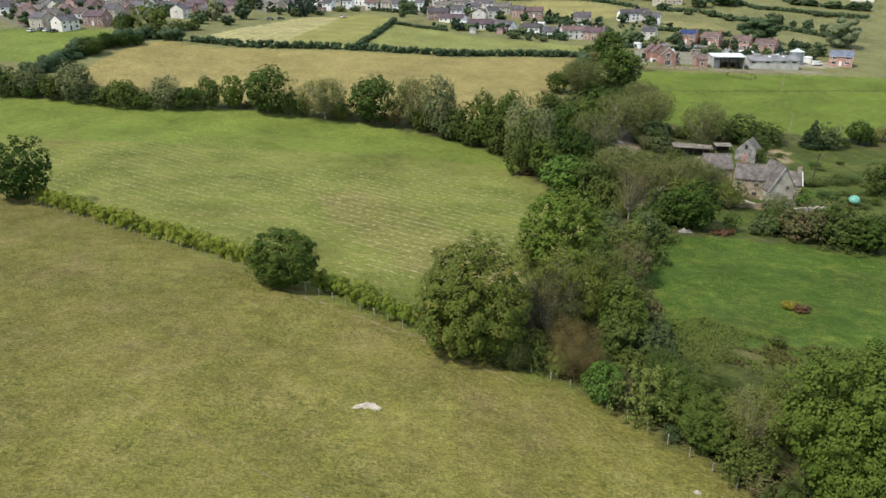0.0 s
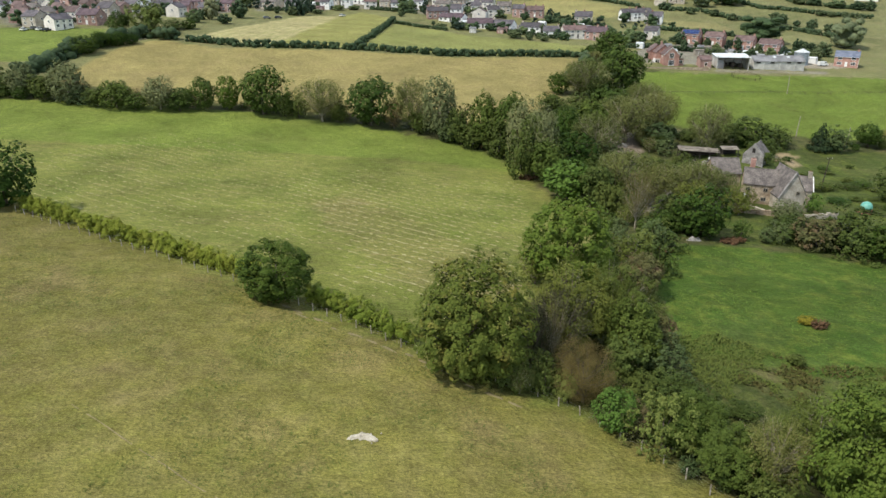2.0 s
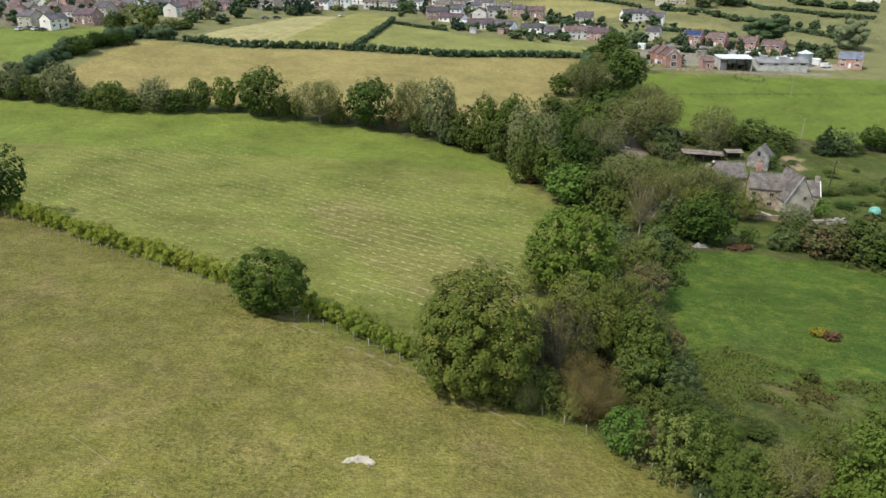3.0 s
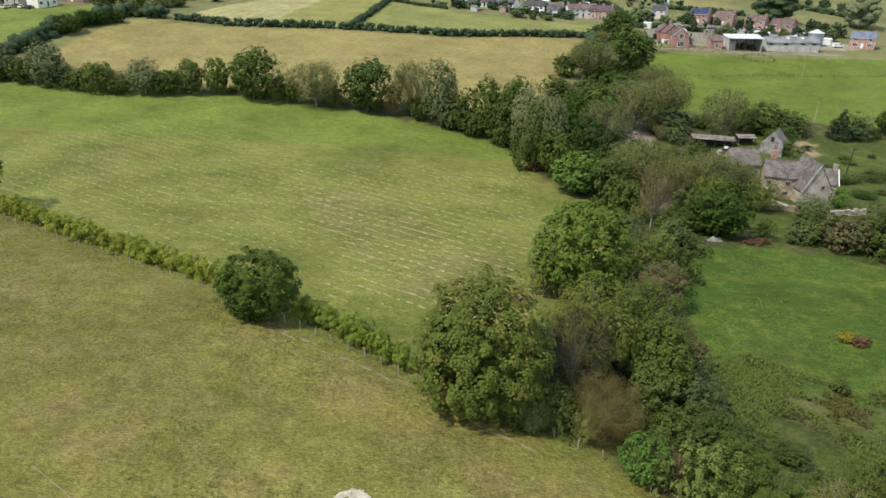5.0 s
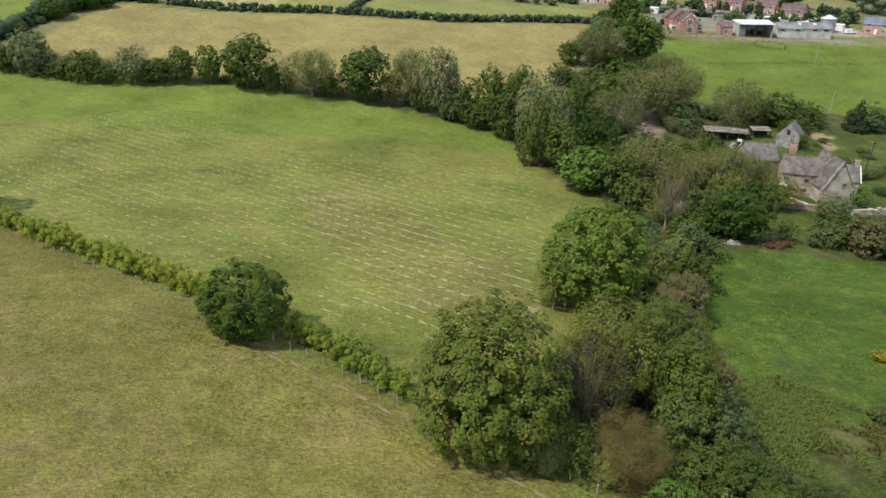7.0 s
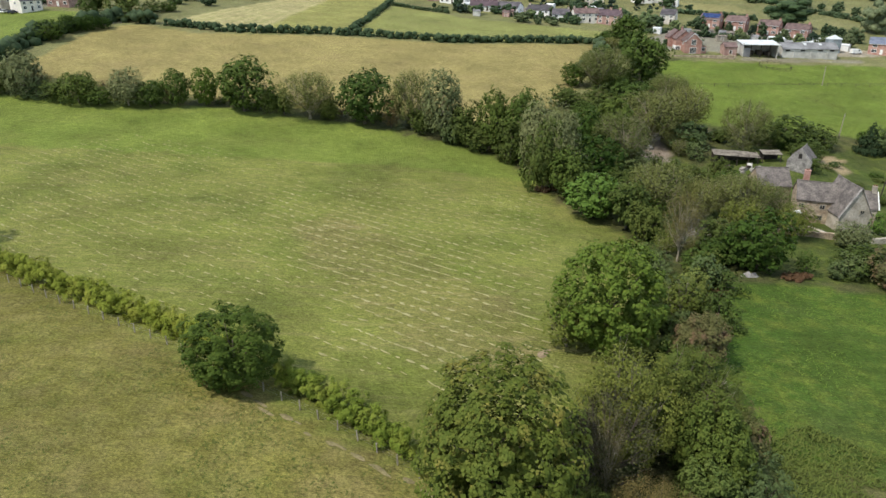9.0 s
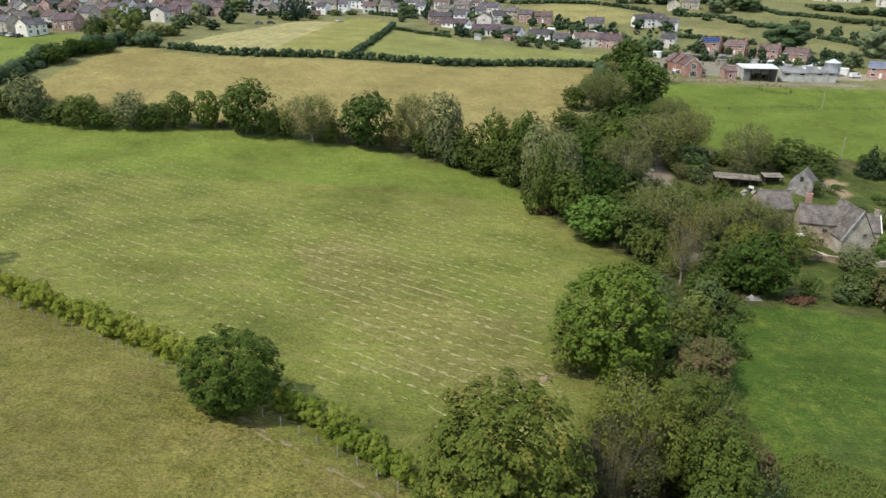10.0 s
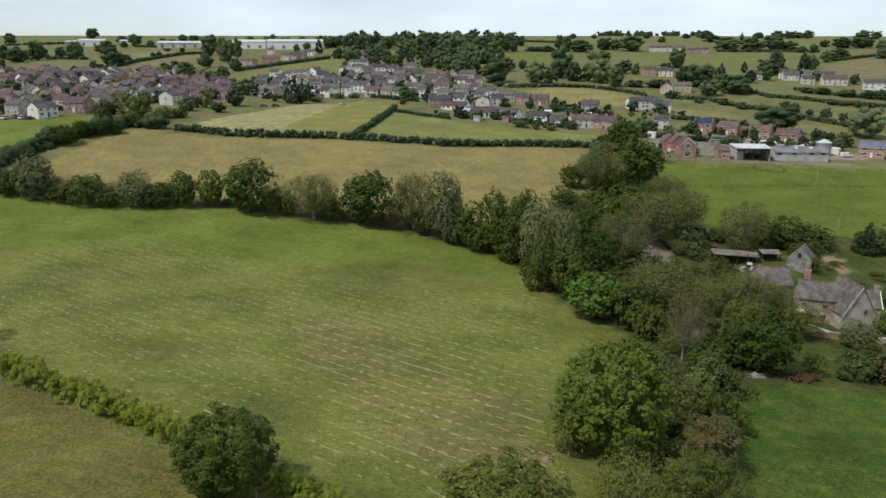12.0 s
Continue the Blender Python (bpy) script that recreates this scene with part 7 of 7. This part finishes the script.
    part("stonework", b.mesh("stonework", STONE), wall)
    wall = thing("garden_wall", 89.0, 158.5, yaw=8, label="low broken stone wall and steps by the yard", category="wall")
    b = Build()
    for k in range(9):
        b.box(-4 + k * 0.9, -3.15 + k * 0.9, -0.3, 0.3, -1, 1.2 + 0.3 * noise.noise((k * 0.9, 8.0, 1.0)))
    part("stonework", b.mesh("stonework", PALE_STONE), wall)
    path = thing("garden_path", 78.2, 164.5, yaw=20, label="narrow pale flagged path to the farmhouse door", category="path")
    for k in range(7):
        part("flagstone", Build().box(-0.4, 0.4, -0.45, 0.45, 0.0, 0.1).mesh("flagstone", PALE_STONE), path, m=pose(0.1 * (k % 2), -3 + k, height(78.2, 164.5 - 3 + k) - height(78.2, 164.5)))


def outbuildings():
    """The long collapsing shed behind the farmhouse with clutter in and before it."""
    ob = thing("long_shed", 78.0, 208.0, height(78, 208.0) + 0.2, -8, "long collapsing timber shed with a sagging sheet roof", "shed")
    part("roof", Build().prism([(-5.6, -1.9, 2.2), (-5.6, 1.9, 2.7), (-5.6, 1.9, 2.8), (-5.6, -1.9, 2.3)], (11.4, 0, -0.5)).mesh("roof", SHED_ROOF), ob, "sagging weathered board roof")
    part("back_wall", Build().box(-5.4, 5.4, 1.5, 1.7, -3, 2.4).mesh("back_wall", DARK_TIMBER), ob)
    for x in (-5.3, -2.6, 0.2, 2.9, 5.2):
        part("post", Build().box(x, x + 0.18, -1.7, -1.5, -3, 2.2).mesh("post", DARK_TIMBER), ob)
    rng = random.Random(9)
    for k in range(16):
        x, y = (71.5 + rng.uniform(0, 16), 203.0 + rng.uniform(-1, 3.2)) if k < 12 else (54.5 + rng.uniform(0, 9), 216 + rng.uniform(0, 26))
        junk = thing("scrap", x, y, height(x, y) + 0.1, rng.uniform(0, 180), "weathered scrap and sheeting heaped by the shed", "scrap", "scrap by the long shed")
        b = Build()
        s = rng.uniform(0.5, 1.1)
        b.prism([(-s, -s * 0.6, -1.5), (s, -s * 0.5, -1.5), (s * 0.9, -s * 0.5, s * 0.5), (0, -s * 0.55, s * 0.8), (-s, -s * 0.6, s * 0.4)][::-1], (0, s * 1.2, 0))
        part("sheeting", b.mesh("sheeting", (CLUTTER, CLUTTER, DARK_TIMBER, CLUTTER, RUST, BLOCK)[k % 6]), junk)
    lean = thing("lean_to", 86.6, 207.0, height(86.6, 207.0) + 0.1, -5, "dark open lean-to with tools under it", "shed")
    part("roof", Build().prism([(-2.4, -1.5, 1.9), (-2.4, 1.5, 2.3), (-2.4, 1.5, 2.4), (-2.4, -1.5, 2.0)], (4.8, 0, 0)).mesh("roof", SHED_ROOF), lean)
    # back wall coloured near-black for the shade under the roof
    part("back_wall", Build().box(-2.3, 2.3, 1.2, 1.4, -3, 2.1).mesh("back_wall", INSIDE_SHADE), lean)
    for x in (-2.3, 2.1):
        part("post", Build().box(x, x + 0.16, -1.4, -1.2, -3, 1.9).mesh("post", DARK_TIMBER), lean)
    drum = thing("drain_drum", 78.6, 233.8, height(78.6, 233.8) + 1.1, -12, "large black open-ended drum lying in the grass", "drum")
    b = Build()
    rim = ((1.5, -1.2), (1.5, 1.2), (1.3, 1.2), (1.3, -1.2))
    for k in range(20):
        a0 = 2 * math.pi * k / 20
        b.v += [(math.cos(a0) * r, y, math.sin(a0) * r) for r, y in rim]
        for j in range(4):
            n, q = (k + 1) % 20 * 4, (j + 1) % 4
            b.f.append((k * 4 + j, n + j, n + q, k * 4 + q))
            b.i.append(0)
    part("shell", b.mesh("shell", RUBBER), drum)
    # near-black disc added at the far end to darken the hollow
    part("back", Build().tube([(0, 1.0, 0), (0, 1.2, 0)], [1.35, 1.35], 20).mesh("back", INSIDE_SHADE), drum)
    part("cradle", Build().box(-1.3, 1.3, -1.0, 1.0, -2.4, -1.3).mesh("cradle", DARK_TIMBER), drum)
    dome = thing("garden_dome", 102.0, 163.5, label="teal plastic dome shelter above a rusty frame", category="shelter")
    bm = bmesh.new()
    bmesh.ops.create_icosphere(bm, subdivisions=3, radius=1.3)
    bmesh.ops.delete(bm, geom=[v for v in bm.verts if v.co.z < -0.5], context="VERTS")
    for v in bm.verts:
        v.co *= 1 + 0.04 * noise.noise(v.co * 1.6)
        v.co.z += 2.0
    bmesh.ops.solidify(bm, geom=bm.faces[:], thickness=0.05)
    me = bpy.data.meshes.new("shell")
    bm.to_mesh(me)
    bm.free()
    me.materials.append(TEAL)
    me.polygons.foreach_set("use_smooth", [True] * len(me.polygons))
    part("shell", me, dome)
    for a in range(4):
        ca, sa = math.cos(a * math.pi / 2 + 0.6), math.sin(a * math.pi / 2 + 0.6)
        part("leg", Build().tube([(ca * 1.25, sa * 1.25, -0.3), (ca * 1.25, sa * 1.25, 1.7)], [0.07, 0.07], 6).mesh("leg", RUST), dome)
    part("platform", Build().box(-1.4, 1.4, -1.2, 1.2, 0.5, 0.62).mesh("platform", RUST), dome)


def pole(x, y, tall, label, arm=True, material=DARK_TIMBER, lean=0.0):
    ob = thing("telegraph_pole", x, y, label=label, category="pole")
    part("mast", Build().tube([(0, 0, -0.5), (lean, 0, tall)], [0.16, 0.1], 8).mesh("mast", material), ob)
    if arm:
        part("crossarm", Build().box(-0.8 + lean, 0.8 + lean, -0.06, 0.06, tall - 0.5, tall - 0.38).mesh("crossarm", material), ob)
        for s in (-0.65, 0.65):
            part("insulator", Build().tube([(s + lean, 0, tall - 0.38), (s + lean, 0, tall - 0.2)], [0.05, 0.03], 6).mesh("insulator", WHITE_PAINT), ob)
    return ob


farmhouse()
outbuildings()
brick_villa()
farm_sheds()
detached(136.8, 394.1, -38, 9.6, 6.6, BROWN_TILE, "red-brick house with blue solar panels on its roof", solar=True)
detached(147.8, 389.8, -38, 9.6, 6.6, BROWN_TILE, "red-brick house with a brown tiled roof")
detached(160.1, 381.1, -38, 9.6, 6.6, BROWN_TILE, "red-brick house with a garage by the farm", garage=True)
detached(169.8, 373.2, -40, 10.5, 7.2, BROWN_TILE, "larger red-brick house behind the block barn")
detached(193.5, 345.0, -30, 10.0, 7.5, BLUE_TILE, "brick house with a blue-grey roof and white windows")
van(181.5, 343.0, 8)
car(59.8, 181.8, 60, CAR_PAINT, "dark car half hidden among bare trees")
for x, y, yaw, paint, words in ((-178.7, 334.5, 80, WHITE_PAINT, "white"), (-175.9, 337.8, 75, GREY_TIN, "grey"), (-172.6, 336.2, 78, WHITE_PAINT, "white"), (-169.4, 335.4, 82, CAR_PAINT, "dark blue")):
    car(x, y, yaw, paint, words + " car parked below the village houses")
car(-83.6, 414.0, 10, CAR_PAINT, "dark car at the edge of the mown field")
car(-88.9, 410.0, 25, GREY_TIN, "grey car at the edge of the mown field")
car(-51.6, 437.0, 60, WHITE_PAINT, "white car on the lane below the village")
pole(103.8, 187.0, 8.5, "dark leaning telegraph pole beside the farmhouse", lean=0.9)
pole(142.2, 292.0, 7.0, "thin pale pole standing in the paddock", arm=False, material=POST)
pole(96.0, 246.0, 7.5, "dark telegraph pole at the paddock's edge", arm=False, lean=0.6)
pole(121.0, 238.0, 7.0, "thin grey pole at the paddock's edge", arm=False, material=POST, lean=0.4)
pole(131.0, 226.0, 7.5, "thin grey pole among the bushes", arm=False, material=POST, lean=0.5)


# ---- village ----
WEST = [(-331, 588), (-228, 587), (-210, 609), (-136, 539), (-110, 442), (-137, 410), (-150, 392), (-158, 384), (-166, 352), (-188, 342), (-260, 420)]
MIDDLE = [(-126, 533), (-104, 555), (-60, 585), (-10, 570), (24, 540), (43, 454), (16, 434), (-10, 464), (-28, 480), (-72, 470), (-104, 449)]
village_house("b", -294.3, 537.4, -20, 14.1)
village_house("b", -287.8, 549.8, -12, 13.1)
village_house("b", -271.3, 545.1, -30, 13.0)
village_house("b", -260.4, 545.8, 6, 11.6)
village_house("b", -259.6, 566.4, -6, 11.4)
village_house("b", -248.1, 565.2, -6, 12.0)
village_house("b", -316.3, 569.7, -20, 8.6)
village_house("b", -217.0, 516.8, -30, 9.0)
village_house("b", -214.6, 527.7, -30, 7.9)
village_house("w", -206.7, 465.3, -30, 9.3)
village_house("d", -235.9, 499.4, -6, 7.5)
village_house("b", -210.7, 441.5, -24, 8.1)
village_house("s", -208.8, 416.9, -12, 7.2)
village_house("s", -217.9, 422.2, -30, 5.5)
village_house("d", -179.5, 342.7, -20, 8.0)
village_house("d", -183.3, 359.0, -24, 7.2)
village_house("s", -167.0, 338.9, -24, 9.7)
village_house("s", -170.4, 362.7, -12, 5.7)
village_house("b", -159.5, 354.8, -12, 10.6)
village_house("d", -164.7, 385.6, -20, 8.7)
village_house("b", -164.5, 402.3, -30, 7.1)
village_house("w", -166.7, 422.6, -12, 7.7)
village_house("b", -187.5, 475.7, -20, 10.9)
village_house("b", -178.9, 477.7, -30, 10.0)
village_house("w", -151.8, 427.1, 6, 10.4)
village_house("s", -135.5, 401.2, -12, 8.1)
village_house("b", -201.1, 522.1, -12, 8.1)
village_house("b", -217.0, 578.8, -20, 7.0)
village_house("b", -210.9, 578.0, -20, 7.3)
village_house("w", -194.2, 547.4, -12, 9.9)
village_house("b", -176.5, 517.2, -12, 9.3)
village_house("b", -171.7, 523.8, 6, 9.4)
village_house("b", -141.7, 451.6, 6, 10.3)
village_house("d", -137.9, 471.8, -12, 7.3)
village_house("b", -127.5, 454.7, -30, 9.3)
village_house("b", -138.3, 503.1, -24, 6.5)
village_house("b", -120.0, 444.4, -12, 6.8)
village_house("b", -227.5, 469.9, 6, 6.1)
village_house("b", -290.5, 523.9, -6, 7.9)
village_house("w", -278.8, 523.9, -24, 6.5)
village_house("b", -188.5, 460.5, -20, 6.9)
village_house("w", -232.2, 516.3, -20, 6.5)
village_house("b", -186.4, 379.6, -20, 5.6)
village_house("d", -198.4, 378.0, -6, 5.6)
village_house("b", -199.4, 368.7, -12, 5.5)
village_house("b", -123.7, 415.0, -30, 6.2)
village_house("b", -189.7, 418.5, -24, 6.2)
village_house("w", -236.2, 554.2, -12, 6.9)
village_house("b", -240.7, 515.4, -30, 6.4)
village_house("w", -170.5, 447.1, -12, 5.5)
village_house("b", -164.0, 670.4, -24, 14.6)
village_house("b", -152.6, 710.2, 6, 16.5)
village_house("s", -148.5, 755.7, -12, 8.8)
village_house("b", -143.1, 772.1, -24, 11.0)
village_house("b", -139.4, 789.6, -20, 10.0)
village_house("w", -139.1, 839.9, -6, 9.8)
village_house("s", -186.9, 862.4, -6, 7.0)
village_house("b", -81.5, 810.2, -24, 12.8)
village_house("b", -69.2, 767.7, -12, 10.1)
village_house("w", -67.8, 672.9, -6, 16.3)
village_house("s", -87.4, 970.9, -6, 17.9)
village_house("w", -118.0, 528.8, -20, 8.2)
village_house("w", -116.8, 566.1, -20, 7.4)
village_house("w", -105.9, 557.7, -12, 5.9)
village_house("w", -97.5, 565.4, -12, 10.2)
village_house("w", -89.5, 577.5, -30, 9.0)
village_house("w", -106.9, 529.8, -30, 8.2)
village_house("d", -98.3, 462.6, -30, 12.9)
village_house("w", -71.8, 512.0, -6, 10.5)
village_house("d", -64.4, 487.3, 6, 8.8)
village_house("w", -65.0, 523.6, -12, 8.1)
village_house("w", -59.0, 551.6, -24, 7.2)
village_house("w", -48.1, 500.0, -24, 12.0)
village_house("s", -39.1, 476.8, 6, 7.9)
village_house("d", -34.6, 502.8, -6, 7.8)
village_house("w", -43.4, 610.4, 6, 13.2)
village_house("w", -33.8, 603.6, -12, 9.4)
village_house("s", -40.1, 558.0, -20, 11.5)
village_house("b", -23.3, 590.6, 6, 15.2)
village_house("d", -20.6, 638.8, -20, 10.0)
village_house("s", -28.8, 533.2, -30, 8.3)
village_house("w", -21.6, 472.1, -6, 7.3)
village_house("w", -12.9, 496.5, -20, 9.0)
village_house("s", -0.0, 541.7, 6, 9.0)
village_house("b", 3.1, 441.2, 6, 12.3)
village_house("s", 4.5, 504.2, -6, 9.1)
village_house("s", -61.7, 616.2, -12, 9.6)
village_house("s", -51.9, 594.6, -20, 7.8)
village_house("w", -57.9, 514.0, -12, 5.5)
village_house("s", -12.3, 567.0, -6, 8.9)
village_house("d", -5.9, 522.1, 6, 6.6)
village_house("w", -7.7, 481.6, -24, 6.0)
village_house("b", -118.7, 441.7, -12, 6.6)
village_house("b", -132.0, 487.8, 6, 7.3)
village_house("d", -29.0, 476.1, -24, 6.4)
village_house("s", -22.8, 520.1, -20, 6.5)
village_house("d", -2.3, 570.2, -12, 7.2)
village_house("w", -71.0, 603.0, -30, 6.7)
village_house("b", 6.2, 559.7, -30, 7.0)
village_house("d", 12.8, 570.1, 6, 8.9)
village_house("d", 24.4, 572.7, -20, 11.8)
village_house("w", 18.9, 538.4, -12, 9.8)
village_house("d", 7.3, 474.2, -24, 9.7)
village_house("d", 17.4, 491.9, -24, 10.1)
village_house("s", 33.5, 483.6, -20, 12.4)
village_house("u", 12.2, 432.1, -30, 15.3)
village_house("d", 45.3, 473.6, -12, 9.0)
village_house("b", 53.3, 460.6, -20, 7.2)
village_house("b", 63.2, 460.8, -12, 10.6)
village_house("u", 26.6, 411.9, -6, 14.0)
village_house("u", 39.2, 409.4, -30, 12.9)
village_house("u", 54.8, 407.5, -30, 12.4)
village_house("u", 63.8, 397.0, -12, 8.3)
village_house("s", 74.7, 391.9, 6, 12.3)
village_house("b", 86.4, 389.3, -30, 10.9)
village_house("d", 89.2, 441.0, -12, 10.2)
village_house("w", 119.9, 458.1, 6, 10.1)
village_house("w", 129.1, 460.2, 6, 9.5)
village_house("s", 131.8, 451.5, -12, 7.0)
village_house("s", 118.2, 399.2, -30, 7.2)
village_house("s", 280.7, 959.7, -12, 18.7)
village_house("b", 173.3, 617.6, -12, 10.3)
village_house("d", 183.9, 619.1, -12, 8.2)
village_house("d", 5.9, 523.7, -20, 6.6)
village_house("w", 29.9, 540.9, 6, 5.5)
village_house("s", 26.6, 502.1, -6, 6.3)
village_house("s", 287.0, 959.3, -24, 10.3)
village_house("w", 294.7, 960.1, 6, 7.9)
village_house("s", 310.6, 959.6, -30, 12.3)
village_house("b", 314.6, 928.2, -12, 11.9)
village_house("b", 325.1, 927.6, -24, 16.6)
village_house("s", 184.4, 611.1, -20, 10.8)
village_house("s", 247.1, 592.3, -6, 10.8)
village_house("s", 273.1, 586.8, -12, 11.3)
village_house("s", 298.6, 587.2, -20, 16.4)
village_house("s", 290.8, 557.3, -12, 16.9)
village_house("d", 291.3, 599.5, -6, 6.4)
village_house("s", 308.2, 535.0, -24, 14.9)
village_house("d", 169.3, 522.9, -20, 10.8)
village_house("d", 155.6, 514.8, -12, 7.8)
village_house("w", 135.3, 450.4, -24, 6.8)
village_house("s", 274.5, 599.5, -30, 7.6)
village_house("d", 274.4, 562.7, -12, 8.5)


def fill_village(area, count, looks, apart, seed):
    """More houses between those already standing, along loose streets."""
    rng = random.Random(seed)
    xs, ys = [p[0] for p in area], [p[1] for p in area]
    got = 0
    for _ in range(6000):
        x, y = rng.uniform(min(xs), max(xs)), rng.uniform(min(ys), max(ys))
        if not inside(area, np.array([x]), np.array([y]))[0] or min(math.hypot(x - a, (y - b) * 0.75) for a, b in HOMES) < apart:
            continue
        village_house(rng.choice(looks), x, y - 3.5, rng.choice((-20, -12, -6, 8)), rng.uniform(5.6, 8.6))
        got += 1
        if got == count:
            break


fill_village(WEST, 42, "bbbbbdws", 9.0, 1)
fill_village(MIDDLE, 26, "wwdsds", 10.0, 2)


def garden_shed(x, y, yaw, w, d, tall, wall, roof, label):
    """A small shed, garage or conservatory in a garden."""
    ob = thing("garden_shed", x, y, yaw=yaw, label=label, category="shed", group="garden sheds")
    part("wall", wall_mesh(w, d, tall, tall + d * 0.2, wall, 2.0), ob)
    part("roof", roof_mesh(w, d, tall, tall + d * 0.2, roof, over=0.15, ridge_cap=False), ob)
    door(ob, 0, -d / 2 - 0.01, 0.0, 0.9, min(2.0, tall - 0.1), material=wall)
    return ob


plots = random.Random(14)
for _ in range(34):
    x, y = plots.uniform(100, 180), plots.uniform(340, 376)
    if 122 < x < 170 and y < 346 or x < 118 and y < 352:
        continue
    kind = plots.choice(((WHITE_PAINT, TIN, "white glazed conservatory beside a brick house"), (BLOCK, GREY_TIN, "grey flat garage behind the brick houses"),
                         (POST, SHED_ROOF, "weathered timber garden shed by a fence")))
    garden_shed(x, y, plots.uniform(-50, 20), plots.uniform(2.4, 5.0), plots.uniform(2.0, 3.4), plots.uniform(1.9, 2.5), *kind)
for _ in range(70):
    x, y = plots.choice(((plots.uniform(-290, -120), plots.uniform(400, 560)), (plots.uniform(-100, 30), plots.uniform(455, 560)), (plots.uniform(12, 90), plots.uniform(395, 432))))
    if min(math.hypot(x - a, y - b) for a, b in HOMES) < 6.5:
        continue
    kind = plots.choice(((WHITE_PAINT, TIN, "white garden room in the village"), (BLOCK, GREY_TIN, "grey garage in the village"), (DULL_BRICK, BROWN_TILE, "brick outhouse in the village")))
    garden_shed(x, y, plots.uniform(-40, 20), plots.uniform(3.0, 6.0), plots.uniform(2.6, 4.0), plots.uniform(2.0, 2.6), *kind)


GREENERY = []


def gardens(area, count, seed, apart=False):
    """Garden bushes and small trees among the houses; those far off are gathered into one."""
    rng = random.Random(seed)
    xs, ys = [p[0] for p in area], [p[1] for p in area]
    got = 0
    while got < count:
        x, y = rng.uniform(min(xs), max(xs)), rng.uniform(min(ys), max(ys))
        if not inside(area, np.array([x]), np.array([y]))[0] or min(math.hypot(x - a, y - b) for a, b in HOMES) < 5.0:
            continue
        tall = rng.uniform(2, 6.5)
        if not apart:
            GREENERY.append((rng.choice((0, 1, 1, 2, 2, 3, 4)), x, y, tall * 0.9 + 0.8, tall * rng.uniform(0.9, 1.4) + 0.8))
            got += 1
            continue
        plant(rng.choice(("ash", "hawthorn", "hawthorn", "olive", "olive", "lime", "conifer")), x, y, tall, tall * rng.uniform(0.7, 1.3), "in a village garden")
        got += 1


gardens(WEST, 210, 3)
gardens(MIDDLE, 150, 4)
gardens([(10, 392), (90, 372), (150, 440), (120, 460), (60, 455), (10, 430)], 50, 5)
gardens([(98, 340), (150, 345), (190, 352), (200, 380), (180, 395), (120, 400)], 44, 6, True)


def village_greenery():
    """All the small garden trees of the village in one mesh."""
    rng = np.random.default_rng(12)
    kinds = ("ash", "hawthorn", "olive", "lime", "conifer")
    lumps, quads, li, qi = [], [], [], []
    for k, x, y, tall, wide in GREENERY:
        ls, q = far_crown(rng, kinds[k], 8, 110, 0.8)
        scale, foot = np.array([wide / 10, wide / 10, tall / 10]), np.array([x, y, height(x, y)])
        lumps += [(c * scale + foot, r * scale) for c, r in ls]
        quads.append(q * scale + foot)
        li += [k] * len(ls)
        qi += [k] * len(q)
    me = leafy_mesh("garden_trees", lumps, np.concatenate(quads), *[HAZED_LEAF[k] for k in kinds], lump_index=li, quad_index=qi)
    return tagged(new("garden_trees", me), "small trees and bushes in the village gardens", "tree", kind="stuff")


village_greenery()
GARDEN_HEDGES = [[(100, 346), (118, 352)], [(118, 372), (140, 366), (158, 358)], [(126, 396), (150, 392)], [(176, 372), (196, 366)], [(96, 372), (112, 376)], [(40, 400), (70, 386)],
                 [(-10, 462), (-40, 476)], [(-70, 464), (-100, 452)], [(-120, 452), (-150, 400)], [(-160, 372), (-180, 352)]]
for k, line in enumerate(GARDEN_HEDGES):
    hedge(line, 2.2, 2.0, 0.6, "dark garden hedge between village plots", 80 + k, per_metre=12)


def long_shed(x, y, w, d, tall, yaw, wall, label):
    ob = thing("farm_shed", x, y, yaw=yaw, label=label, category="shed")
    part("wall", wall_mesh(w, d, tall, tall + d * 0.12, wall, 6.0), ob)
    part("roof", roof_mesh(w, d, tall, tall + d * 0.12, TIN, over=0.5, ridge_cap=False), ob)
    for k in range(int(w / 14)):
        part("door", Build().box(-1.8, 1.8, -0.1, 0.02, 0, 4.0).mesh("door", GREY_TIN), ob, m=pose(-w / 2 + 7 + k * 14, -d / 2, 0))
    return ob


long_shed(-466, 1035, 34, 18, 7, 8, WHITE_PAINT, "pale farm shed beside a skyline tree")
long_shed(-500, 1060, 26, 14, 4, 8, CLUTTER, "grey farm shed on the skyline")
long_shed(-441, 1088, 20, 14, 4, 4, TIN, "small pale shed among skyline trees")
long_shed(-332, 999, 62, 20, 6, 2, BLOCK, "long grey farm shed on the hilltop")
long_shed(-242, 989, 42, 24, 8, 6, WHITE_PAINT, "long white industrial shed on the hilltop")
long_shed(-181, 980, 70, 24, 9, 6, WHITE_PAINT, "long white industrial shed on the hilltop")
mast = thing("radio_mast", 640, 1110, label="thin grey radio mast on the skyline", category="mast")
part("mast", Build().tube([(0, 0, -1), (0, 0, 20)], [0.6, 0.35], 6).mesh("mast", GREY_TIN), mast)
